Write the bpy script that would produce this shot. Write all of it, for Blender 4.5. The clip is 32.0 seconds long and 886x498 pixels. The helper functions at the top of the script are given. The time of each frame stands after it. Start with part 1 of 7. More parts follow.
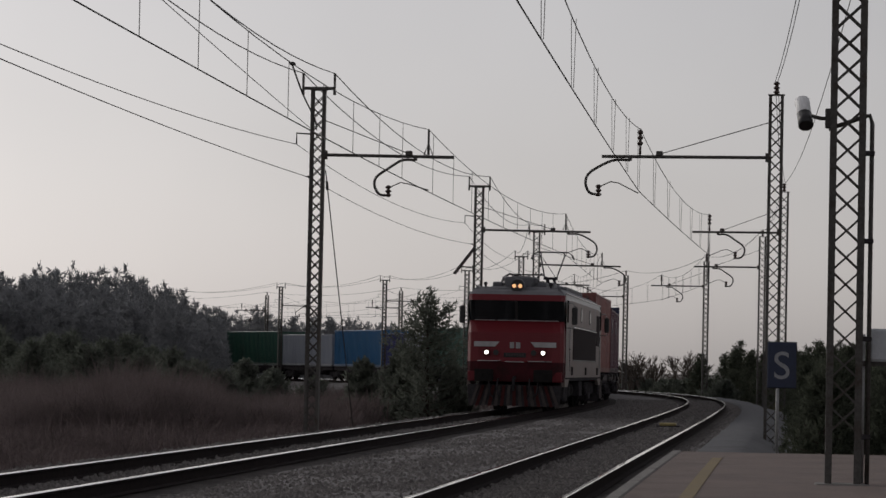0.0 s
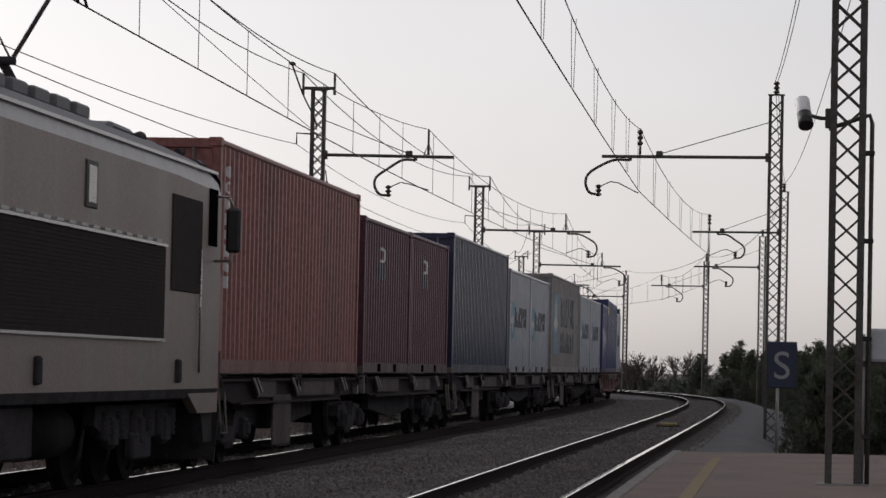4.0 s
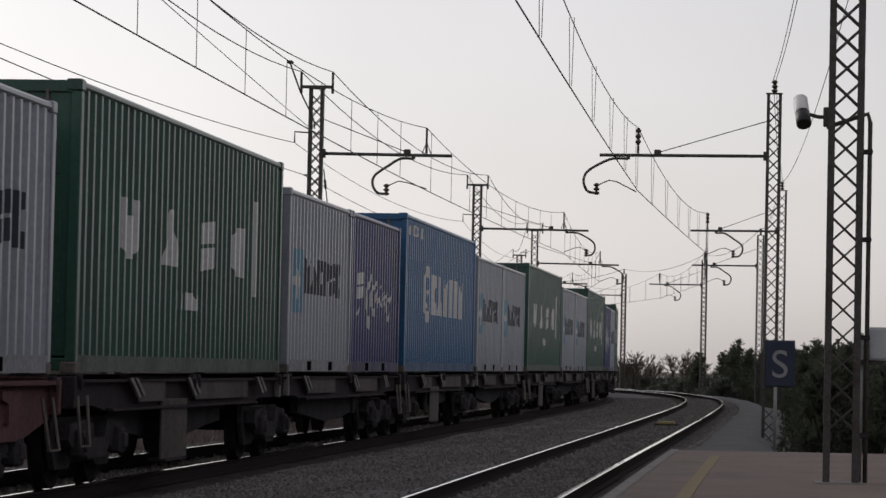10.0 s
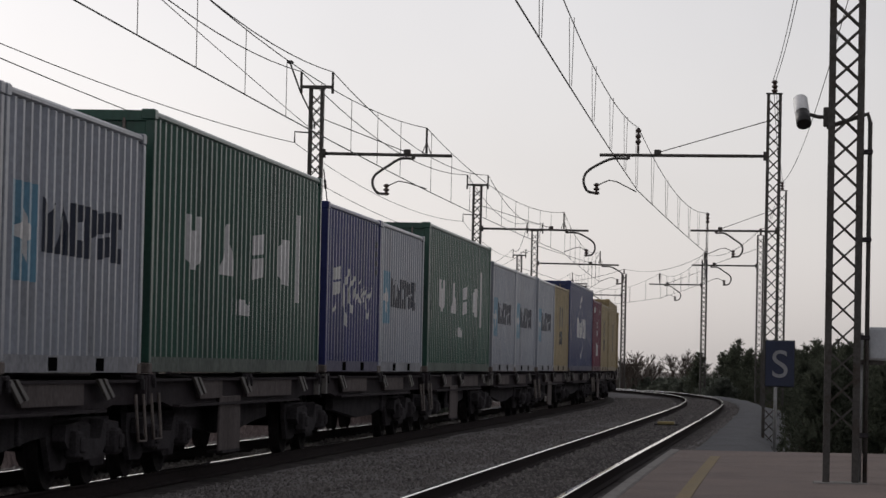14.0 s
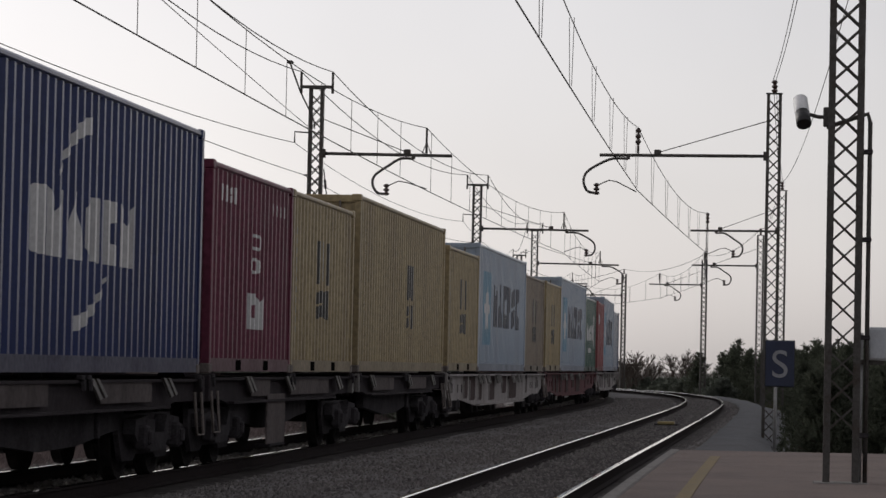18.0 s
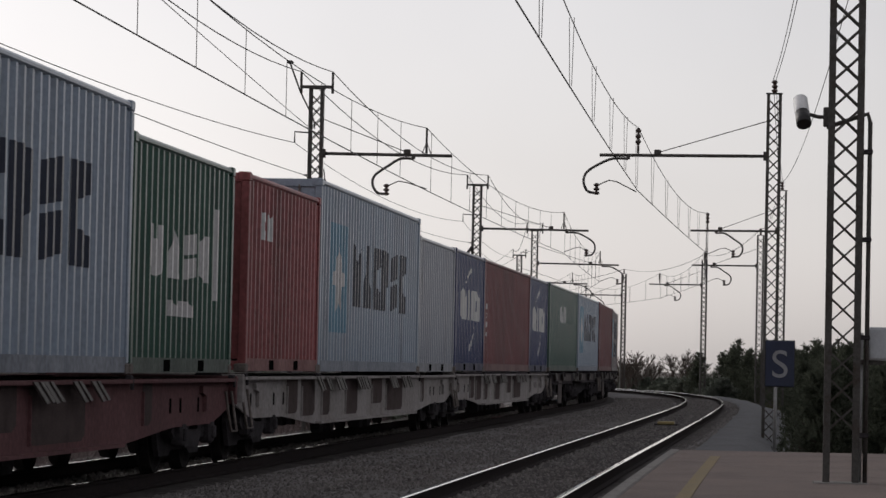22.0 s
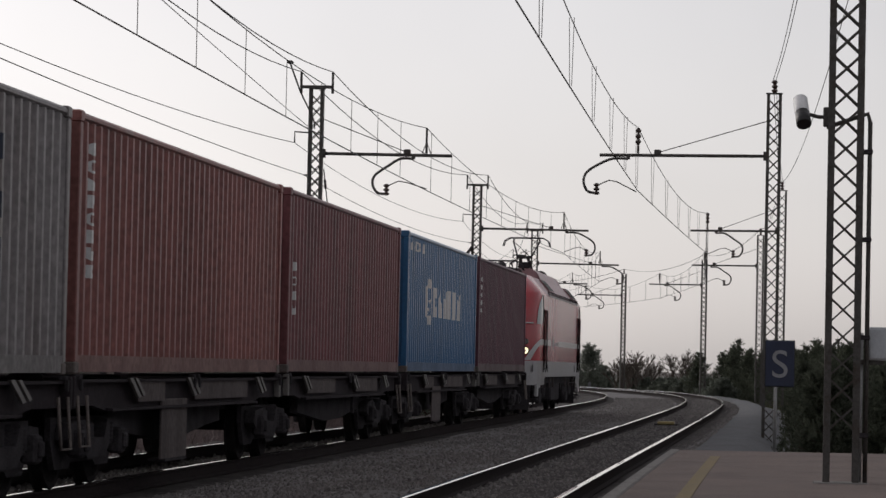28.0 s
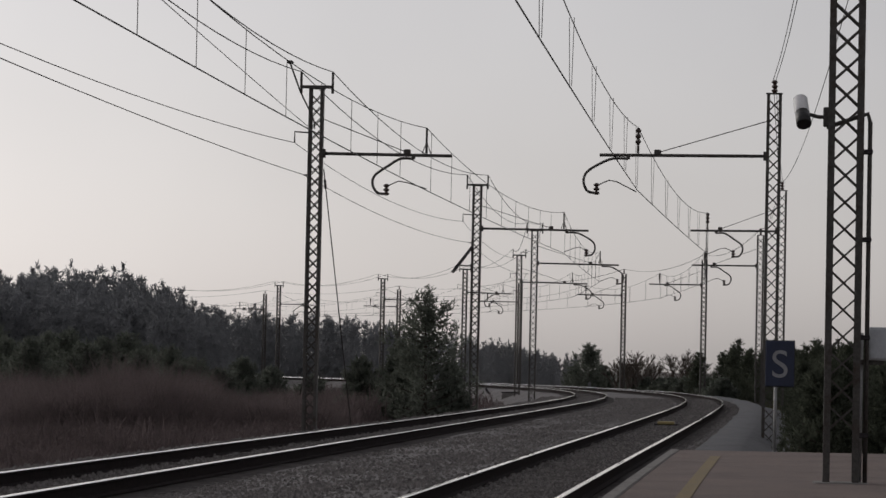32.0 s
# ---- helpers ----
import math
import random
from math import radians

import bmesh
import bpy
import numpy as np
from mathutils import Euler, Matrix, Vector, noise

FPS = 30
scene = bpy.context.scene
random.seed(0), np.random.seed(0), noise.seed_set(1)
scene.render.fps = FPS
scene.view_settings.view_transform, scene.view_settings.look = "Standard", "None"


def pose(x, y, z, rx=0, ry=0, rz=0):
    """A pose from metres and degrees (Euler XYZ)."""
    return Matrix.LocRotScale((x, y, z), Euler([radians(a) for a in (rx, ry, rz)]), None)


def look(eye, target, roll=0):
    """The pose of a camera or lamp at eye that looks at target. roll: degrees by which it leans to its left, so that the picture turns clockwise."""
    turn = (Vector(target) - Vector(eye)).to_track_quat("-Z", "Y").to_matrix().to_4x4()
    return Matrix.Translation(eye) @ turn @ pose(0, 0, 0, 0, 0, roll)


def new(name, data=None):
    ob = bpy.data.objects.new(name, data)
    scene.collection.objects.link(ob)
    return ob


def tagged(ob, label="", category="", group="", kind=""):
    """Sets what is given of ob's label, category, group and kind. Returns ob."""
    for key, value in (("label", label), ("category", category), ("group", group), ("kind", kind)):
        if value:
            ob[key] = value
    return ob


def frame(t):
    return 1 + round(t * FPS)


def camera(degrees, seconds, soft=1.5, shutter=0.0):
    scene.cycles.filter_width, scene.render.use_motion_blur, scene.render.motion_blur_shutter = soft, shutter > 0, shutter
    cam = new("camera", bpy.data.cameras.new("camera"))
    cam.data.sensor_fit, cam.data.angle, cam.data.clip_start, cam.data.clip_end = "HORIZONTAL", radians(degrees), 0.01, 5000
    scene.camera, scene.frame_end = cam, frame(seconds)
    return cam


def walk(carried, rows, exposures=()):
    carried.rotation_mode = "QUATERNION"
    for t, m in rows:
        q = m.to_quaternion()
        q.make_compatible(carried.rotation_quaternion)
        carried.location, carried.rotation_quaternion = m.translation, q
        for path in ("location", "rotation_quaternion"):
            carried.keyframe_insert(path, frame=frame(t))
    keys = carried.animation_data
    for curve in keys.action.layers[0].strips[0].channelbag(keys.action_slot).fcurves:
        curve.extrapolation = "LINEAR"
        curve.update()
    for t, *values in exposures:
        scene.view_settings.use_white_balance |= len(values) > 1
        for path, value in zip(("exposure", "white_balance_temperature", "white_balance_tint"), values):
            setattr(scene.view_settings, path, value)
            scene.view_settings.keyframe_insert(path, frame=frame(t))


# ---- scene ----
H_EYE = 1.335
cam = camera(16.45, 32.0, soft=1.5, shutter=0.06)


def cam_pose(yaw, pitch):
    """Camera pose, with small turns of the tripod in degrees."""
    return pose(0, 0, H_EYE, 90 + 2.175 + pitch, 0, yaw) @ pose(0, 0, 0, 0, 0, 1.22)


walk(cam, [(0, cam_pose(0.037, 0.026)), (3.5, cam_pose(0.037, 0.026)), (5.5, cam_pose(0.037, 0.014)), (7.4, cam_pose(0.037, 0.006)),
           (8.0, cam_pose(-0.012, -0.018)), (8.5, cam_pose(0, 0.003)), (9.0, cam_pose(0, 0)), (32.0, cam_pose(0, 0))],
     exposures=[(0, -0.5), (1.4, -0.46), (2.1, -0.36), (3.0, 0.03), (5.5, 0.0), (29.5, 0.0), (30.5, -0.08), (31.2, -0.18), (32.0, -0.4)])

# ---- world and light ----
world = bpy.data.worlds.new("overcast_sky")
scene.world = world
world.use_nodes = True
wn, wl = world.node_tree.nodes, world.node_tree.links
wn.clear()
sky = wn.new("ShaderNodeTexSky")
sky.sky_type = "NISHITA"
sky.sun_disc = False
sky.sun_elevation = radians(22)
sky.sun_rotation = radians(-45)
sky.dust_density = 1.4
hsv = wn.new("ShaderNodeHueSaturation")
hsv.inputs["Saturation"].default_value = 0.2
grey = wn.new("ShaderNodeMixRGB")
grey.inputs[0].default_value = 0.2
grey.inputs[2].default_value = (7.0, 6.85, 6.9, 1)
bg = wn.new("ShaderNodeBackground")
bg.inputs["Strength"].default_value = 0.116
wout = wn.new("ShaderNodeOutputWorld")
wl.new(sky.outputs[0], hsv.inputs["Color"])
wl.new(hsv.outputs[0], grey.inputs[1])
tone = wn.new("ShaderNodeMixRGB")
tone.blend_type = "MULTIPLY"
tone.inputs[0].default_value = 1.0
tone.inputs[2].default_value = (1.022, 0.988, 1.006, 1)
height, parts_, haze, cloud, soft_, both = (wn.new(k) for k in ("ShaderNodeTexCoord", "ShaderNodeSeparateXYZ", "ShaderNodeMapRange", "ShaderNodeTexNoise", "ShaderNodeMapRange", "ShaderNodeMath"))
haze.inputs["From Max"].default_value, haze.inputs["To Min"].default_value, haze.inputs["To Max"].default_value = 0.16, 0.86, 1.05
cloud.inputs["Scale"].default_value, cloud.inputs["Detail"].default_value = 7.0, 4.0
soft_.inputs["From Min"].default_value, soft_.inputs["From Max"].default_value, soft_.inputs["To Min"].default_value, soft_.inputs["To Max"].default_value = 0.3, 0.7, 0.965, 1.03
both.operation = "MULTIPLY"
lit = wn.new("ShaderNodeVectorMath")
lit.operation = "SCALE"
wl.new(height.outputs["Generated"], parts_.inputs[0])
wl.new(parts_.outputs["Z"], haze.inputs["Value"])
wl.new(height.outputs["Generated"], cloud.inputs["Vector"])
wl.new(cloud.outputs["Fac"], soft_.inputs["Value"])
wl.new(haze.outputs[0], both.inputs[0])
wl.new(soft_.outputs[0], both.inputs[1])
wl.new(grey.outputs[0], lit.inputs[0])
wl.new(both.outputs[0], lit.inputs["Scale"])
wl.new(lit.outputs[0], tone.inputs[1])
wl.new(tone.outputs[0], bg.inputs["Color"])
wl.new(bg.outputs[0], wout.inputs["Surface"])

sun = new("sun", bpy.data.lights.new("sun", "SUN"))
sun.data.energy = 0.5
sun.data.angle = radians(20)
sun.data.color = (1.0, 0.95, 0.88)
sun.matrix_world = look((0, 0, 50), (32.8, -32.8, 31.2))

# ---- materials ----


def material(name, color, rough=0.6, metal=0.0, vary=0.25, scale=3.0, bump=0.1, fine=40.0, streak=False, second=None, spec=0.5, spread=0.15):
    """A procedural surface: base colour with broad stains and fine grain, and fine relief."""
    m = bpy.data.materials.new(name)
    m.use_nodes = True
    n, l = m.node_tree.nodes, m.node_tree.links
    b = n["Principled BSDF"]
    b.inputs["Roughness"].default_value = rough
    b.inputs["Metallic"].default_value = metal
    b.inputs["Specular IOR Level"].default_value = spec
    tc = n.new("ShaderNodeTexCoord")
    info = n.new("ShaderNodeObjectInfo")
    add = n.new("ShaderNodeVectorMath")
    add.operation = "ADD"
    mul = n.new("ShaderNodeVectorMath")
    mul.operation = "SCALE"
    mul.inputs["Scale"].default_value = 37.0
    comb = n.new("ShaderNodeCombineXYZ")
    for k in range(3):
        l.new(info.outputs["Random"], comb.inputs[k])
    l.new(comb.outputs[0], mul.inputs[0])
    l.new(tc.outputs["Object"], add.inputs[0])
    l.new(mul.outputs[0], add.inputs[1])
    mp = n.new("ShaderNodeMapping")
    mp.inputs["Scale"].default_value = (1.0, 1.0, 0.16) if streak else (1, 1, 1)
    l.new(add.outputs[0], mp.inputs["Vector"])
    big = n.new("ShaderNodeTexNoise")
    big.inputs["Scale"].default_value = scale
    big.inputs["Detail"].default_value = 6
    big.inputs["Roughness"].default_value = 0.65
    l.new(mp.outputs[0], big.inputs["Vector"])
    small = n.new("ShaderNodeTexNoise")
    small.inputs["Scale"].default_value = fine
    small.inputs["Detail"].default_value = 3
    l.new(add.outputs[0], small.inputs["Vector"])
    ramp = n.new("ShaderNodeValToRGB")
    c2 = second or tuple(c * (1 - vary) for c in color)
    c3 = tuple(min(1, c * (1 + vary * 0.6)) for c in color)
    ramp.color_ramp.elements[0].position = 0.3
    ramp.color_ramp.elements[0].color = (*c2, 1)
    ramp.color_ramp.elements[1].position = 0.72
    ramp.color_ramp.elements[1].color = (*c3, 1)
    e = ramp.color_ramp.elements.new(0.52)
    e.color = (*color, 1)
    l.new(big.outputs["Fac"], ramp.inputs["Fac"])
    mix = n.new("ShaderNodeMixRGB")
    mix.blend_type = "OVERLAY"
    mix.inputs[0].default_value = min(1, vary * 1.4)
    l.new(ramp.outputs[0], mix.inputs[1])
    l.new(small.outputs["Fac"], mix.inputs[2])
    l.new(mix.outputs[0], b.inputs["Base Color"])
    if bump:
        bp = n.new("ShaderNodeBump")
        bp.inputs["Strength"].default_value = bump
        bp.inputs["Distance"].default_value = 0.02
        l.new(small.outputs["Fac"], bp.inputs["Height"])
        l.new(bp.outputs[0], b.inputs["Normal"])
    rr = n.new("ShaderNodeMapRange")
    rr.inputs["To Min"].default_value = max(0.05, rough - spread)
    rr.inputs["To Max"].default_value = min(1, rough + spread)
    l.new(big.outputs["Fac"], rr.inputs["Value"])
    l.new(rr.outputs[0], b.inputs["Roughness"])
    return m


def glow(name, color, strength):
    m = bpy.data.materials.new(name)
    m.use_nodes = True
    b = m.node_tree.nodes["Principled BSDF"]
    b.inputs["Base Color"].default_value = (*color, 1)
    b.inputs["Emission Color"].default_value = (*color, 1)
    b.inputs["Emission Strength"].default_value = strength
    return m


def paint(name, color, second=None):
    return material(name, color, rough=0.3, vary=0.2, scale=1.6, bump=0, fine=18, streak=True, second=second, spread=0.07, spec=0.33)



def matt(name, color, second=None):
    return material(name, color, rough=0.85, vary=0.35, scale=1.2, bump=0, fine=14, streak=True, second=second, spread=0.08, spec=0.08)


def worn(name, color, second=None):
    return material(name, color, rough=0.45, vary=0.4, scale=1.1, bump=0, fine=12, streak=True, second=second, spread=0.12, spec=0.25)


M = {
    "rail_top": material("polished_rail_steel", (0.9, 0.885, 0.875), rough=0.08, metal=1.0, vary=0.05, scale=8, bump=0, spread=0.03),
    "rail_side": material("rusty_rail_steel", (0.022, 0.017, 0.017), rough=0.95, vary=0.35, scale=9, spec=0.05),
    "ballast": material("grey_ballast", (0.122, 0.113, 0.111), rough=0.95, vary=0.5, scale=0.8, bump=1.0, fine=16),
    "ballast_dark": material("oily_ballast", (0.06, 0.054, 0.052), rough=1.0, spec=0.05, vary=0.5, scale=1.2, bump=1.0, fine=16),
    "stone": material("ballast_stone", (0.15, 0.138, 0.132), rough=0.95, vary=0.6, scale=6, bump=0.5, fine=40),
    "sleeper": material("old_sleeper", (0.04, 0.034, 0.03), rough=0.9, vary=0.4, scale=5, bump=0.5),
    "asphalt": material("platform_asphalt", (0.14, 0.105, 0.09), rough=0.92, vary=0.35, scale=0.9, bump=0.5, fine=60),
    "concrete": material("edge_concrete", (0.17, 0.16, 0.15), rough=0.9, vary=0.3, scale=2, bump=0.4, fine=50),
    "yellow_line": material("worn_yellow_line", (0.17, 0.125, 0.05), rough=0.85, vary=0.5, scale=4, second=(0.13, 0.1, 0.06)),
    "soil": material("dry_ground", (0.1, 0.085, 0.075), rough=1.0, vary=0.5, scale=0.15, bump=1.0, fine=3, second=(0.03, 0.028, 0.018)),
    "path": material("dark_path_gravel", (0.068, 0.07, 0.076), rough=0.95, vary=0.4, scale=1.0, bump=0.8, fine=20),
    "grass": material("winter_grass", (0.06, 0.065, 0.03), rough=1.0, vary=0.5, scale=2, second=(0.09, 0.075, 0.045)),
    "brush": material("dry_brush", (0.122, 0.099, 0.098), rough=1.0, vary=0.5, scale=0.5, bump=0),
    "twig": material("bare_twigs", (0.07, 0.055, 0.045), rough=1.0, vary=0.4, scale=6, bump=0),
    "needle": material("pine_needles", (0.14, 0.152, 0.128), rough=0.95, vary=0.4, scale=2.5, bump=0, spec=0.15, second=(0.055, 0.066, 0.05)),
    "needle_dark": material("dark_scrub_needles", (0.075, 0.083, 0.062), rough=0.95, vary=0.4, scale=2.5, bump=0, spec=0.1, second=(0.035, 0.042, 0.03)),
    # Distance haze is put into this paler blue-grey needle colour.
    "needle_haze": material("far_pine_needles", (0.2, 0.206, 0.216), rough=1.0, vary=0.15, scale=0.25, bump=0, spec=0.1),
    "bark": material("pine_bark", (0.05, 0.036, 0.028), rough=1.0, vary=0.4, scale=8, bump=0.6),
    "galv": material("weathered_mast_steel", (0.075, 0.07, 0.065), rough=0.7, metal=0.3, vary=0.4, scale=5, second=(0.05, 0.036, 0.028)),
    "galv_light": material("galvanised_steel", (0.3, 0.3, 0.3), rough=0.55, metal=0.6, vary=0.25, scale=6),
    "wire": material("dark_copper_wire", (0.05, 0.045, 0.042), rough=0.6, metal=0.5, vary=0.2, bump=0),
    "insul": material("brown_porcelain", (0.04, 0.022, 0.016), rough=0.3, vary=0.2, bump=0),
    "sign_blue": material("faded_blue_board", (0.018, 0.026, 0.06), rough=0.6, vary=0.25, scale=4),
    "sign_white": material("dulled_white_letter", (0.27, 0.275, 0.29), rough=0.7, vary=0.2, scale=8),
    "box_grey": material("pale_grey_cabinet", (0.5, 0.52, 0.55), rough=0.5, vary=0.12, scale=3),
    "cam_white": material("white_camera_housing", (0.7, 0.7, 0.7), rough=0.4, vary=0.15, scale=6),
    "black": material("black_plastic", (0.012, 0.012, 0.013), rough=0.45, vary=0.2),
    # Sill paint with caught light put into the colour; also the hanging panel.
    "plate": matt("dusty_side_plate_paint", (0.1, 0.085, 0.083), (0.06, 0.05, 0.05)),
    "under": material("grimy_underframe", (0.046, 0.042, 0.045), rough=0.95, vary=0.45, scale=3, spec=0.05),
    "wheel": material("grimy_wheel_steel", (0.018, 0.016, 0.016), rough=0.9, spec=0.05, metal=0.0, vary=0.4, scale=4),
    "tread": material("bright_wheel_tread", (0.4, 0.39, 0.38), rough=0.3, metal=1.0, vary=0.15),
    "frame_rust": matt("rust_brown_frame_paint", (0.12, 0.06, 0.063), (0.085, 0.046, 0.048)),
    "frame_grey": matt("dirty_grey_frame_paint", (0.27, 0.25, 0.245), (0.19, 0.168, 0.16)),
    "frame_dark": matt("dark_brown_frame_paint", (0.034, 0.028, 0.031), (0.022, 0.018, 0.02)),
    "hook": material("bare_lock_steel", (0.15, 0.14, 0.132), rough=0.6, vary=0.3, scale=8, spec=0.3),
    "balise_yellow": material("dull_yellow_plastic", (0.3, 0.24, 0.1), rough=0.7, vary=0.3, scale=6),
    # Grime and the pockets' inner shade, put into the colour of flat plates.
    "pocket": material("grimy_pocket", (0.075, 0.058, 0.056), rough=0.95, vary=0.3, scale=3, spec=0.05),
    # Black painted for the shade inside openings, and for dark trim.
    "flat_black": material("dark_opening", (0.005, 0.005, 0.005), rough=1.0, vary=0.2, spec=0.0),
    "plaster": material("grey_plaster", (0.26, 0.27, 0.3), rough=0.9, vary=0.3, scale=0.5),
    "castin": material("worn_corner_casting", (0.12, 0.1, 0.09), rough=0.8, vary=0.4, scale=8),
}

def leafy(m):
    """Thin leaves and twigs: light falls on them and shines through them alike."""
    n, l = m.node_tree.nodes, m.node_tree.links
    color = n["Principled BSDF"].inputs["Base Color"].links[0].from_socket
    dif, tra, mix = n.new("ShaderNodeBsdfDiffuse"), n.new("ShaderNodeBsdfTranslucent"), n.new("ShaderNodeMixShader")
    mix.inputs[0].default_value = 0.5
    l.new(color, dif.inputs["Color"])
    l.new(color, tra.inputs["Color"])
    l.new(dif.outputs[0], mix.inputs[1])
    l.new(tra.outputs[0], mix.inputs[2])
    l.new(mix.outputs[0], n["Material Output"].inputs["Surface"])


for key in ("needle", "needle_dark", "needle_haze", "brush"):
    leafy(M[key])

C = {
    "white": paint("pale_grey_container_paint", (0.259, 0.276, 0.314), (0.209, 0.219, 0.241)),
    "lightblue": paint("pale_blue_grey_container_paint", (0.240, 0.288, 0.352), (0.202, 0.231, 0.269)),
    "sealand": worn("warm_grey_container_paint", (0.205, 0.19, 0.19), (0.145, 0.125, 0.12)),
    "green": paint("deep_green_container_paint", (0.031, 0.082, 0.061), (0.031, 0.060, 0.050)),
    "capgreen": paint("grey_green_container_paint", (0.053, 0.096, 0.082), (0.046, 0.070, 0.062)),
    "navy": paint("navy_container_paint", (0.024, 0.035, 0.107), (0.023, 0.031, 0.075)),
    "indigo": paint("indigo_container_paint", (0.030, 0.035, 0.129), (0.026, 0.031, 0.085)),
    "slate": paint("slate_blue_container_paint", (0.022, 0.026, 0.062), (0.018, 0.023, 0.046)),
    "blue": paint("bright_blue_container_paint", (0.028, 0.108, 0.232), (0.026, 0.085, 0.165)),
    "yellow": worn("mustard_container_paint", (0.276, 0.218, 0.123), (0.215, 0.165, 0.094)),
    "tan": worn("tan_container_paint", (0.206, 0.167, 0.128), (0.130, 0.104, 0.080)),
    "maroon": worn("maroon_container_paint", (0.121, 0.026, 0.048), (0.087, 0.025, 0.038)),
    "brown": worn("oxide_brown_container_paint", (0.165, 0.062, 0.067), (0.1, 0.045, 0.048)),
    "orange": worn("rust_orange_container_paint", (0.228, 0.092, 0.083), (0.15, 0.066, 0.06)),
    "red": worn("faded_red_container_paint", (0.25, 0.074, 0.077), (0.15, 0.05, 0.05)),
    "purple": worn("dark_purple_brown_container_paint", (0.088, 0.034, 0.05), (0.063, 0.026, 0.04)),
    "m_white": paint("white_marking_paint", (0.45, 0.45, 0.45)),
    "m_dark": paint("dark_blue_marking_paint", (0.02, 0.026, 0.045)),
    "m_black": paint("black_marking_paint", (0.014, 0.013, 0.013)),
    "m_sky": paint("sky_blue_marking_paint", (0.1, 0.225, 0.315)),
    "m_yellow": paint("yellow_marking_paint", (0.6, 0.45, 0.06)),
}

# bottom rail colours before the sky light they catch is mixed in
RAIL_PAINT = {"white": (0.33, 0.35, 0.4), "lightblue": (0.29, 0.34, 0.42), "sealand": (0.28, 0.27, 0.27), "green": (0.03, 0.08, 0.06), "capgreen": (0.05, 0.1, 0.08), "navy": (0.024, 0.035, 0.11), "indigo": (0.03, 0.035, 0.13),
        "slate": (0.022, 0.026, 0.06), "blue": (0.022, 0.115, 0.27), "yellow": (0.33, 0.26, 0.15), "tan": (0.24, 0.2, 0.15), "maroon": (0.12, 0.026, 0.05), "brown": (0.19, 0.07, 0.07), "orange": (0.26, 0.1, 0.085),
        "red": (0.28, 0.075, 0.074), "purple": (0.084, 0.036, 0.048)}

# ---- mesh helpers ----


class Geo:
    """Collects the faces of one mesh."""

    def __init__(self):
        self.v, self.f, self.s = [], [], []

    def add(self, verts, faces, smooth=False):
        k = len(self.v)
        self.v += [tuple(p) for p in verts]
        self.f += [tuple(i + k for i in f) for f in faces]
        self.s += [smooth] * len(faces)
        return self

    def box(self, c, s, ch=0.0, turn=None):
        """A box round c with sides s; ch: chamfer of the upright and long edges."""
        x, y, z = (a / 2 for a in s)
        if ch:
            ring = [(x - ch, -y), (x, -y + ch), (x, y - ch), (x - ch, y), (-x + ch, y), (-x, y - ch), (-x, -y + ch), (-x + ch, -y)]
            top = [(px * (1 - ch / x), py * (1 - ch / y)) for px, py in ring]
            v = [(*p, -z) for p in top] + [(*p, -z + ch) for p in ring] + [(*p, z - ch) for p in ring] + [(*p, z) for p in top]
            f = [tuple(range(7, -1, -1)), tuple(range(24, 32))]
            for r in range(3):
                f += [(r * 8 + i, r * 8 + (i + 1) % 8, r * 8 + 8 + (i + 1) % 8, r * 8 + 8 + i) for i in range(8)]
        else:
            v = [(-x, -y, -z), (x, -y, -z), (x, y, -z), (-x, y, -z), (-x, -y, z), (x, -y, z), (x, y, z), (-x, y, z)]
            f = [(3, 2, 1, 0), (4, 5, 6, 7), (0, 1, 5, 4), (1, 2, 6, 5), (2, 3, 7, 6), (3, 0, 4, 7)]
        m = turn if turn is not None else Matrix.Identity(3)
        c = Vector(c)
        return self.add([c + m @ Vector(p) for p in v], f)

    def prism(self, outline, a, b, axis="y"):
        """An outline of (p, q) points drawn out from a to b along an axis."""
        def at(p, q, w):
            return {"x": (w, p, q), "y": (p, w, q), "z": (p, q, w)}[axis]
        n = len(outline)
        v = [at(p, q, a) for p, q in outline] + [at(p, q, b) for p, q in outline]
        f = [tuple(range(n)), tuple(range(2 * n - 1, n - 1, -1))]
        f += [(i + n, (i + 1) % n + n, (i + 1) % n, i) for i in range(n)]
        return self.add(v, f)

    def tube(self, pts, r, n=6, caps=True):
        """A round tube along points; r may be a list."""
        pts = [Vector(p) for p in pts]
        rs = r if isinstance(r, (list, tuple)) else [r] * len(pts)
        v, side = [], None
        for i, p in enumerate(pts):
            t = (pts[min(i + 1, len(pts) - 1)] - pts[max(i - 1, 0)]).normalized()
            if side is None:
                side = t.cross(Vector((0, 0, 1)) if abs(t.z) < 0.9 else Vector((1, 0, 0))).normalized()
            side = (side - t * side.dot(t)).normalized()
            up = side.cross(t)
            for k in range(n):
                a = 2 * math.pi * k / n
                v.append(p + (side * math.cos(a) + up * math.sin(a)) * rs[i])
        f = [(i * n + k, i * n + (k + 1) % n, (i + 1) * n + (k + 1) % n, (i + 1) * n + k) for i in range(len(pts) - 1) for k in range(n)]
        self.add(v, f, True)
        if caps:
            m = len(self.v) - len(v)
            e = m + (len(pts) - 1) * n
            self.f += [tuple(m + k for k in range(n - 1, -1, -1)), tuple(e + k for k in range(n))]
            self.s += [False, False]
        return self

    def loft(self, rings, closed=False, smooth=True):
        """A skin over rings of equal length."""
        n = len(rings[0])
        v = [p for r in rings for p in r]
        last = n if closed else n - 1
        f = [(i * n + k, i * n + (k + 1) % n, (i + 1) * n + (k + 1) % n, (i + 1) * n + k) for i in range(len(rings) - 1) for k in range(last)]
        return self.add(v, f, smooth)


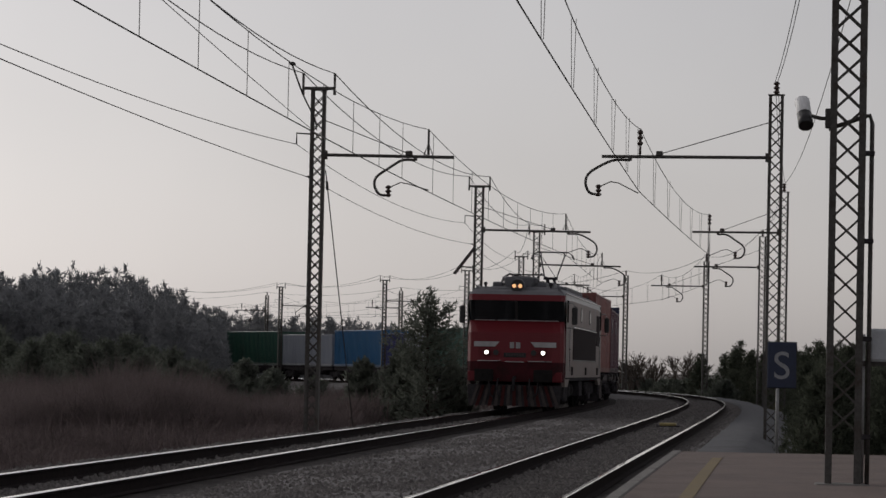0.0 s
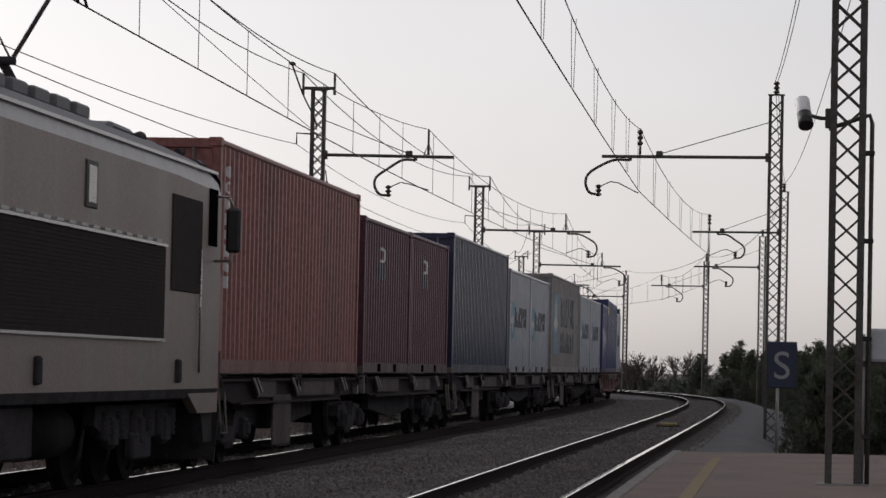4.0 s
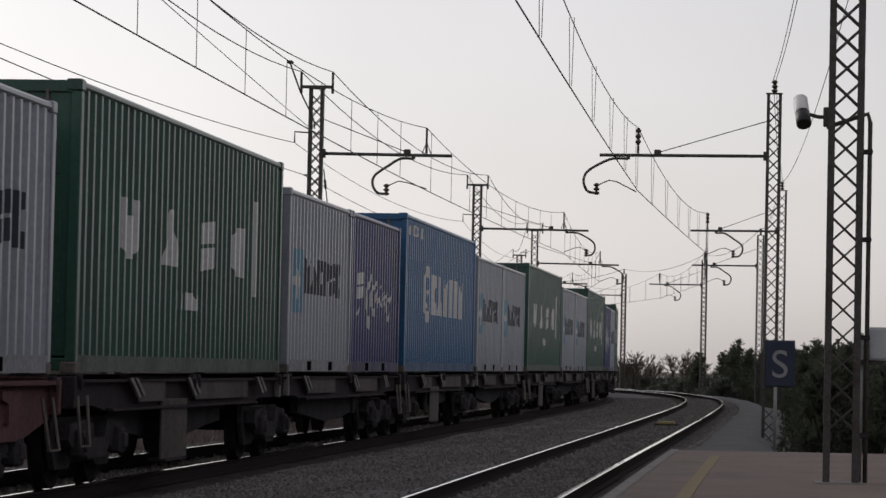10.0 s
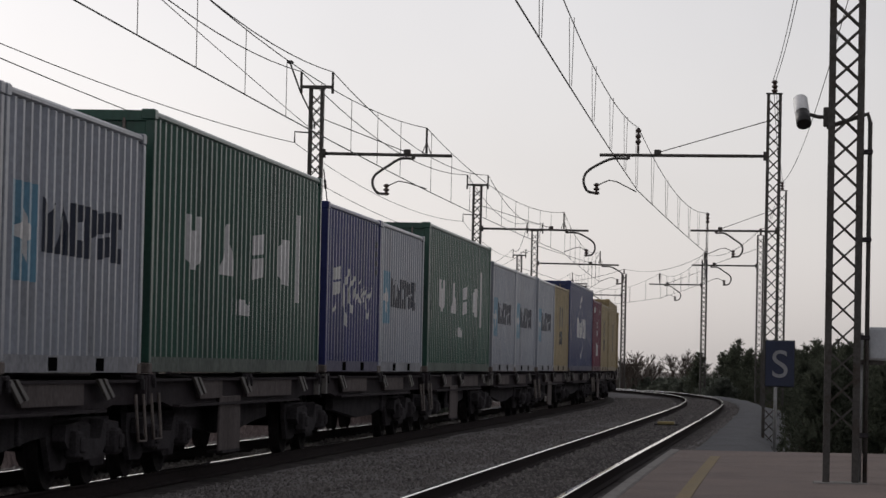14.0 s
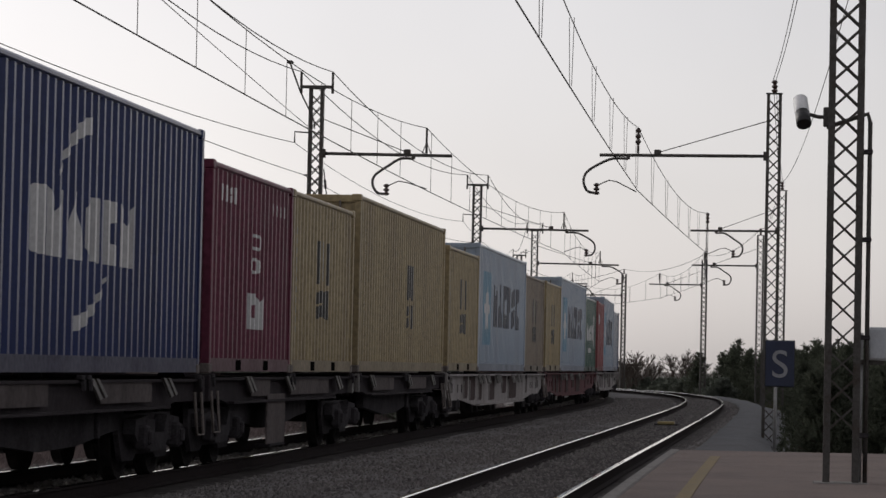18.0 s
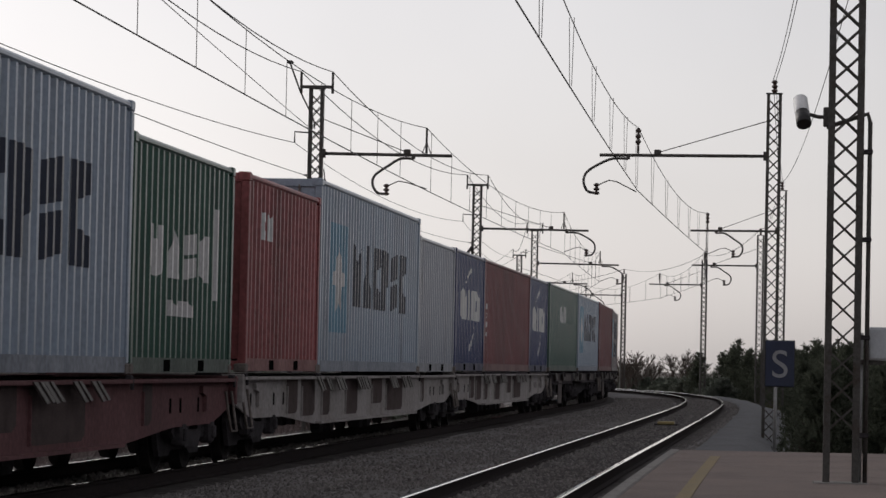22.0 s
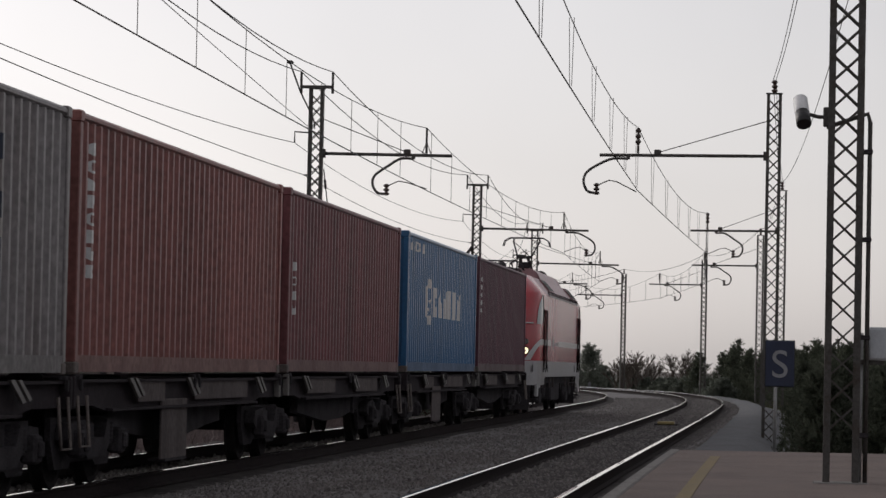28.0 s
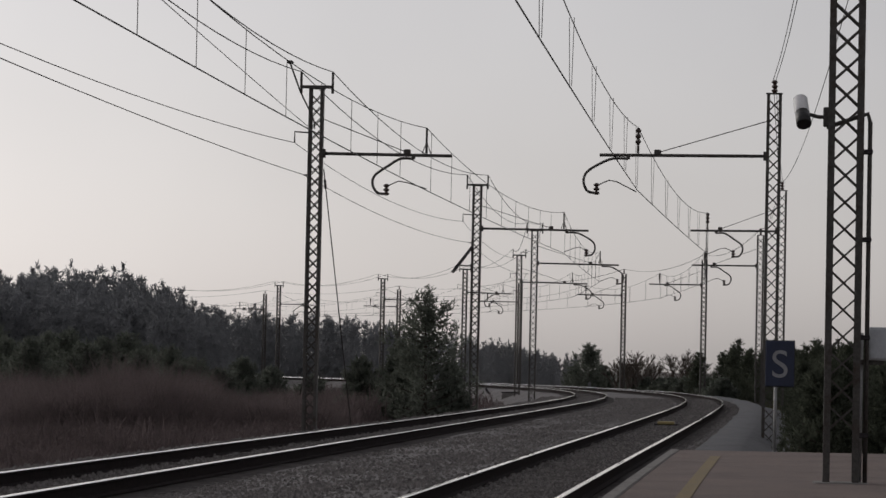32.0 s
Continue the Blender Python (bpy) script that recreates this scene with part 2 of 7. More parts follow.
def part(name, geo, mat, parent=None, label="", at=None):
    """Links the collected faces as one mesh object, under a thing or a part."""
    me = bpy.data.meshes.new(name)
    me.from_pydata(geo.v, [], geo.f)
    me.polygons.foreach_set("use_smooth", geo.s)
    me.materials.append(mat)
    me.update()
    ob = new(name, me)
    if parent is not None:
        ob.parent = parent
    if at is not None:
        ob.matrix_basis = at
    if label:
        ob["label"] = label
    return ob


def again(ob, parent, m=None):
    """Another piece on the same mesh."""
    o = new(ob.name.split(".")[0], ob.data)
    o.parent = parent
    if m is not None:
        o.matrix_basis = m
    if "label" in ob:
        o["label"] = ob["label"]
    return o


def thing(name, label, category, group="", kind="", m=None):
    ob = new(name)
    ob.empty_display_size = 0.2
    if m is not None:
        ob.matrix_basis = m
    return tagged(ob, label, category, group, kind)


# ---- the line of the railway ----
DT = 5.07                       # distance of the two tracks
GAUGE = 0.7525                  # half the distance of the rail heads
SPEED = 18.445
KNOTS = [-700, -40, -20, 40, 80, 120, 160, 200, 260, 330, 420, 470, 800]
BENDS = [0, 0, 0.6, -0.01, -0.255, -1.976, -4.062, -4.299, -4.025, -3.532, -2.979, -1.0, -0.6]
SS = np.arange(-700, 801, 1.0)
_k = np.interp(SS, KNOTS, BENDS) / 1000
_th = np.concatenate([[0], np.cumsum((_k[1:] + _k[:-1]) / 2)])
_th += 0.106675 - _th[700]
_x = np.concatenate([[0], np.cumsum((np.sin(_th[1:]) + np.sin(_th[:-1])) / 2)])
_y = np.concatenate([[0], np.cumsum((np.cos(_th[1:]) + np.cos(_th[:-1])) / 2)])
_x += -5.876 - _x[700]
_y += 20.0 - _y[700]
_z = np.where(SS > 0, 0.000875 * SS, 0) - 0.528e-5 * np.maximum(SS - 60, 0) ** 2
_z[SS > 300] = _z[SS == 300]


def at(s, o=0.0, z=0.0):
    """A point of the railway: s metres along, o metres to the right of the first track, z above its rails."""
    th = np.interp(s, SS, _th)
    return Vector((np.interp(s, SS, _x) + o * math.cos(th), np.interp(s, SS, _y) - o * math.sin(th), np.interp(s, SS, _z) + z))


def along(s, o=0.0, z=0.0):
    """The pose of a thing beside the line: its x axis points along the track, its y axis to the left."""
    return Matrix.Translation(at(s, o, z)) @ pose(0, 0, 0, 0, 0, 90 - math.degrees(np.interp(s, SS, _th)))


def ride(u, base, t):
    """The pose of a vehicle at t seconds that stood u metres up the line at the start."""
    s = u - SPEED * t
    a, b = at(s - base / 2), at(s + base / 2)
    d = b - a
    return Matrix.Translation((a + b) / 2) @ pose(0, 0, 0, 0, 0, math.degrees(math.atan2(d.y, d.x)))


MOVING = []                     # thing, metres up the line, wheel base


def steps(a, b, far=1.0):
    """Places along the line, closer where the camera is near."""
    out = [a]
    while out[-1] < b:
        s = out[-1]
        out.append(min(b, s + (far if -10 < s < 330 else 15)))
    return out


def sweep(name, profile, mat, a, b, parent=None, label="", far=2.0, wobble=0.0, closed=True):
    """A profile of (offset, height) points drawn along the line."""
    g = Geo()
    rings = []
    for s in steps(a, b, far):
        rings.append([at(s, o, z + (noise.noise(Vector((s * 0.35, o * 1.3, 0))) * wobble if wobble else 0)) for o, z in profile])
    g.loft(rings, closed, smooth=wobble > 0)
    return part(name, g, mat, parent, label)


# ---- ground ----


def bed_distance(x, y):
    i = np.argmin((_x[640:1150] - x) ** 2 + (_y[640:1150] - y) ** 2) + 640
    o = (x - _x[i]) * math.cos(_th[i]) - (y - _y[i]) * math.sin(_th[i])
    return o, i


def ground_height(x, y):
    o, i = bed_distance(x, y)
    side = -2.9 - o if o < 0 else o - DT - 2.9
    n1 = noise.noise(Vector((x * 0.02, y * 0.02, 3)))
    n2 = noise.noise(Vector((x * 0.15, y * 0.15, 7)))
    base = -0.75 + _z[i] * 0.8
    if side > 0:
        w = min(1, side / 12)
        base += w * (-0.25 + 0.45 * n1) + min(1, side / 4) * 0.14 * n2
        if o < 0:
            base -= 0.5 * w
    return base if math.hypot(x, y) < 500 else -0.9


def build_ground():
    g = Geo()
    xs = [-3000, -1200, -500, -260] + list(np.arange(-180, 121, 6.0)) + [180, 300, 600, 1200, 3000]
    ys = [-3000, -1200, -620, -300, -100, -40] + list(np.arange(-10, 460, 6.0)) + [520, 700, 1200, 3000]
    v = [(x, y, ground_height(x, y)) for y in ys for x in xs]
    n = len(xs)
    f = [(j * n + i, j * n + i + 1, (j + 1) * n + i + 1, (j + 1) * n + i) for j in range(len(ys) - 1) for i in range(n - 1)]
    g.add(v, f, True)
    tagged(part("ground", g, M["soil"]), "dark winter ground with dry brush soil", "ground", kind="structure")


build_ground()


def build_trackbed():
    bed = sweep("trackbed", [(-4.6, -1.0), (-2.35, -0.22), (-1.1, -0.2), (0, -0.21), (1.1, -0.2), (1.5, -0.19), (2.0, -0.19), (2.5, -0.2), (DT - 1.9, -0.195), (DT - 1.5, -0.19), (DT - 1.1, -0.2),
                             (DT, -0.21), (DT + 1.1, -0.2), (DT + 2.2, -0.22), (DT + 4.4, -1.0)], M["ballast"], -560, 640, wobble=0.03, closed=False)
    tagged(bed, "grey crushed stone ballast under two tracks", "trackbed", kind="structure")
    for o in (0, DT):
        dark = sweep("oily_ballast", [(o - 1.3, -0.215), (o - 1.0, -0.18), (o - 0.75, -0.185), (o - 0.4, -0.165), (o, -0.16), (o + 0.4, -0.165), (o + 0.75, -0.185), (o + 1.0, -0.18), (o + 1.3, -0.215)], M["ballast_dark"], -560, 640, bed, wobble=0.02,
                     closed=False)
        tagged(dark, kind="stuff")
    return bed


bed = build_trackbed()


def build_rails():
    web = [(-0.07, -0.172), (-0.07, -0.16), (-0.012, -0.14), (-0.01, -0.04), (-0.034, -0.03), (-0.034, -0.006), (0.034, -0.006), (0.034, -0.03), (0.01, -0.04),
           (0.012, -0.14), (0.07, -0.16), (0.07, -0.172)]
    for k, o in enumerate((0, DT)):
        tr = thing("railway_track", "steel running rails with a bright worn head", "track", "tracks of the line", "structure")
        for sgn in (-1, 1):
            body = sweep("rail", [(o + sgn * GAUGE + p, q - 0.003) for p, q in web], M["rail_side"], -560, 640, tr)
            sweep("rail_head", [(o + sgn * GAUGE + p, q) for p, q in [(-0.034, -0.008), (-0.03, -0.003), (-0.022, 0.001), (0.022, 0.001), (0.03, -0.003), (0.034, -0.008)]], M["rail_top"], -560, 640, body,
                  "polished running surface", closed=False)
        g = Geo().box((0, 0, -0.255), (0.24, 2.4, 0.13), 0.015)
        first = None
        for i in range(150):
            s = -5 + i * 0.63
            m = along(s, o, -0.005)
            if first is None:
                first = part("sleeper", g, M["sleeper"], tr, at=m)
            else:
                again(first, tr, m)


build_rails()


def build_stones():
    """Loose ballast stones on the bed, where the camera is nearest."""
    rng = random.Random(3)
    g = Geo()
    for i in range(60000):
        s = 7 + 125 * rng.random() ** 1.9
        o = rng.choice((rng.uniform(1.2, DT - 1.2), rng.uniform(1.2, DT - 1.2), rng.uniform(1.2, DT - 1.2), rng.uniform(DT - 0.65, DT + 0.65), rng.uniform(DT + 0.9, DT + 1.8), rng.uniform(-0.65, 0.65), rng.uniform(-2.4, -0.9)))
        z = -0.205 if 1.3 < o < DT - 1.3 else -0.215
        if abs(o) < 0.66 or abs(o - DT) < 0.66:
            z = -0.175
        p = at(s, o, z)
        r = rng.uniform(0.018, 0.048) * (1 + max(0, s - 60) / 120)
        a = rng.uniform(0, 6.28)
        c, d = math.cos(a) * r, math.sin(a) * r
        k, m = rng.uniform(0.5, 0.9), rng.uniform(0.6, 1.2)
        v = [p + Vector((c, d, 0)), p + Vector((-d * k, c * k, 0.2 * r)), p + Vector((-c, -d, 0)), p + Vector((d * k, -c * k, 0.1 * r)), p + Vector((c * 0.3, d * 0.4, r * m)), p + Vector((-c * 0.4, -d * 0.3, r * m * 0.9))]
        g.add(v, [(0, 1, 4), (1, 5, 4), (1, 2, 5), (2, 3, 5), (3, 4, 5), (3, 0, 4)])
    ob = part("ballast_stones", g, M["stone"], bed)
    tagged(ob, "loose angular grey stones", kind="stuff")


build_stones()

# ---- platform and path ----
PZ = 0.2


def build_platform():
    slab = sweep("platform", [(6.66, -0.9), (6.66, PZ), (11.2, PZ + 0.02), (11.2, -0.9)], M["asphalt"], -90, 24.0, far=2.0)
    tagged(slab, "worn dark asphalt station platform", "platform", kind="structure")
    cap = Geo()
    ends = [at(24.002, o, z) for o, z in ((6.66, -0.9), (6.66, PZ), (11.2, PZ + 0.02), (11.2, -0.9))]
    cap.add(ends, [(0, 1, 2, 3)])
    part("end_face", cap, M["concrete"], slab)
    first = None
    for i in range(38):
        s = -14 + i * 1.0
        g = Geo().box((0, 0, -0.3), (0.985, 0.13, 0.6), 0.012)
        m = along(s + 0.5, 6.59, PZ + 0.012)
        if first is None:
            first = part("edge_stone", g, M["concrete"], slab, "pale concrete edge stone", at=m)
        else:
            again(first, slab, m)
    line = sweep("yellow_line", [(7.16, PZ + 0.003), (7.16, PZ + 0.009), (7.29, PZ + 0.009), (7.29, PZ + 0.003)], M["yellow_line"], -60, 21.0)
    tagged(line, "worn yellow safety line painted on the platform", "line", kind="structure")
    path = sweep("gravel_path", [(6.3, -0.5), (6.5, -0.12), (7.3, -0.1), (7.75, -0.3), (9.8, -0.7)], M["path"], 24.2, 150, closed=False, wobble=0.05)
    tagged(path, "dark grey gravel walking path beside the track", "path", kind="structure")
    verge = sweep("grass_verge", [(11.21, -0.9), (11.21, PZ - 0.02), (14, PZ - 0.05), (22, -0.6)], M["grass"], -60, 46, closed=False, wobble=0.08)
    tagged(verge, "short winter grass beside the platform", "grass", kind="structure")


build_platform()

# ---- overhead line ----
KEPT = {}


def shared(key, make):
    if key not in KEPT:
        KEPT[key] = make()
    return KEPT[key]


MASTS = [-25, 13, 51.2, 89.2, 125, 158, 186, 213.5, 241.5, 270, 299, 330]
ARM_Z, TOP_Z = 6.16, 7.66
CONTACT_Z, MESS_Z = 5.34, 6.78


def lattice(g, w, d, h, z0, pitch, bar):
    """Crossed lacing bars on two faces of a mast."""
    n = int((h - z0) / pitch)
    for y in (-d / 2, d / 2):
        for i in range(n):
            za, zb = z0 + i * pitch, z0 + (i + 1) * pitch
            for x0 in (-1, 1):
                a, b = Vector((0, x0 * w / 2, za)), Vector((0, -x0 * w / 2, zb))
                dv = b - a
                ang = math.atan2(dv.z, dv.y)
                g.box(((y), 0, (za + zb) / 2), (0.008, dv.length, bar), 0, Matrix.Rotation(ang, 3, "X"))


def insulator(g, p, r, h, n=4):
    """A stack of porcelain sheds standing on p."""
    x, y, z = p
    pts, rs = [], []
    for i in range(n):
        for dz, k in ((0, 0.45), (0.35, 1.0), (0.55, 0.95), (0.9, 0.45)):
            pts.append((x, y, z + h * (i + dz) / n))
            rs.append(r * k)
    g.tube(pts, rs, 8)


def bent(pts, n=4):
    """A smooth curve through points."""
    out = []
    for i in range(len(pts) - 1):
        a, b, c, d = pts[max(i - 1, 0)], pts[i], pts[i + 1], pts[min(i + 2, len(pts) - 1)]
        for k in range(n):
            t = k / n
            out.append(tuple(0.5 * (2 * b[j] + (c[j] - a[j]) * t + (2 * a[j] - 5 * b[j] + 4 * c[j] - d[j]) * t * t + (3 * b[j] - a[j] - 3 * c[j] + d[j]) * t ** 3) for j in range(len(b))))
    return out + [pts[-1]]


def build_mast(s, o, side, far_type, feeder, foot=-0.75, width=0.34, top=TOP_Z, arm=True, fine=False):
    """A lattice mast; side: +1 when the track lies towards local -y (to its right), -1 towards +y."""
    m = thing("catenary_mast", "weathered steel lattice mast of the overhead line", "mast", "masts of the overhead line", m=along(s, o))
    w = width
    for k in (-1, 1):
        t, q = k * w / 2, k * (w / 2 - 0.07)
        outline = [(-0.1, q), (-0.1, t), (0.1, t), (0.1, q), (0.088, q), (0.088, t - k * 0.012), (-0.088, t - k * 0.012), (-0.088, q)]
        part("leg", Geo().prism(outline if k > 0 else outline[::-1], foot, top, "z"), M["galv"], m)
    pitch = w * (0.8 if w < 0.36 else 0.755)
    n = int((top - foot - 0.4) / pitch)
    span = w - 0.07
    ang = math.atan2(pitch, span)
    if fine:
        bar = shared(("lacing", w), lambda: Geo().box((0, 0, 0), (0.008, math.hypot(span, pitch), 0.022 if w < 0.36 else 0.018)))
        first = None
        for y in (-0.093, 0.093):
            for i in range(n):
                for sg in (-1, 1):
                    mm = pose(y + sg * 0.004, 0, foot + 0.4 + (i + (0.5 if w < 0.36 else 1.0)) * pitch) @ pose(0, 0, 0, sg * math.degrees(ang), 0, 0)
                    first = part("lacing_bar", bar, M["galv"], m, at=mm) if first is None else again(first, m, mm)
    else:
        g = Geo()
        lattice(g, span, 0.186, top, foot + 0.4, pitch, 0.022)
        tagged(part("lacing", g, M["galv"], m), kind="stuff")
    part("base_block", Geo().box((0, 0, foot - 0.1), (0.6, 0.6, 0.24), 0.03), M["concrete"], m, "concrete foundation block")
    part("cap_plate", Geo().box((0, 0, top + 0.01), (0.24, w + 0.04, 0.02)), M["galv"], m)
    d = -side                                  # local y towards the track
    if feeder:
        g = Geo().box((0, 0, top + 0.05), (0.07, 0.78, 0.07))
        for k in (-0.37, 0.37):
            g.box((0, k, top + 0.22), (0.05, 0.05, 0.36))
            g.box((0, k, top - 0.04), (0.06, 0.06, 0.12))
        part("crossarm", g, M["galv"], m)
    else:
        g = Geo()
        insulator(g, (0, 0, top + 0.03), 0.075, 0.3, 3)
        part("insulator", g, M["insul"], m)
    if not arm:
        return m
    reach = 3.98 if far_type else 3.2
    arm = ARM_Z + (0.07 if d > 0 else 0.0)
    g = Geo().tube([(0, d * (w / 2 + 0.04), arm), (0, d * reach, arm - 0.02)], 0.038, 8)
    g.box((0, d * (w / 2 + 0.03), arm), (0.14, 0.06, 0.2))
    part("cantilever_arm", g, M["galv"], m)
    px = 2.9 - 0.3 if not far_type else 3.1
    g = Geo().tube([(0, d * px, arm + 0.03), (0, d * px, arm + 0.27)], 0.03, 6)
    if feeder:
        g.tube([(0, d * px, arm + 0.1), (0, d * px, MESS_Z)], 0.026, 6)
        g.tube([(0, d * (px - 0.1), arm + 0.03), (0, d * px, arm + 0.3), (0, d * (px + 0.1), arm + 0.03)], 0.014, 5)
        part("messenger_post", g, M["galv"], m)
    else:
        insulator(g, (0, d * px, arm + 0.24), 0.07, 0.38, 3)
        part("post_insulator", g, M["insul"], m)
    part("stay_wire", Geo().tube([(0, d * w / 2, arm + 0.8), (0, d * (px - 0.45), arm + 0.05)], 0.011, 5), M["wire"], m)
    part("clamp", Geo().box((0, d * (px - 0.45), arm + 0.06), (0.1, 0.16, 0.12), 0.02), M["galv"], m)
    # the bent registration tube and its steady arm
    if far_type:
        pts = [(px + 0.1, -0.1), (px + 0.45, -0.1), (px + 0.75, -0.22), (px + 1.05, -0.42), (px + 1.12, -0.65), (px + 1.02, -0.86), (px + 0.82, -0.9)]
    else:
        pts = [(px - 0.3, -0.1), (px - 0.6, -0.1), (px - 0.9, -0.28), (px - 1.2, -0.5), (px - 1.24, -0.72), (px - 1.12, -0.9), (px - 0.92, -0.92)]
    if d > 0 and far_type:
        pts = [(q + 0.12, z) for q, z in pts]
    g = Geo().tube([(0, d * q, arm + z) for q, z in bent(pts)], 0.032, 7)
    g.box((0, d * pts[0][0], arm - 0.06), (0.06, 0.08, 0.1))
    part("registration_tube", g, M["galv"], m)
    ex, ez = pts[-1]
    g = Geo()
    insulator(g, (0, d * ex, arm + ez - 0.04), 0.075, 0.28, 3)
    part("insulator", g, M["insul"], m)
    tip = px + 0.02
    mid = (ex + tip) / 2
    part("steady_arm", Geo().tube([(0, d * ex, arm + ez + 0.17), (0, d * (ex + (mid - ex) * 0.6), arm + ez + 0.3), (0, d * mid, arm + ez + 0.27), (0, d * tip, CONTACT_Z + 0.03)],
                                  0.014, 5), M["galv"], m)
    return m


LEFT_O, RIGHT_O = -2.9, DT + 2.9
FAR_L = {89.2, 125, 158, 299}
FAR_R = {51.2, 13}
LEFT_AT = {125: -2.76}
RIGHT_AT = {13: 8.69, 51.2: 7.70, 89.2: 7.88, 125: 7.85, 158: 7.87}
for s in MASTS:
    build_mast(s, LEFT_AT.get(s, LEFT_O), 1, s in FAR_L, True, fine=s in (51.2, 89.2))
    if s != 13:
        build_mast(s, RIGHT_AT.get(s, RIGHT_O), -1, s in FAR_R, False, fine=s == 51.2)
NEAR_S, NEAR_O = 12.4, 8.69
build_mast(NEAR_S, NEAR_O, -1, True, False, foot=PZ, width=0.365, top=8.3, fine=True)


def wire_line(name, pts, sag, r, parent, label="", n=14):
    """A wire over supports, hanging between them."""
    out = []
    for a, b in zip(pts[:-1], pts[1:]):
        for i in range(n):
            t = i / n
            out.append(a.lerp(b, t) - Vector((0, 0, 4 * sag * t * (1 - t))))
    out.append(pts[-1])
    return part(name, Geo().tube(out, r, 5), M["wire"], parent, label)


def build_wires():
    for k, (o, far) in enumerate(((0, FAR_L), (DT, FAR_R))):
        run = thing("overhead_line", "contact wire hung from a sagging messenger wire", "overhead wire", "overhead lines", "structure")
        sgn = 1 if k == 0 else -1
        mast_o = LEFT_O if k == 0 else RIGHT_O
        known = LEFT_AT if k == 0 else RIGHT_AT
        offs = [known.get(s, mast_o) + sgn * (3.1 if s in far else 2.6) for s in MASTS]
        offs[1] = 0.12 if k == 0 else 5.08
        lift = 0.07 * k
        mess = [at(s, q, MESS_Z + lift) for s, q in zip(MASTS, offs)]
        cont = [at(s, q, CONTACT_Z + lift) for s, q in zip(MASTS, offs)]
        wire_line("messenger_wire", mess, 0.56, 0.009, run)
        wire_line("contact_wire", cont, 0.04, 0.011, run)
        for i in range(len(MASTS) - 1):
            L = MASTS[i + 1] - MASTS[i]
            n = max(4, int(L / (4.0 if k == 0 else 5.5)))
            for j in range(n):
                t = (j + 0.22) / (n + 0.5) if k == 0 else (j + 0.85) / n
                top = mess[i].lerp(mess[i + 1], t) - Vector((0, 0, 4 * 0.56 * t * (1 - t)))
                low = cont[i].lerp(cont[i + 1], t) - Vector((0, 0, 4 * 0.04 * t * (1 - t)))
                loop = Geo().tube([top, low], 0.006, 4, False)
                if k == 1:
                    loop = Geo().tube([top - Vector((0.02, 0, 0)), low], 0.005, 4, False).tube([top + Vector((0.05, 0, 0)), low + Vector((0.03, 0, 0))], 0.005, 4, False)
                part("dropper", loop, M["wire"], run)
    feed = thing("feeder_line", "pair of bare feeder wires on mast tops", "overhead wire", "overhead lines", "structure")
    for k in (-0.37, 0.37):
        wire_line("feeder_wire", [at(s, LEFT_AT.get(s, LEFT_O) + k + (1.5 if s == 13 else 0), TOP_Z + 0.4) for s in MASTS], 0.6, 0.012, feed)
    for k in (-0.03, 0.03):
        wire_line("feeder_wire", [at(s, RIGHT_AT.get(s, RIGHT_O) + k, TOP_Z + (0.34 if s != 13 else 0.9)) for s in MASTS], 0.5, 0.008, feed)
    wire_line("feeder_wire", [at(NEAR_S, NEAR_O + 0.65, 7.9), at(89.2, 7.88, TOP_Z + 0.3)], 0.9, 0.008, feed)
    wire_line("feeder_wire", [at(51.2, LEFT_O - 0.15, 6.75), at(13, -1.41, 7.6)], 0.05, 0.008, feed)
    tele = thing("cable_line", "two thin sagging cables on mast brackets", "cable", "overhead lines", "structure")
    for q, z, z0 in ((-0.5, 6.4, 6.3), (-0.25, 5.65, 5.5)):
        q0 = -1.2 if q < -0.4 else 0.2
        wire_line("cable", [at(s, LEFT_O + (q0 if s == 13 else q), z0 if s == 13 else z) for s in MASTS[:3]], 0.3 if q < -0.4 else 0.12, 0.009, tele)
        wire_line("cable", [at(s, LEFT_O + q, z) for s in MASTS[2:]], 0.4 if q < -0.4 else 0.27, 0.008, tele)
    for s in MASTS:
        a = at(s, LEFT_O - 0.17, 6.64)
        part("bracket", Geo().tube([a, at(s, LEFT_O - 0.5, 6.66), at(s, LEFT_O - 0.5, 6.4)], 0.02, 5), M["galv"], tele)
        part("bracket", Geo().tube([at(s, LEFT_O - 0.14, 5.65), at(s, LEFT_O - 0.27, 5.65)], 0.02, 5), M["galv"], tele)


build_wires()


def build_guy():
    m = thing("guy_wire", "steel guy wire from a mast to the ground", "wire", m=along(51.2, LEFT_O))
    part("strand", Geo().tube([(0, -0.2, 5.8), (2.2, -0.75, -0.9)], 0.014, 5), M["wire"], m)
    part("tensioner", Geo().tube([(0.08, -0.22, 5.55), (0.14, -0.235, 5.35)], 0.03, 6), M["galv"], m)
    j = thing("jumper_cable", "slack jumper cable between feeder wire and mast", "cable", m=along(51.2, LEFT_O))
    for k in (0, 0.12):
        pts = bent([(-5.4 + k, -0.25, 7.72), (-4.2 + k, -0.3, 7.2), (-2.0 + k, -0.22, 6.85), (-0.2, 0.0, 6.72)])
        part("strand", Geo().tube(pts, 0.012, 5), M["wire"], j)
    part("clamp", Geo().box((-5.35, -0.25, 7.75), (0.2, 0.12, 0.07), 0.02), M["galv"], j)


build_guy()

# ---- unseen walls added beside and behind the camera to block light ----


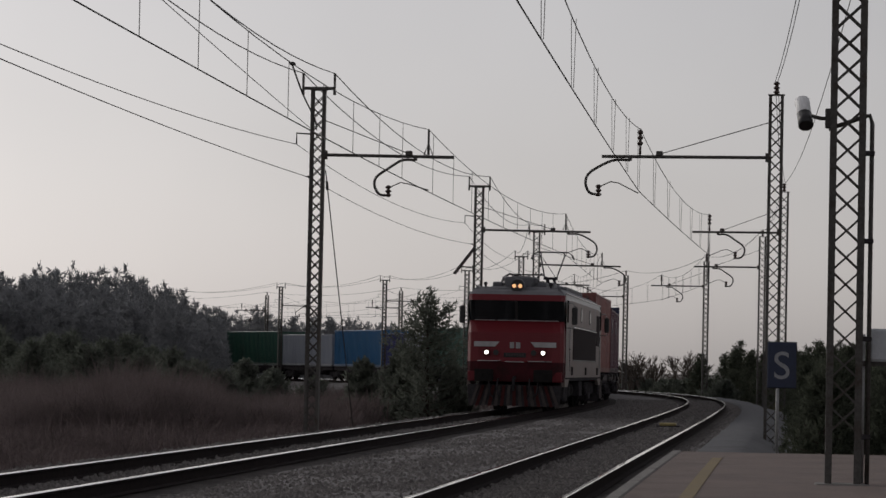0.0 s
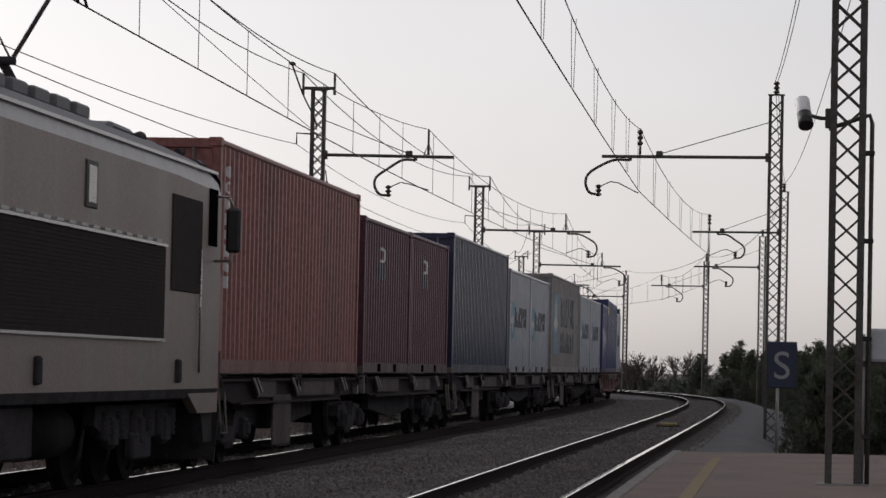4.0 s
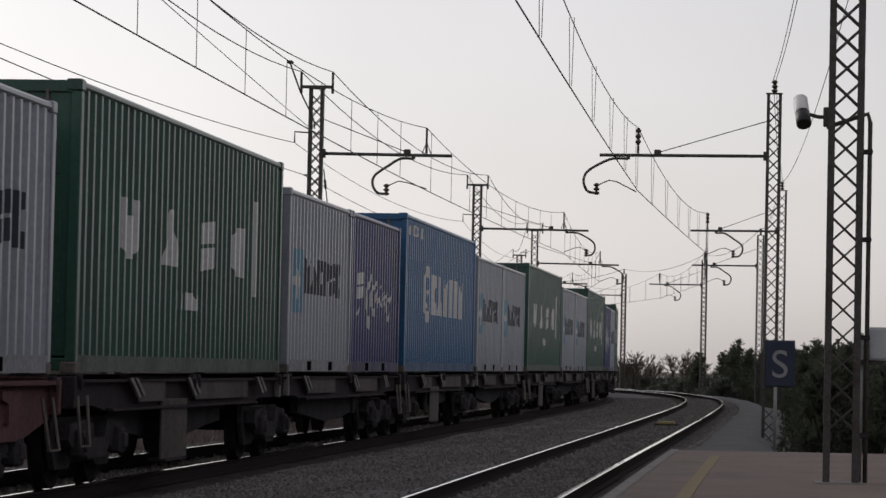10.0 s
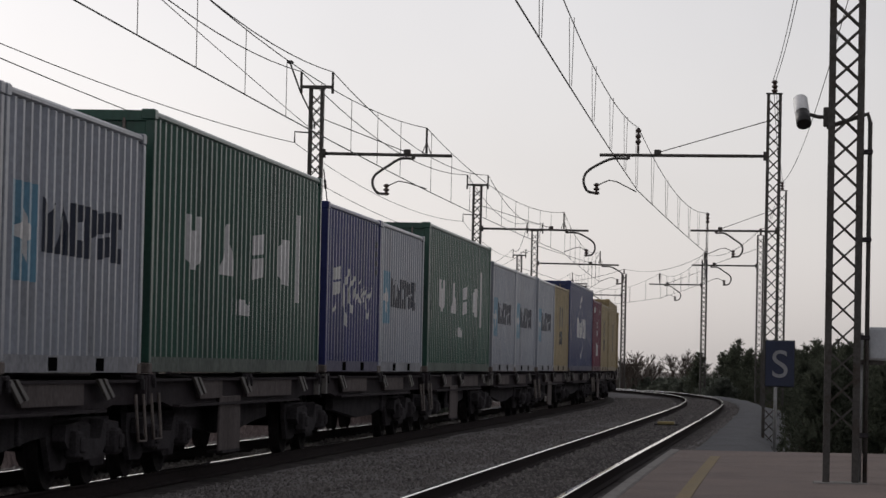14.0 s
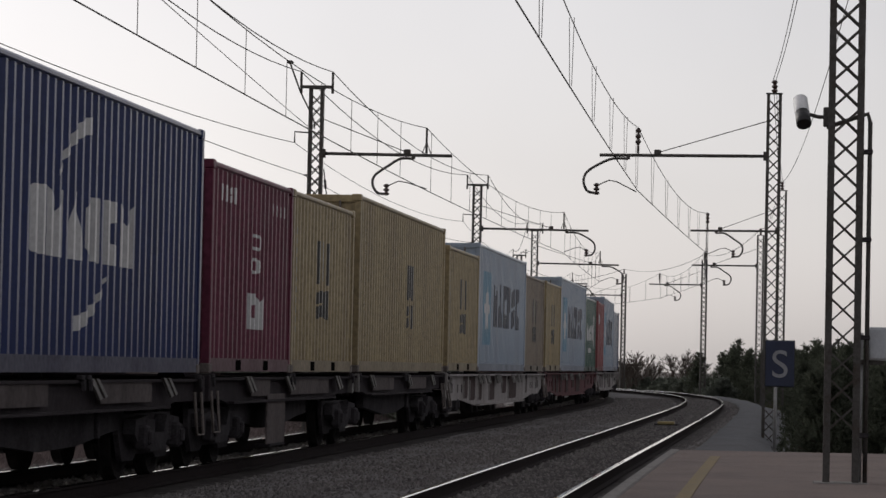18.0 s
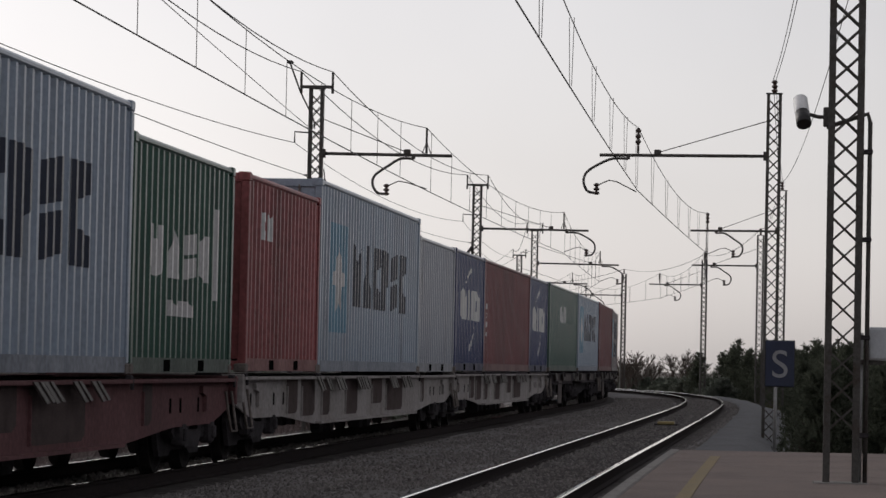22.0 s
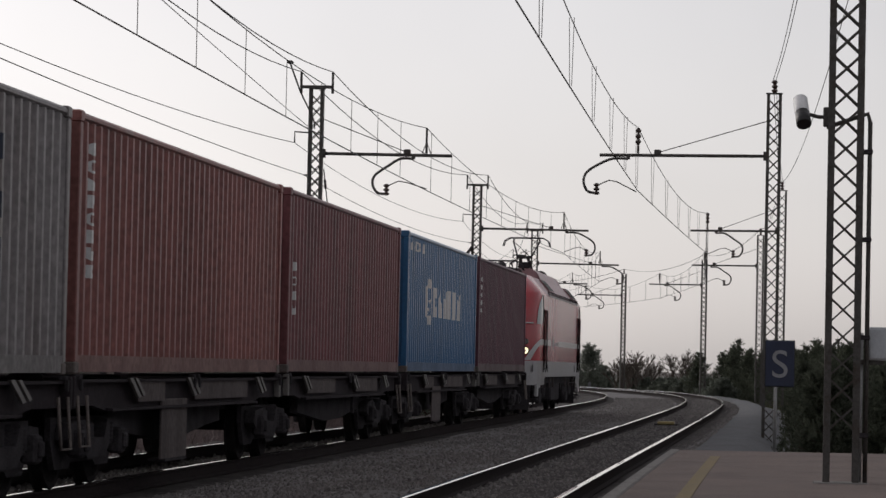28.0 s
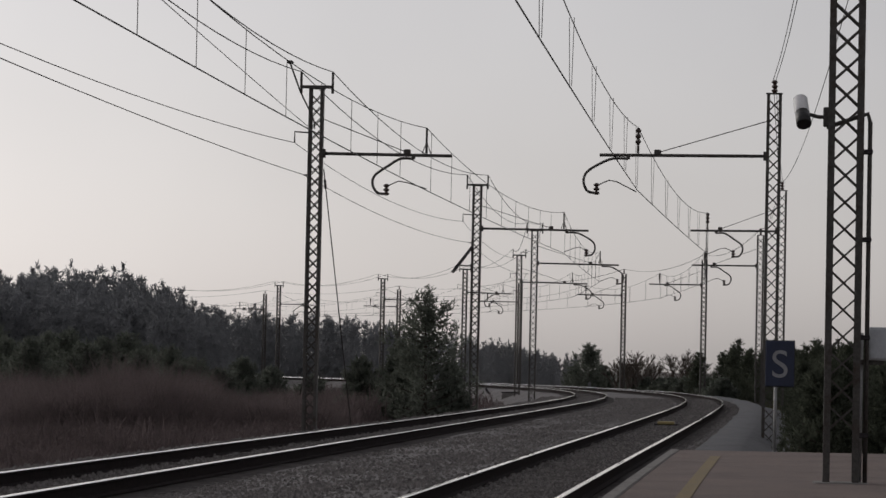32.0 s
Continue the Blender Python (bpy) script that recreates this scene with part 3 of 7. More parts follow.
def build_light_blocker():
    # out of view; added to keep sky light off the train's near side
    b = thing("station_building", "unseen long low walls and roof added to block light", "building", kind="structure")
    x0, x1, y0, y1, z = 15.0, 23.0, -45.0, 46.0, 4.9
    for c, sz in ((((x0 + 0.15), (y0 + y1) / 2, z / 2 - 0.3), (0.3, y1 - y0, z + 0.6)), (((x1 - 0.15), (y0 + y1) / 2, z / 2 - 0.3), (0.3, y1 - y0, z + 0.6)),
                  (((x0 + x1) / 2, y0 + 0.15, z / 2 - 0.3), (x1 - x0 - 0.62, 0.3, z + 0.6)), (((x0 + x1) / 2, y1 - 0.15, z / 2 - 0.3), (x1 - x0 - 0.62, 0.3, z + 0.6))):
        part("wall", Geo().box(c, sz, 0.01), M["plaster"], b)
    xm = (x0 + x1) / 2
    part("roof", Geo().prism([(x0 - 0.7, z), (xm, z + 2.2), (x1 + 0.7, z), (x1 + 0.7, z + 0.15), (xm, z + 2.4), (x0 - 0.7, z + 0.15)], y0 - 0.5, y1 + 0.5, "y"), M["bark"], b, "dark roof of the unseen light blocker")


build_light_blocker()

# ---- trees and brush ----


def needles(g, c, r, n, rng, flat=0.6, size=0.16):
    """A loose clump of needle tufts round c."""
    for _ in range(n):
        d = Vector((rng.gauss(0, 1), rng.gauss(0, 1), rng.gauss(0, flat))).normalized() * r * rng.random() ** 0.45
        d.z *= flat + 0.3
        p = c + d
        a = Vector((rng.gauss(0, 1), rng.gauss(0, 1), rng.gauss(0.5, 0.8))).normalized() * size * rng.uniform(0.7, 1.5)
        b = a.cross(Vector((rng.gauss(0, 1), rng.gauss(0, 1), rng.gauss(0, 1)))).normalized() * size * 0.22
        g.add([p - a * 0.5 - b, p - a * 0.5 + b, p + a + b * 0.4, p + a - b * 0.4], [(0, 1, 2, 3)])


def shoots(g, c, out, r, n, rng, size):
    """A spray of needle shoots round c that points out and up."""
    for k in range(6):
        d = (out * rng.uniform(0.2, 1.0) + Vector((rng.gauss(0, 0.4), rng.gauss(0, 0.4), rng.uniform(0.3, 1.2)))).normalized()
        tip = r * rng.uniform(0.6, 1.05)
        side = d.cross(Vector((rng.gauss(0, 1), rng.gauss(0, 1), 0.3))).normalized()
        for _ in range(n // 6):
            t = rng.random()
            p = c + d * (tip * (t * 1.3 - 0.3)) + Vector((rng.gauss(0, 1), rng.gauss(0, 1), rng.gauss(0, 0.8))) * (0.26 * r * (1.1 - t))
            a = (d + Vector((rng.gauss(0, 0.6), rng.gauss(0, 0.6), rng.gauss(0, 0.5)))).normalized() * size * rng.uniform(0.6, 1.3)
            b = a.cross(side + Vector((rng.gauss(0, 0.5), rng.gauss(0, 0.5), rng.gauss(0, 0.5)))).normalized() * size * 0.26
            g.add([p - a * 0.5 - b, p - a * 0.5 + b, p + a + b * 0.3, p + a - b * 0.3], [(0, 1, 2, 3)])


def pine_geo(h, w, rng, clumps=46, tufts=34, size=0.16, bare=0.12):
    trunk, crown, limbs = Geo(), Geo(), Geo()
    lean = Vector((rng.uniform(-0.04, 0.04), rng.uniform(-0.04, 0.04), 0))
    trunk.tube([lean * (h * k) + Vector((0, 0, h * k - 0.3)) for k in (0, 0.3, 0.6, 0.85, 1.0)], [0.022 * h + 0.03, 0.018 * h + 0.02, 0.012 * h + 0.01, 0.006 * h, 0.012], 7)
    heft = [rng.uniform(0.7, 1.2) for _ in range(7)]
    for i in range(clumps):
        k = bare + (1 - bare) * ((i + rng.random()) / clumps)
        prof = (1 - k) ** 0.7 * (0.6 + 0.4 * min(1, (k - bare + 0.06) / 0.25))
        a = i * 2.399 + rng.uniform(-0.5, 0.5)
        r = w * 0.5 * prof * rng.uniform(0.5, 1.1) * heft[int(a / 0.9) % 7]
        out = Vector((math.cos(a), math.sin(a), 0))
        c = lean * (h * k) + out * r + Vector((0, 0, h * k + r * 0.22))
        root = lean * (h * k) + Vector((0, 0, h * k - r * 0.1))
        limbs.tube([root, root.lerp(c, 0.6) - Vector((0, 0, 0.03 * r)), c], [0.012 + 0.012 * r, 0.012, 0.006], 4, False)
        q = 0.13 * w * (0.45 + prof) + 0.04 * h
        shoots(crown, c, out, q, tufts, rng, size)
        if prof > 0.2:
            shoots(crown, root.lerp(c, 0.62), out, q, tufts * 2 // 3, rng, size * 1.25)
            needles(crown, root.lerp(c, 0.25), q * 0.8, tufts // 3, rng, 0.7, size * 1.7)
    shoots(crown, lean * h + Vector((0, 0, h - 0.08 * h)), Vector((0, 0, 1)), 0.05 * h + 0.05 * w, tufts // 2, rng, size * 0.8)
    return trunk, limbs, crown


def pine(h, w, place, seed, label, clumps=46, tufts=34, size=0.16, bare=0.12, group="pines beside the line", leaf="needle"):
    rng = random.Random(seed)
    t, l, c = pine_geo(h, w, rng, clumps, tufts, size, bare)
    ob = thing("pine_tree", label, "tree", group, m=Matrix.Translation(place) @ pose(0, 0, 0, 0, 0, rng.uniform(0, 360)))
    part("trunk", t, M["bark"], ob)
    tagged(part("limb_mass", l, M["bark"], ob), kind="stuff")
    part("crown", c, M[leaf], ob)
    return ob


def on_ground(px, d, drop=0.05):
    """A spot d metres ahead and px thousandths to the right, on the ground."""
    x, y = px * d / 1000, d
    return Vector((x, y, ground_height(x, y) - drop))


# bearings in thousandths of the distance: (picture column - centre) / focal length
PINES = [(-5.2, 101, 3.9, 4.1, "bushy young dark green pine beside the mast"), (-13, 103, 2.3, 2.2, "dark green pine beside a taller one"), (3, 102, 1.6, 1.7, "low dark pine bush on the slope"),
         (-26, 104, 1.9, 2.0, "low dark pine bush on the slope"), (-64, 150, 2.3, 3.4, "low spreading pine bush on the slope"), (-55, 152, 1.9, 3.0, "low spreading pine bush on the slope"),
         (-95, 150, 2.9, 3.6, "dark pine thicket at the wood edge"), (-110, 140, 3.0, 3.6, "dark pine thicket at the wood edge"), (-128, 150, 3.4, 3.8, "dark pine thicket at the wood edge"),
         (-80, 170, 3.0, 3.8, "dark pine thicket at the wood edge"), (-140, 135, 2.8, 3.4, "dark pine thicket at the wood edge"), (-42, 165, 2.0, 3.2, "low spreading pine bush on the slope"),
         (-146, 142, 3.5, 4.4, "broad dark pine thicket before the wood"), (-134, 128, 2.9, 4.2, "broad dark pine thicket before the wood"), (-121, 146, 3.4, 4.4, "broad dark pine thicket before the wood"),
         (-116, 132, 2.7, 4.0, "broad dark pine thicket before the wood"), (-103, 144, 3.2, 4.2, "broad dark pine thicket before the wood"), (-99, 130, 2.4, 4.0, "broad dark pine thicket before the wood"),
         (-88, 148, 2.8, 4.2, "broad dark pine thicket before the wood"), (-84, 136, 2.0, 3.8, "broad dark pine thicket before the wood"), (-72, 146, 1.7, 3.6, "low spreading pine bush on the slope"),
         (48.5, 236, 3.45, 3.9, "rounded dark pine standing alone"), (44, 240, 2.2, 2.8, "small dark pine in scrub"), (53.5, 240, 2.3, 3.0, "small dark pine in scrub"),
         (88, 190, 1.5, 2.8, "small pine in scrub behind the line"), (80, 205, 1.5, 2.5, "small pine in scrub behind the line"), (72, 215, 1.4, 2.6, "small pine in scrub behind the line"),
         (64, 226, 1.5, 2.6, "small pine in scrub behind the line"), (60, 230, 1.7, 2.5, "small pine in scrub behind the line"), (83, 202, 2.1, 1.6, "small pine in scrub behind the line"),
         (92, 170, 1.5, 2.4, "small pine in scrub behind the line"), (68, 222, 1.5, 2.6, "small pine in scrub behind the line"), (76, 212, 1.4, 2.6, "small pine in scrub behind the line")]


def build_pines():
    for i, (b, d, h, w, lab) in enumerate(PINES):
        near = d < 160
        pine(h + (0.5 if near or h > 3 else 0.05), w, on_ground(b, d), 100 + i, lab, clumps=(42 if i == 0 else 62) if near else 44, tufts=60 if near else 42, size=0.1 if near else 0.14, bare=0.0)


def build_hedge():
    """Young pines and scrub in a row along the walking path."""
    rng = random.Random(77)
    k = 0
    for s in np.linspace(44, 172, 36):
        for o, grow in ((10.3, 1.0), (12.6, 1.18)):
            p = at(s + rng.uniform(-1.2, 1.2), o + rng.uniform(-0.3, 0.4))
            x, y = p.x, p.y
            base = Vector((x, y, ground_height(x, y) - 0.05))
            top = 1.55 + 0.005 * s + rng.uniform(-0.35, 0.3)
            pine(max(1.2, (top - base.z) * grow), rng.uniform(1.9, 2.6), base, 300 + k, "young pine with upright shoots beside the path", clumps=40, tufts=42, size=0.09, bare=0.0, group="young pines along the path", leaf="needle_dark")
            k += 1


def build_bank():
    """Dense low evergreen scrub between the path and the young pines."""
    rng = random.Random(91)
    spots = [(30 + 3.0 * i + rng.uniform(-0.6, 0.6), 8.75 + rng.uniform(-0.15, 0.35), rng.uniform(0.95, 1.45)) for i in range(22)]
    spots += [(28.5 + 1.5 * i, 9.9 + 0.5 * (i % 3) + rng.uniform(-0.2, 0.2), rng.uniform(1.2, 1.6)) for i in range(8)]
    for k, (s, o, top) in enumerate(spots):
        p = at(s, o)
        base = Vector((p.x, p.y, ground_height(p.x, p.y) - 0.05))
        pine(top + 0.004 * s - base.z, rng.uniform(1.5, 1.9), base, 700 + k, "dense dark evergreen scrub beside the gravel path", clumps=34, tufts=44, size=0.085, bare=0.0, group="young pines along the path", leaf="needle_dark")


build_pines()
build_hedge()
build_bank()


def build_woods():
    """Far pine woods as one mass of many small crowns."""
    rng = random.Random(5)
    kinds = []
    for k in range(8):
        t, l, c = pine_geo(1.0, 0.55, random.Random(40 + k), clumps=20, tufts=30, size=0.026, bare=0.03) if k < 5 else pine_geo(1.0, 0.8, random.Random(40 + k), clumps=16, tufts=24, size=0.04, bare=0.0)
        g = Geo()
        g.v, g.f = t.v + c.v, t.f + [tuple(i + len(t.v) for i in f) for f in c.f]
        kinds.append((np.array(g.v), g.f))
    spots = []
    # wood on the inside of the bend
    for i in range(430):
        b = rng.uniform(-185, -70)
        d = rng.uniform(215, 300)
        h = 9.9 - 0.022 * (b + 145) if b < -88 else 7.8 - 0.13 * (b + 88)
        spots.append((b, d, h * d / 255 * (rng.uniform(0.72, 1.0) if i % 9 else rng.uniform(0.98, 1.08))))
    # far wood behind the bend
    for i in range(270):
        b = rng.uniform(-150, 45)
        d = rng.uniform(385, 460)
        h = (9.4 - 0.035 * (b + 60)) * rng.uniform(0.7, 1.05)
        spots.append((b, d, h * (1.0 if b < 10 else 0.72)))
    for i in range(70):
        b = rng.uniform(7, 44)
        spots.append((b, rng.uniform(330, 400), (5.3 - 0.016 * max(0, b - 22) * 7) * rng.uniform(0.8, 1.06)))
    for i in range(70):
        b = rng.uniform(45, 95)
        spots.append((b, rng.uniform(225, 300), rng.uniform(0.8, 1.35)))
    vs, corner, start, k0, c0 = [], [], [], 0, 0
    packed = [(v, np.concatenate([np.array(t) for t in f]), np.array([len(t) for t in f])) for v, f in kinds]
    for b, d, h in spots:
        v, idx, size = packed[rng.randrange(5) if h > 2.5 else 5 + rng.randrange(3)]
        a = rng.uniform(0, 6.28)
        w = h * (rng.uniform(0.65, 1.05) if h > 2.5 else rng.uniform(0.8, 1.25))
        ca, sa = math.cos(a) * w, math.sin(a) * w
        p = on_ground(b, d, 0.2)
        vs.append(np.stack([v[:, 0] * ca - v[:, 1] * sa + p.x, v[:, 0] * sa + v[:, 1] * ca + p.y, v[:, 2] * h + p.z], 1))
        corner.append(idx + k0)
        start.append(np.cumsum(size) - size + c0)
        k0 += len(v)
        c0 += len(idx)
    vs, corner, start = np.concatenate(vs), np.concatenate(corner), np.concatenate(start)
    me = bpy.data.meshes.new("pine_wood")
    me.vertices.add(len(vs))
    me.vertices.foreach_set("co", vs.astype(np.float32).ravel())
    me.loops.add(len(corner))
    me.loops.foreach_set("vertex_index", corner.astype(np.int32))
    me.polygons.add(len(start))
    me.polygons.foreach_set("loop_start", start.astype(np.int32))
    me.update(calc_edges=True)
    # needles paled for the haze of distance
    me.materials.append(M["needle_haze"])
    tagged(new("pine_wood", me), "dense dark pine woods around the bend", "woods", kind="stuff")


build_woods()


def build_brush():
    """Dry brush and grass on the slopes inside the bend."""
    rng = random.Random(9)
    g = Geo()
    for i in range(9000):
        d = rng.uniform(52, 230) if i % 3 else rng.uniform(46, 120)
        b = rng.uniform(-160, 20)
        x, y = b * d / 1000, d
        o, k = bed_distance(x, y)
        if o > -4.3:
            continue
        z = ground_height(x, y)
        h = rng.uniform(0.3, 1.2) * (0.6 + 0.9 * noise.noise(Vector((x * 0.3, y * 0.12, 1))) + 0.3) * (1.0 if o < -8 else 0.6)
        if h < 0.12:
            continue
        for _ in range(9):
            a = rng.uniform(0, 6.28)
            r = rng.uniform(0.1, 1.1) * h
            p = Vector((x + rng.gauss(0, 0.3), y + rng.gauss(0, 0.3), z - 0.05))
            tip = p + Vector((math.cos(a) * r, math.sin(a) * r, h * rng.uniform(0.4, 1.1)))
            wv = Vector((-math.sin(a), math.cos(a), 0)) * rng.uniform(0.008, 0.02)
            mid = p.lerp(tip, 0.55) + Vector((0, 0, 0.15 * h))
            g.add([p - wv, p + wv, mid + wv, mid - wv, tip], [(0, 1, 2, 3), (3, 2, 4)])
            fork = mid + Vector((rng.gauss(0, 0.3), rng.gauss(0, 0.3), rng.uniform(0.1, 0.5))) * h
            g.add([mid - wv, mid + wv, fork], [(0, 1, 2)])
    for i in range(3600):
        d = rng.uniform(88, 136)
        b = rng.uniform(-155, -14)
        x, y = b * d / 1000, d
        if bed_distance(x, y)[0] > -5.5:
            continue
        z = ground_height(x, y)
        h = rng.uniform(0.7, 1.5) * (1.25 if b < -75 else 0.85) * (1.0 + 0.7 * noise.noise(Vector((x * 0.25, y * 0.1, 5))))
        for _ in range(11):
            a, r = rng.uniform(0, 6.28), rng.uniform(0.1, 0.6) * h
            p = Vector((x + rng.gauss(0, 0.3), y + rng.gauss(0, 0.3), z - 0.05))
            tip = p + Vector((math.cos(a) * r, math.sin(a) * r, h * rng.uniform(0.55, 1.15)))
            wv = Vector((1, 0.2, 0)) * rng.uniform(0.008, 0.02)
            mid = p.lerp(tip, 0.5) + Vector((0, 0, 0.1 * h))
            g.add([p - wv, p + wv, mid + wv, mid - wv, tip], [(0, 1, 2, 3), (3, 2, 4)])
            for k in range(2):
                fork = mid.lerp(tip, 0.4 * k) + Vector((rng.gauss(0, 0.25), rng.gauss(0, 0.25), rng.uniform(0.15, 0.45))) * h
                g.add([mid - wv, mid + wv, fork], [(0, 1, 2)])
    tagged(part("dry_brush", g, M["brush"]), "tangled reddish dry winter brush on the slope", "brush", kind="stuff")
    g = Geo()
    for i in range(2600):
        s = rng.uniform(24, 190)
        o = DT + rng.uniform(3.4, 9.5) if s > 46 else rng.uniform(11.4, 16)
        x, y, _ = at(s, o)
        z = ground_height(x, y)
        h = rng.uniform(0.2, 0.75)
        for _ in range(6):
            a = rng.uniform(0, 6.28)
            p = Vector((x + rng.gauss(0, 0.2), y + rng.gauss(0, 0.2), z - 0.05))
            tip = p + Vector((math.cos(a) * 0.3 * h, math.sin(a) * 0.3 * h, h))
            wv = Vector((-math.sin(a), math.cos(a), 0)) * 0.02
            g.add([p - wv, p + wv, tip], [(0, 1, 2)])
    tagged(part("verge_grass", g, M["grass"]), "dry grass tufts on the outer bank", "grass", kind="stuff")


build_brush()


def bare_shrub(h, place, seed):
    rng = random.Random(seed)
    ob = thing("bare_shrub", "leafless winter shrub with thin twigs", "shrub", "bare shrubs", m=Matrix.Translation(place))
    g = Geo()

    def grow(p, d, L, r, lev):
        q = p + d * L
        g.tube([p, p.lerp(q, 0.5) + Vector((rng.gauss(0, 0.04), rng.gauss(0, 0.04), 0)) * L, q], [r, r * 0.85, r * 0.7], 4, False)
        if lev < 4:
            for _ in range(rng.choice((2, 3, 3))):
                e = (d + Vector((rng.gauss(0, 0.42), rng.gauss(0, 0.42), rng.gauss(0.1, 0.25)))).normalized()
                grow(p.lerp(q, rng.uniform(0.6, 1.0)), e, L * rng.uniform(0.55, 0.8), r * 0.72, lev + 1)
    for _ in range(4):
        grow(Vector((rng.gauss(0, 0.2), rng.gauss(0, 0.2), -0.1)), Vector((rng.gauss(0, 0.25), rng.gauss(0, 0.25), 1)).normalized(), h * 0.36, 0.06, 0)
    tagged(part("twig_mass", g, M["twig"], ob), kind="stuff")


for i, (b, d, h) in enumerate(((58, 228, 3.6), (62, 222, 4.2), (65, 224, 4.4), (68, 222, 4.1), (71, 226, 3.4), (79, 212, 4.3), (81.5, 210, 4.0), (76, 218, 3.0))):
    bare_shrub(h, on_ground(b, d), 60 + i)

# ---- platform furniture ----


def build_s_sign():
    s, o = 24.6, 8.03
    m = thing("stop_sign_board", "dark blue board with a pale letter S on a thin post", "sign", m=Matrix.Translation(at(s, o, -0.025)) @ pose(0, 0, 0, 0, 0, -5))
    z0 = -0.145
    part("post", Geo().tube([(-0.055, 0.03, z0), (-0.055, 0.03, 1.75)], 0.024, 8), M["galv_light"], m, "pale galvanised post")
    part("board", Geo().box((0, 0, 1.465), (0.405, 0.03, 0.645), 0.008), M["sign_blue"], m)
    part("rim", Geo().box((0, 0.012, 1.465), (0.425, 0.02, 0.665), 0.006), M["black"], m)
    cu = bpy.data.curves.new("letter", "FONT")
    cu.body, cu.size, cu.align_x, cu.extrude = "S", 0.56, "CENTER", 0.002
    tmp = new("letter", cu)
    me = bpy.data.meshes.new_from_object(tmp)
    bpy.data.objects.remove(tmp)
    me.materials.clear()
    me.materials.append(M["sign_white"])
    ob = new("letter", me)
    ob.parent = m
    ob.matrix_basis = pose(0.0, -0.0195, 1.27, 90, 0, 0)
    ob["label"] = "dull white letter S"


build_s_sign()


def build_camera_post():
    base = along(NEAR_S, NEAR_O)
    c = thing("surveillance_camera", "white bullet camera with a black sunshade on a mast bracket", "camera", m=base)
    z = 3.955
    part("bracket", Geo().tube([(0, 0.15, z), (0, 0.28, z), (-0.05, 0.38, z + 0.02)], 0.022, 6), M["galv"], c)
    part("mount", Geo().box((0, 0.2, z), (0.1, 0.07, 0.2), 0.01), M["galv"], c)
    a, b = Vector((0.12, 0.475, z + 0.2)), Vector((-0.14, 0.43, z - 0.09))
    part("housing", Geo().tube([a, a.lerp(b, 0.05), a.lerp(b, 0.55), a.lerp(b, 0.6)], [0.06, 0.078, 0.078, 0.07], 12), M["cam_white"], c)
    part("front_hood", Geo().tube([a.lerp(b, 0.56), a.lerp(b, 0.98), b], [0.076, 0.08, 0.07], 12), M["black"], c, "black front hood")
    p = thing("cable_conduit", "dark conduit pipe bent over beside the mast", "pipe", m=base)
    part("pipe", Geo().tube([(0.0, 0.2, 3.85), (0, 0.05, 3.9), (-0.02, -0.12, 3.96), (-0.02, -0.22, 3.99), (-0.02, -0.245, 3.9), (-0.02, -0.245, 2.0), (-0.02, -0.245, PZ)], 0.024, 7), M["galv"], p)
    for q in (0.7, 1.7, 2.7, 3.6):
        part("pipe_clip", Geo().box((-0.02, -0.225, q), (0.09, 0.1, 0.05), 0.008), M["under"], p)
    b = thing("junction_box", "pale grey cabinet on a thin post", "cabinet", m=along(12.6, 8.98))
    part("post", Geo().tube([(0, 0.10, PZ), (0, 0.10, 1.75)], 0.026, 8), M["galv_light"], b)
    part("case", Geo().box((0, -0.08, 1.64), (0.16, 0.21, 0.34), 0.012), M["box_grey"], b)
    part("door", Geo().box((-0.085, -0.08, 1.64), (0.012, 0.18, 0.3), 0.004), M["box_grey"], b)
    part("foot_bracket", Geo().box((0, -0.02, 1.45), (0.1, 0.24, 0.05)), M["galv"], b)


build_camera_post()


def build_solar_panel():
    m = thing("solar_panel", "tilted dark solar panel bracketed to a mast", "solar panel", m=along(89.2, LEFT_O))
    part("panel", Geo().box((0, 0.48, 5.05), (0.7, 0.045, 1.18), 0, Matrix.Rotation(radians(37), 3, "X")), M["black"], m)
    part("strut", Geo().tube([(0, 0.12, 4.82), (0, 0.72, 4.84)], 0.025, 6), M["galv"], m)
    part("strut", Geo().tube([(0, 0.12, 5.4), (0, 0.24, 5.36)], 0.025, 6), M["galv"], m)
    b = thing("relay_cabinet", "dark trackside equipment cabinet on a plinth", "cabinet", m=along(88.0, -3.6))
    part("case", Geo().box((0, 0, -0.2), (0.5, 0.6, 1.0), 0.02), M["under"], b)
    part("plinth", Geo().box((0, 0, -0.8), (0.6, 0.7, 0.4), 0.02), M["concrete"], b)


build_solar_panel()


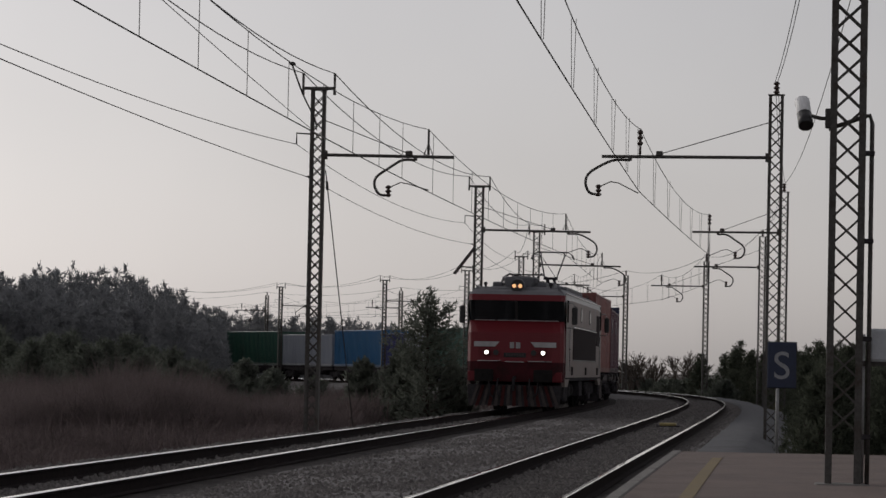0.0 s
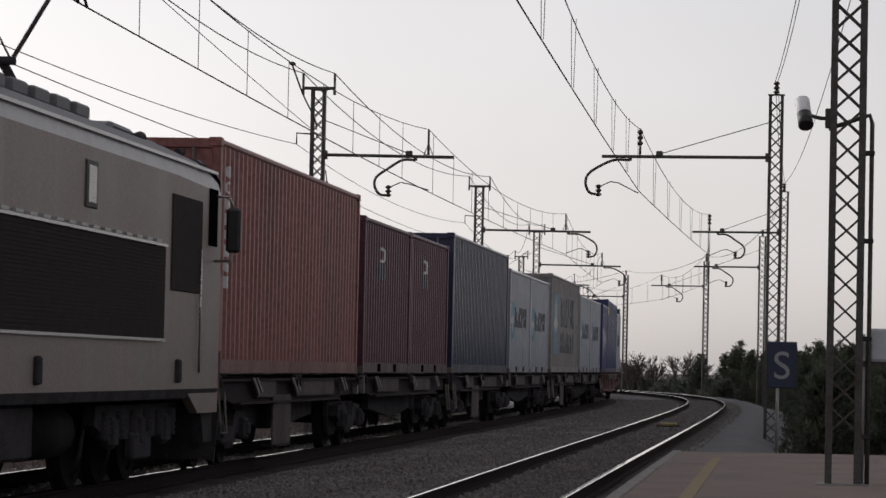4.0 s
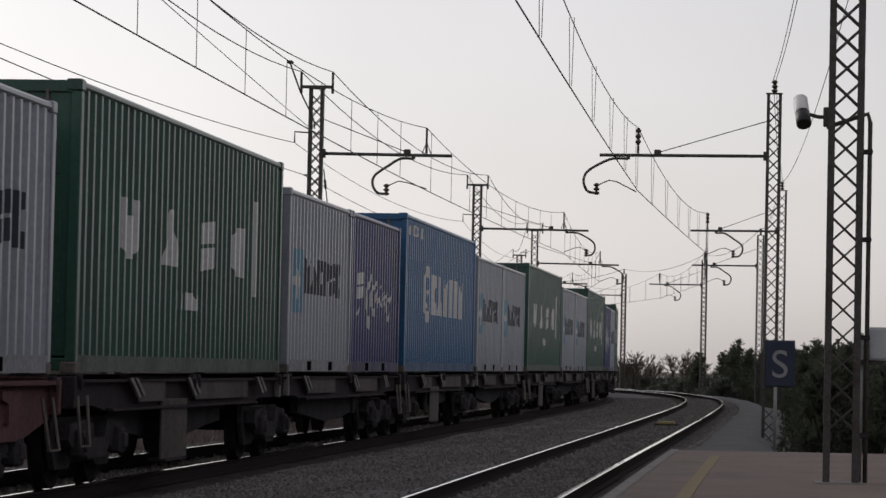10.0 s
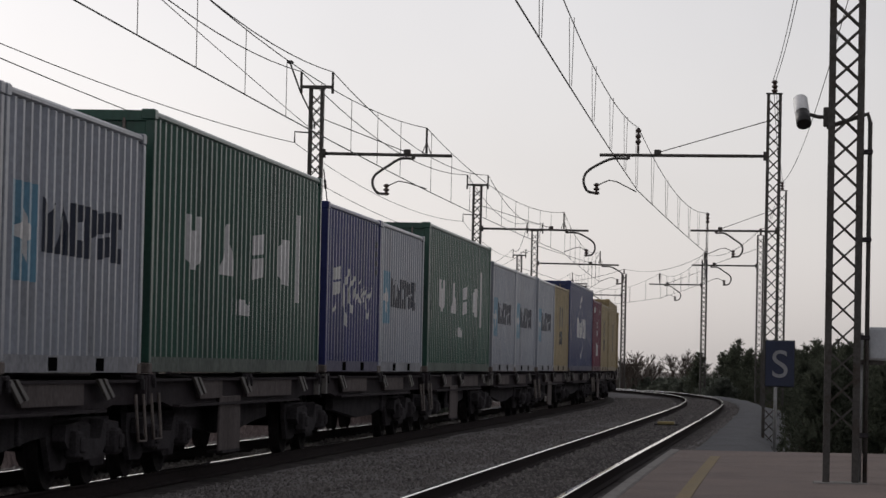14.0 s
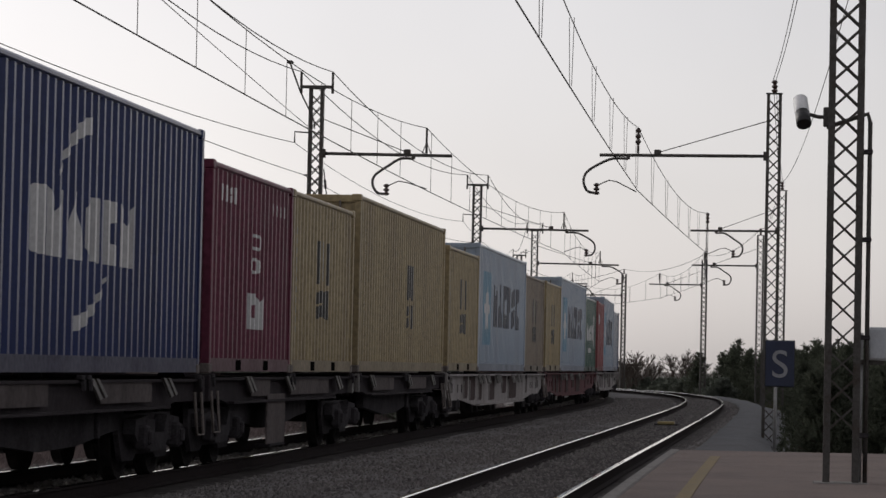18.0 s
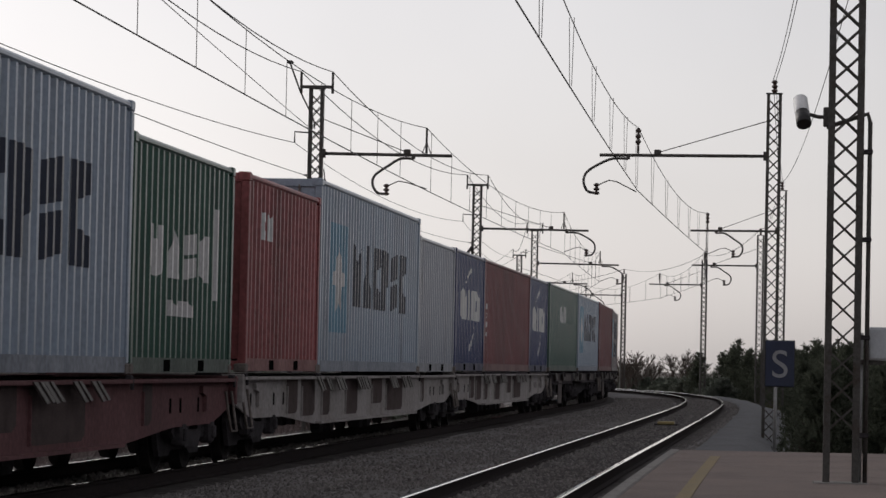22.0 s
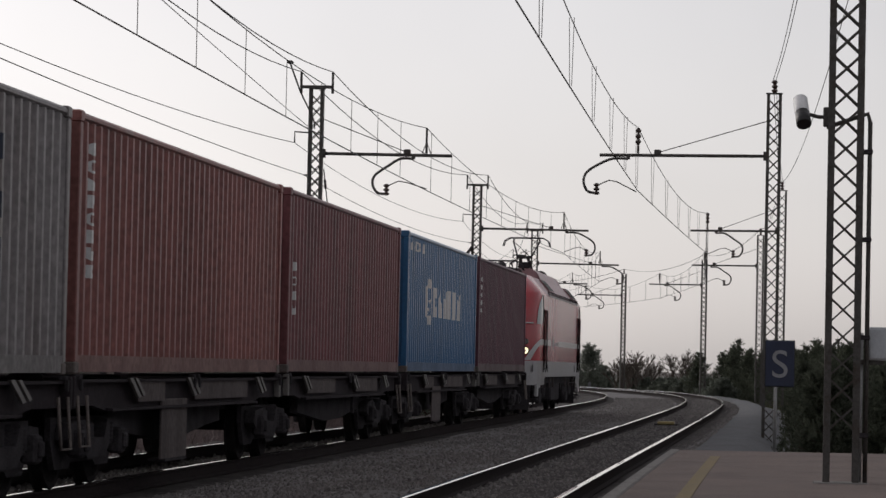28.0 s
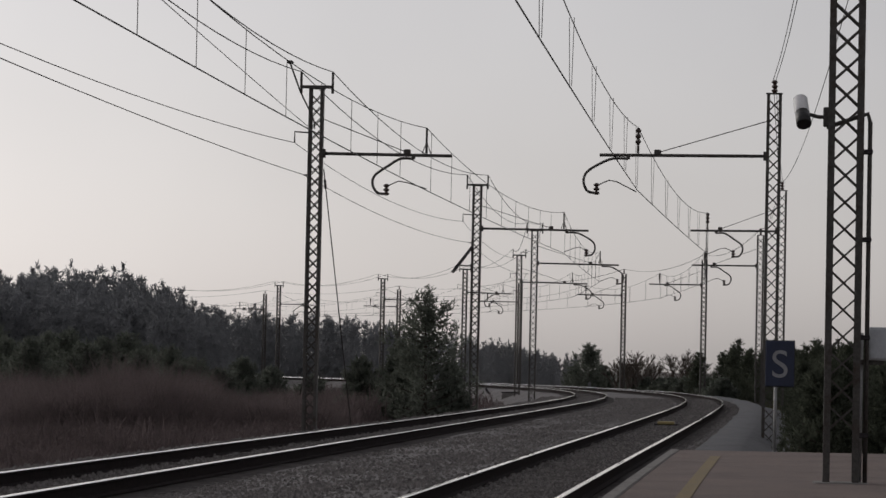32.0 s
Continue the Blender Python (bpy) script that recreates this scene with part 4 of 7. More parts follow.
def build_trackside():
    """Small things on and beside the tracks."""
    b = thing("track_balise", "dull yellow flat beacon between the rails", "beacon", m=along(58.5, DT))
    part("case", Geo().box((0, 0, -0.045), (0.5, 0.42, 0.07), 0.015), M["balise_yellow"], b)
    part("mount", Geo().box((0, 0, -0.09), (0.3, 0.6, 0.03), 0.006), M["under"], b)
    x, y = 3.3, 192.0
    p = thing("marker_post", "short dark marker post leaning over", "post", m=Matrix.Translation((x, y, ground_height(x, y))) @ pose(0, 0, 0, 0, -35, 0))
    part("stake", Geo().tube([(0, 0, -0.3), (0, 0, 0.75)], 0.07, 8), M["under"], p)
    part("cap", Geo().tube([(0, 0, 0.75), (0, 0, 0.8)], [0.09, 0.06], 8), M["under"], p)
    x, y = 4.1, 180.0
    c = thing("cable_box", "low concrete cable box beside the track", "box", m=Matrix.Translation((x, y, ground_height(x, y))))
    part("body", Geo().box((0, 0, 0.15), (0.9, 0.7, 0.7), 0.03), M["concrete"], c)
    part("lid", Geo().box((0, 0, 0.53), (1.0, 0.8, 0.07), 0.015), M["under"], c)


build_trackside()

# ---- containers ----
WIDTH = 2.438
DEPTH = 0.042
PITCH = 0.305


def corrugation(half):
    """Breakpoints (x, depth) of a folded steel wall from -half to half."""
    n = max(2, int(round(2 * half / PITCH)))
    p = 2 * half / n
    out = []
    for i in range(n):
        x = -half + i * p
        out += [(x + p * 0.12, 0.0), (x + p * 0.36, DEPTH), (x + p * 0.64, DEPTH), (x + p * 0.88, 0.0)]
    return [(-half, 0.0)] + out + [(half, 0.0)]


def wall_strip(g, pts, z0, z1, y, out):
    """A folded wall at y, facing out (-1 or 1)."""
    v = []
    for x, d in pts:
        v += [(x, y - out * d, z0), (x, y - out * d, z1)]
    n = len(pts)
    f = [(2 * i, 2 * i + 2, 2 * i + 3, 2 * i + 1) for i in range(n - 1)]
    if out > 0:
        f = [t[::-1] for t in f]
    return g.add(v, f)


def cut(pts, a, b):
    """The stretch of a folded wall between a and b."""
    xs, ds = [p[0] for p in pts], [p[1] for p in pts]
    mid = [(x, d) for x, d in pts if a < x < b]
    return [(a, float(np.interp(a, xs, ds)))] + mid + [(b, float(np.interp(b, xs, ds)))]


def container_meshes(L, H):
    """The pieces that all containers of one size share."""
    half = L / 2
    pts = corrugation(half - 0.09)
    out = {}
    y = WIDTH / 2 - 0.02
    for name, sgn in (("side_panel", -1), ("far_side_panel", 1)):
        out[name] = wall_strip(Geo(), pts, 0.17, H - 0.09, sgn * y, sgn)
    g = Geo()
    epts = corrugation(WIDTH / 2 - 0.12)
    v = []
    for x, d in epts:
        v += [(half - 0.04 - d, x, 0.17), (half - 0.04 - d, x, H - 0.1)]
    g.add(v, [(2 * i, 2 * i + 2, 2 * i + 3, 2 * i + 1) for i in range(len(epts) - 1)])
    out["end_panel"] = g
    rpts = corrugation(half - 0.06)
    v = []
    for x, d in rpts:
        v += [(x, -WIDTH / 2 + 0.05, H - 0.02 - d * 0.5), (x, WIDTH / 2 - 0.05, H - 0.02 - d * 0.5)]
    out["roof"] = Geo().add(v, [(2 * i, 2 * i + 1, 2 * i + 3, 2 * i + 2) for i in range(len(rpts) - 1)])
    out["floor"] = Geo().box((0, 0, 0.11), (L - 0.2, WIDTH - 0.2, 0.06))
    out["post"] = Geo().box((0, 0, H / 2), (0.13, 0.11, H - 0.23), 0.012)
    out["bottom_rail"] = Geo().prism([(-0.034, 0.02), (0.034, 0.02), (0.034, 0.185), (-0.034, 0.185)], -half + 0.1, half - 0.1, "x")
    out["top_rail"] = Geo().prism([(-0.01, H - 0.09), (0.01, H - 0.09), (0.03, H - 0.07), (0.03, H - 0.04), (0.01, H - 0.015), (-0.01, H - 0.015), (-0.03, H - 0.04), (-0.03, H - 0.07)], -half + 0.1, half - 0.1, "x")
    out["end_rail"] = Geo().box((0, 0, 0), (0.1, WIDTH - 0.2, 0.12), 0.01)
    out["casting"] = Geo().box((0, 0, 0), (0.178, 0.162, 0.118), 0.014)
    out["door"] = Geo().box((0, 0, H / 2), (0.05, WIDTH / 2 - 0.1, H - 0.3), 0.01)
    out["door_rib"] = Geo().box((-0.03, 0, 0), (0.02, WIDTH / 2 - 0.35, 0.1 * H), 0.006)
    rows = Geo()
    for z, a, b in ((0.8, -0.42, 0.3), (0.735, -0.05, 0.3), (0.6, -0.35, 0.3), (0.56, -0.25, 0.3), (0.49, -0.3, 0.3), (0.45, -0.2, 0.3), (0.38, -0.32, 0.3), (0.34, -0.24, 0.3), (0.27, -0.3, 0.3)):
        n = int((b - a) / 0.1)
        for i in range(n):
            rows.box((-0.045, b - 0.05 - i * 0.1, H * z), (0.006, 0.06, 0.1 if z > 0.7 else 0.05))
    out["data_rows"] = rows
    out["bar"] = Geo().tube([(0, 0, 0.12), (0, 0, H - 0.12)], 0.019, 6)
    out["pocket"] = Geo().box((0, 0, 0.1), (0.36, 0.074, 0.13))
    me = {}
    for k, g in out.items():
        m = bpy.data.meshes.new(k)
        m.from_pydata(g.v, [], g.f)
        m.polygons.foreach_set("use_smooth", g.s)
        me[k] = m
    return me, pts


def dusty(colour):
    """The same paint greyed paler: sky light on the bottom rails put into its colour."""
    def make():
        base = RAIL_PAINT[colour]
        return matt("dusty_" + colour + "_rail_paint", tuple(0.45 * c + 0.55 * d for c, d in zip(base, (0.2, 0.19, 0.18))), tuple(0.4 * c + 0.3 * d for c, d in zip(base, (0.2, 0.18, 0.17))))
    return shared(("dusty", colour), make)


def coloured(me, mat, key):
    def make():
        m = me.copy()
        m.materials.append(mat)
        return m
    return shared((me.name, mat.name, key), make)


LOOKS = {
    "white": ("white", "pale grey corrugated steel container with dark lettering blocks"),
    "lightblue": ("lightblue", "pale blue-grey corrugated container with star panel and lettering blocks"),
    "sealand": ("sealand", "weathered grey corrugated container with blue emblem panel"),
    "green": ("green", "deep green corrugated container with white lettering blocks"),
    "capgreen": ("capgreen", "faded grey-green corrugated container with small white marking"),
    "script": ("indigo", "indigo blue corrugated container with white flowing emblem"),
    "navy": ("navy", "navy blue corrugated container with small yellow marking"),
    "slate": ("slate", "dark slate blue corrugated container with a plain side"),
    "cma": ("navy", "dark navy corrugated container with white arcs and lettering blocks"),
    "blue": ("blue", "bright blue corrugated container with white lettering blocks"),
    "yellow": ("yellow", "mustard yellow corrugated container with narrow black marking"),
    "tan": ("tan", "dirty tan corrugated container with faded black marking"),
    "maroon": ("maroon", "maroon corrugated container with white marking"),
    "brown": ("brown", "oxide brown corrugated container with faint markings"),
    "orange": ("orange", "rust orange corrugated container with white edge marking"),
    "red": ("red", "faded red corrugated container with small white marking"),
    "purple": ("purple", "dark purple-brown corrugated container with white edge marking"),
    "plainwhite": ("white", "plain pale grey corrugated container"),
    "plainbrown": ("purple", "dark maroon-brown corrugated container with small white emblem"),
}


# plain shapes in a unit square that stand in for lettering: slabs of (x0, x1, foot and top at x0, foot and top at x1)
SHAPES = {
    "block": [(0, 1, 0, 1, 0, 1)],
    "crown": [(0, 0.5, 0, 1, 0, 0.66), (0.5, 1, 0, 0.66, 0, 1)],
    "wedge": [(0, 0.42, 0, 0.1, 0, 1), (0.42, 0.58, 0, 1, 0, 1), (0.58, 1, 0, 1, 0, 0.1)],
    "notch": [(0, 0.55, 0, 1, 0, 1), (0.55, 1, 0, 0.36, 0, 0.3), (0.55, 1, 0.64, 1, 0.7, 1)],
    "flag": [(0, 0.5, 0, 1, 0, 1), (0.5, 1, 0.3, 1, 0.5, 0.95)],
    "slant": [(0, 1, 0, 0.42, 0.1, 0.5), (0, 1, 0.5, 0.9, 0.58, 1)],
    "cup": [(0, 0.32, 0.2, 1, 0, 1), (0.32, 0.68, 0, 0.72, 0, 0.72), (0.68, 1, 0, 1, 0.2, 1)],
    "ring": [(0, 0.25, 0.2, 0.8, 0.04, 0.96), (0.25, 0.75, 0, 0.2, 0, 0.2), (0.25, 0.75, 0.8, 1, 0.8, 1), (0.75, 1, 0.04, 0.96, 0.2, 0.8)],
    "half": [(0, 0.3, 0.2, 0.8, 0.02, 0.98), (0.3, 1, 0.02, 0.98, 0, 1)],
    "posts": [(0, 0.26, 0, 1, 0, 1), (0.38, 0.62, 0.08, 1, 0.08, 1), (0.74, 1, 0, 1, 0, 1)],
    "star": [(0, 0.34, 0.45, 0.53, 0.36, 0.64), (0.34, 0.5, 0.02, 0.72, 0.34, 1), (0.5, 0.66, 0.34, 1, 0.02, 0.72), (0.66, 1, 0.36, 0.64, 0.45, 0.53)],
    "rise": [(0, 0.2, 0, 0.08, 0.26, 0.4), (0.2, 0.45, 0.26, 0.4, 0.5, 0.7), (0.45, 0.75, 0.5, 0.7, 0.68, 0.94), (0.75, 1, 0.68, 0.94, 0.74, 1)],
    "fall": [(0, 0.25, 0, 0.26, 0.06, 0.32), (0.25, 0.55, 0.06, 0.32, 0.3, 0.5), (0.55, 0.8, 0.3, 0.5, 0.6, 0.74), (0.8, 1, 0.6, 0.74, 0.92, 1)],
    "curl": [(0, 0.2, 0.3, 0.6, 0.1, 0.35), (0.2, 0.45, 0.1, 0.3, 0, 0.16), (0.45, 0.7, 0, 0.16, 0.3, 0.5), (0.7, 1, 0.3, 0.5, 0.9, 1), (0.3, 0.75, 0.55, 0.66, 0.7, 0.8)],
}


def shape(kind, x0, x1, z0, z1):
    """One plain shape stretched over a rectangle of the wall."""
    w, h = x1 - x0, z1 - z0
    return tuple((x0 + a * w, x0 + b * w, z0 + p * h, z0 + q * h, z0 + r * h, z0 + t * h) for a, b, p, q, r, t in SHAPES[kind])


def line_of(kinds, x0, x1, z0, z1, gap=0.2):
    """Plain shapes side by side, in place of lettering."""
    kinds = kinds.split()
    p = (x1 - x0) / len(kinds)
    return [shape(k, x0 + (i + gap / 2) * p, x0 + (i + 1 - gap / 2) * p, z0, z1) for i, k in enumerate(kinds)]


def column_of(kinds, x0, x1, z0, z1, gap=0.22):
    """Plain shapes one below another."""
    kinds = kinds.split()
    p = (z1 - z0) / len(kinds)
    return [shape(k, x0, x1, z1 - (i + 1 - gap / 2) * p, z1 - (i + gap / 2) * p) for i, k in enumerate(kinds)]


SIX = "crown wedge notch flag slant notch"


def markings(kind, L, H):
    """Painted shapes on the side wall: material, shapes. x grows towards the rear of the train."""
    big = L > 8
    if kind == "white":
        return [("m_sky", [shape("block", -L * 0.44, -L * 0.285, H * 0.33, H * 0.68)]), ("m_white", [shape("star", -L * 0.42, -L * 0.3, H * 0.39, H * 0.62)]),
                ("m_dark", line_of(SIX, -L * 0.25, L * 0.33, 1.15, 1.67, 0.16))]
    if kind == "lightblue":
        return [("m_sky", [shape("block", -L * 0.405, -L * 0.262, 0.62, min(H - 0.4, 2.3))]), ("m_white", [shape("star", -L * 0.39, -L * 0.275, 0.86, 2.05)]),
                ("m_dark", line_of(SIX, -L * 0.21, L * 0.35, 1.06, min(2.1, H - 0.6), 0.22))]
    if kind == "sealand":
        return [("m_sky", [shape("block", -L * 0.414, -L * 0.272, 0.57, min(H - 0.4, 2.33))]), ("m_white", [shape("star", -L * 0.4, -L * 0.285, 0.85, 2.1)]),
                ("m_dark", line_of(SIX, -L * 0.18, L * 0.3, 1.39, min(2.3, H - 0.45), 0.2) + line_of("slant notch wedge block wedge crown half", -L * 0.18, L * 0.3, 0.6, 1.22, 0.24))]
    if kind == "green":
        spots = ((-0.294, 0.066), (-0.114, 0.07), (0.07, 0.075), (0.237, 0.064)) if big else ((-0.27, 0.13), (-0.105, 0.13), (0.055, 0.125), (0.205, 0.105))
        out = [shape(k, L * (c - w / 2), L * (c + w / 2), H * 0.42, H * 0.64) for k, (c, w) in zip(("cup", "wedge", "slant", "half"), spots)]
        bar = 0.333 if big else 0.327
        out.append(shape("block", L * bar - (0.16 if big else 0.19), L * bar + (0.16 if big else 0.19), H * 0.345, H * 0.775))
        out += line_of("block crown block block crown", -L * (0.09 if big else 0.16), L * (0.02 if big else 0.1), H * 0.255, H * 0.325, 0.3)
        return [("m_white", out)]
    if kind == "capgreen":
        return [("m_white", line_of("half wedge block block", -L * 0.134, L * 0.087, 1.5, 2.0, 0.3))]
    if kind == "script":
        return [("m_white", [shape("slant", -L * 0.35, -L * 0.24, H * 0.46, H * 0.64), shape("rise", -L * 0.37, -L * 0.3, H * 0.3, H * 0.44), shape("curl", -L * 0.19, -L * 0.05, H * 0.27, H * 0.73),
                             shape("curl", -L * 0.1, L * 0.06, H * 0.36, H * 0.66), shape("fall", L * 0.02, L * 0.12, H * 0.42, H * 0.58), shape("curl", L * 0.1, L * 0.19, H * 0.42, H * 0.56),
                             shape("fall", L * 0.17, L * 0.25, H * 0.44, H * 0.58), shape("curl", L * 0.22, L * 0.34, H * 0.34, H * 0.57)]),
                ("m_dark", column_of("block block block block", L * 0.4, L * 0.45, H * 0.62, H * 0.86, 0.4))]
    if kind == "navy":
        return [("m_yellow", line_of("half ring block ring", -L * 0.475, -L * 0.36, H * 0.8, H * 0.9, 0.2))]
    if kind == "cma":
        w, c = (0.385, 0.0) if big else (0.68, 0.02)
        x0, x1 = L * (c - w / 2), L * (c + w / 2)
        return [("m_white", line_of("half crown wedge half notch crown", x0, x1, 1.12, 1.78, 0.2) + [shape("rise", L * (c - w * 0.24), L * (c + w * 0.05), 1.9, H - 0.33), shape("fall", L * (c - w * 0.06), L * (c + w * 0.22), 0.42, 1.0)])]
    if kind == "blue":
        z0, z1, x1 = (1.12, 1.9, 0.32) if H > 2.7 else (1.08, 1.66, 0.25)
        return [("m_white", [shape("ring", -L * 0.25, -L * 0.17, z0 - 0.16, z1 + 0.14), shape("curl", -L * 0.235, -L * 0.185, z0 + 0.08, z1 - 0.15)] + line_of("notch wedge crown block block crown", -L * 0.16, L * x1, z0, z1, 0.24)
                 + line_of("crown block crown block ring slant block wedge notch", -L * 0.46, -L * 0.28, H * 0.87, H * 0.94, 0.3))]
    if kind in ("yellow", "tan"):
        x0, x1 = (-0.1 * L, 0.08 * L) if not big else (0.02 * L, 0.1 * L)
        return [("m_black", [shape("posts", x0, x1, 1.32, 1.96)] + line_of("slant half", x0, x1, 0.8, 1.24, 0.12) + column_of("block block block block block block block block block block block", -L * 0.44, -L * 0.44 + 0.07, 0.55, H - 0.5, 0.35))]
    if kind == "maroon":
        return [("m_white", line_of("notch crown", -L * 0.07, L * 0.15, H * 0.22, H * 0.4, 0.2) + [shape("ring", -L * 0.03, L * 0.09, H * 0.5, H * 0.58), shape("ring", -L * 0.02, L * 0.1, H * 0.62, H * 0.7)]
                 + line_of("block notch slant block", -L * 0.4, -L * 0.2, H * 0.82, H * 0.9, 0.4) + line_of("block notch slant block", L * 0.22, L * 0.42, H * 0.82, H * 0.88, 0.4))]
    if kind == "plainbrown":
        return [("m_white", [shape("ring", -L * 0.17, -L * 0.06, H * 0.73, H * 0.83)]), ("m_dark", [shape("block", -L * 0.2, -L * 0.04, H * 0.62, H * 0.72)])]
    if kind == "purple":
        return [("m_white", column_of("ring block half block cup", -L * 0.448, -L * 0.436, H * 0.5, H * 0.84, 0.4))]
    if kind == "orange":
        return [("m_white", column_of("half ring crown flag ring block cup notch", -L * 0.452, -L * 0.432, H * 0.36, H * 0.9, 0.24))]
    if kind == "red":
        return [("m_white", line_of("notch crown", -L * 0.33, -L * 0.17, H * 0.68, H * 0.82, 0.25) + [shape("block", -L * 0.42, -L * 0.405, H * 0.5, H * 0.62)])]
    if kind == "brown":
        return [("m_white", column_of("block ring block cup", -L * 0.455, -L * 0.437, H * 0.3, H * 0.62, 0.4))]
    return []


FLOOR_Z = 1.162


def container(kind, L, H, group):
    """A freight container; its x axis runs along the train, its near side is -y."""
    colour, label = LOOKS[kind]
    size = "forty-foot" if L > 8 else "twenty-foot"
    c = thing("freight_container", size + " " + label, "container", group)
    me, pts = shared(("container", L, H), lambda: container_meshes(L, H))
    mat = C[colour]

    def put(name, key, m=None, material_=mat):
        o = new(name, coloured(me[key], material_, (L, H)))
        o.parent = c
        if m is not None:
            o.matrix_basis = m
        return o
    panel = put("side_panel", "side_panel")
    put("side_panel", "far_side_panel")
    put("end_panel", "end_panel")
    put("roof", "roof")
    put("floor", "floor", None, M["under"])
    hx, hy = L / 2 - 0.075, WIDTH / 2 - 0.06
    for sx in (-1, 1):
        for sy in (-1, 1):
            put("corner_post", "post", pose(sx * hx, sy * hy, 0))
            put("corner_casting", "casting", pose(sx * (L / 2 - 0.089), sy * (WIDTH / 2 - 0.081), 0.059), M["castin"])
            put("corner_casting", "casting", pose(sx * (L / 2 - 0.089), sy * (WIDTH / 2 - 0.081), H - 0.059))
        put("end_rail", "end_rail", pose(sx * (L / 2 - 0.06), 0, 0.09))
        put("end_rail", "end_rail", pose(sx * (L / 2 - 0.06), 0, H - 0.075))
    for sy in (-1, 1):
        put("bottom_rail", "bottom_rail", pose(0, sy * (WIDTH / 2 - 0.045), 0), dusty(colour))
        put("top_rail", "top_rail", pose(0, sy * (WIDTH / 2 - 0.04), 0))
        d = put("door", "door", pose(-L / 2 + 0.07, sy * (WIDTH / 4 - 0.02), 0.02))
        for z in (0.28, 0.5, 0.72):
            put("door_rib", "door_rib", pose(0, 0, H * z)).parent = d
        if sy < 0:
            put("data_marks", "data_rows", pose(0, 0, 0), C["m_white"]).parent = d
        for k in (-0.28, 0.2):
            b = put("locking_bar", "bar", pose(-0.05, k, 0), M["castin"])
            b.parent = d
    if L < 8:
        for x in (-1.02, 1.02):
            # black blocks stand in for the shade inside the fork openings
            put("forklift_pocket", "pocket", pose(x, -WIDTH / 2 + 0.044, 0), M["flat_black"])
    for k, (mk, shapes) in enumerate(markings(kind, L, H)):
        for slabs in shapes:
            def make(slabs=slabs, mk=mk, k=k):
                g = Geo()
                y = -(WIDTH / 2 - 0.02) - 0.003 - 0.002 * k
                for x0, x1, p, q, r, t in slabs:
                    bits = cut(pts, x0, x1)
                    v = []
                    for x, d in bits:
                        f = (x - x0) / (x1 - x0)
                        v += [(x, y + d, p + (r - p) * f), (x, y + d, q + (t - q) * f)]
                    g.add(v, [(2 * i, 2 * i + 2, 2 * i + 3, 2 * i + 1) for i in range(len(bits) - 1)])
                m = bpy.data.meshes.new("marking")
                m.from_pydata(g.v, [], g.f)
                m.materials.append(C[mk])
                return m
            o = new("painted_marking", shared(("mark", kind, L, H, mk, slabs), make))
            o.parent = c
    return c


# ---- container wagons ----
WHEELSETS = []                  # axle, wheel radius


def wheel_mesh(r=0.46):
    g = Geo()
    # a wheel disc with tread and flange, turned about y
    prof = [(0.0, 0.09), (0.1, 0.09), (0.12, 0.03), (r - 0.09, 0.02), (r - 0.06, 0.065), (r, 0.065), (r, -0.05), (r + 0.03, -0.06), (r + 0.03, -0.075), (r - 0.06, -0.07), (0.12, -0.03), (0.1, -0.09), (0, -0.09)]
    n = 20
    rings = []
    for k in range(n + 1):
        a = 2 * math.pi * k / n
        rings.append([(p * math.cos(a), -q, p * math.sin(a)) for p, q in prof])
    g.loft(rings, smooth=False)
    return g


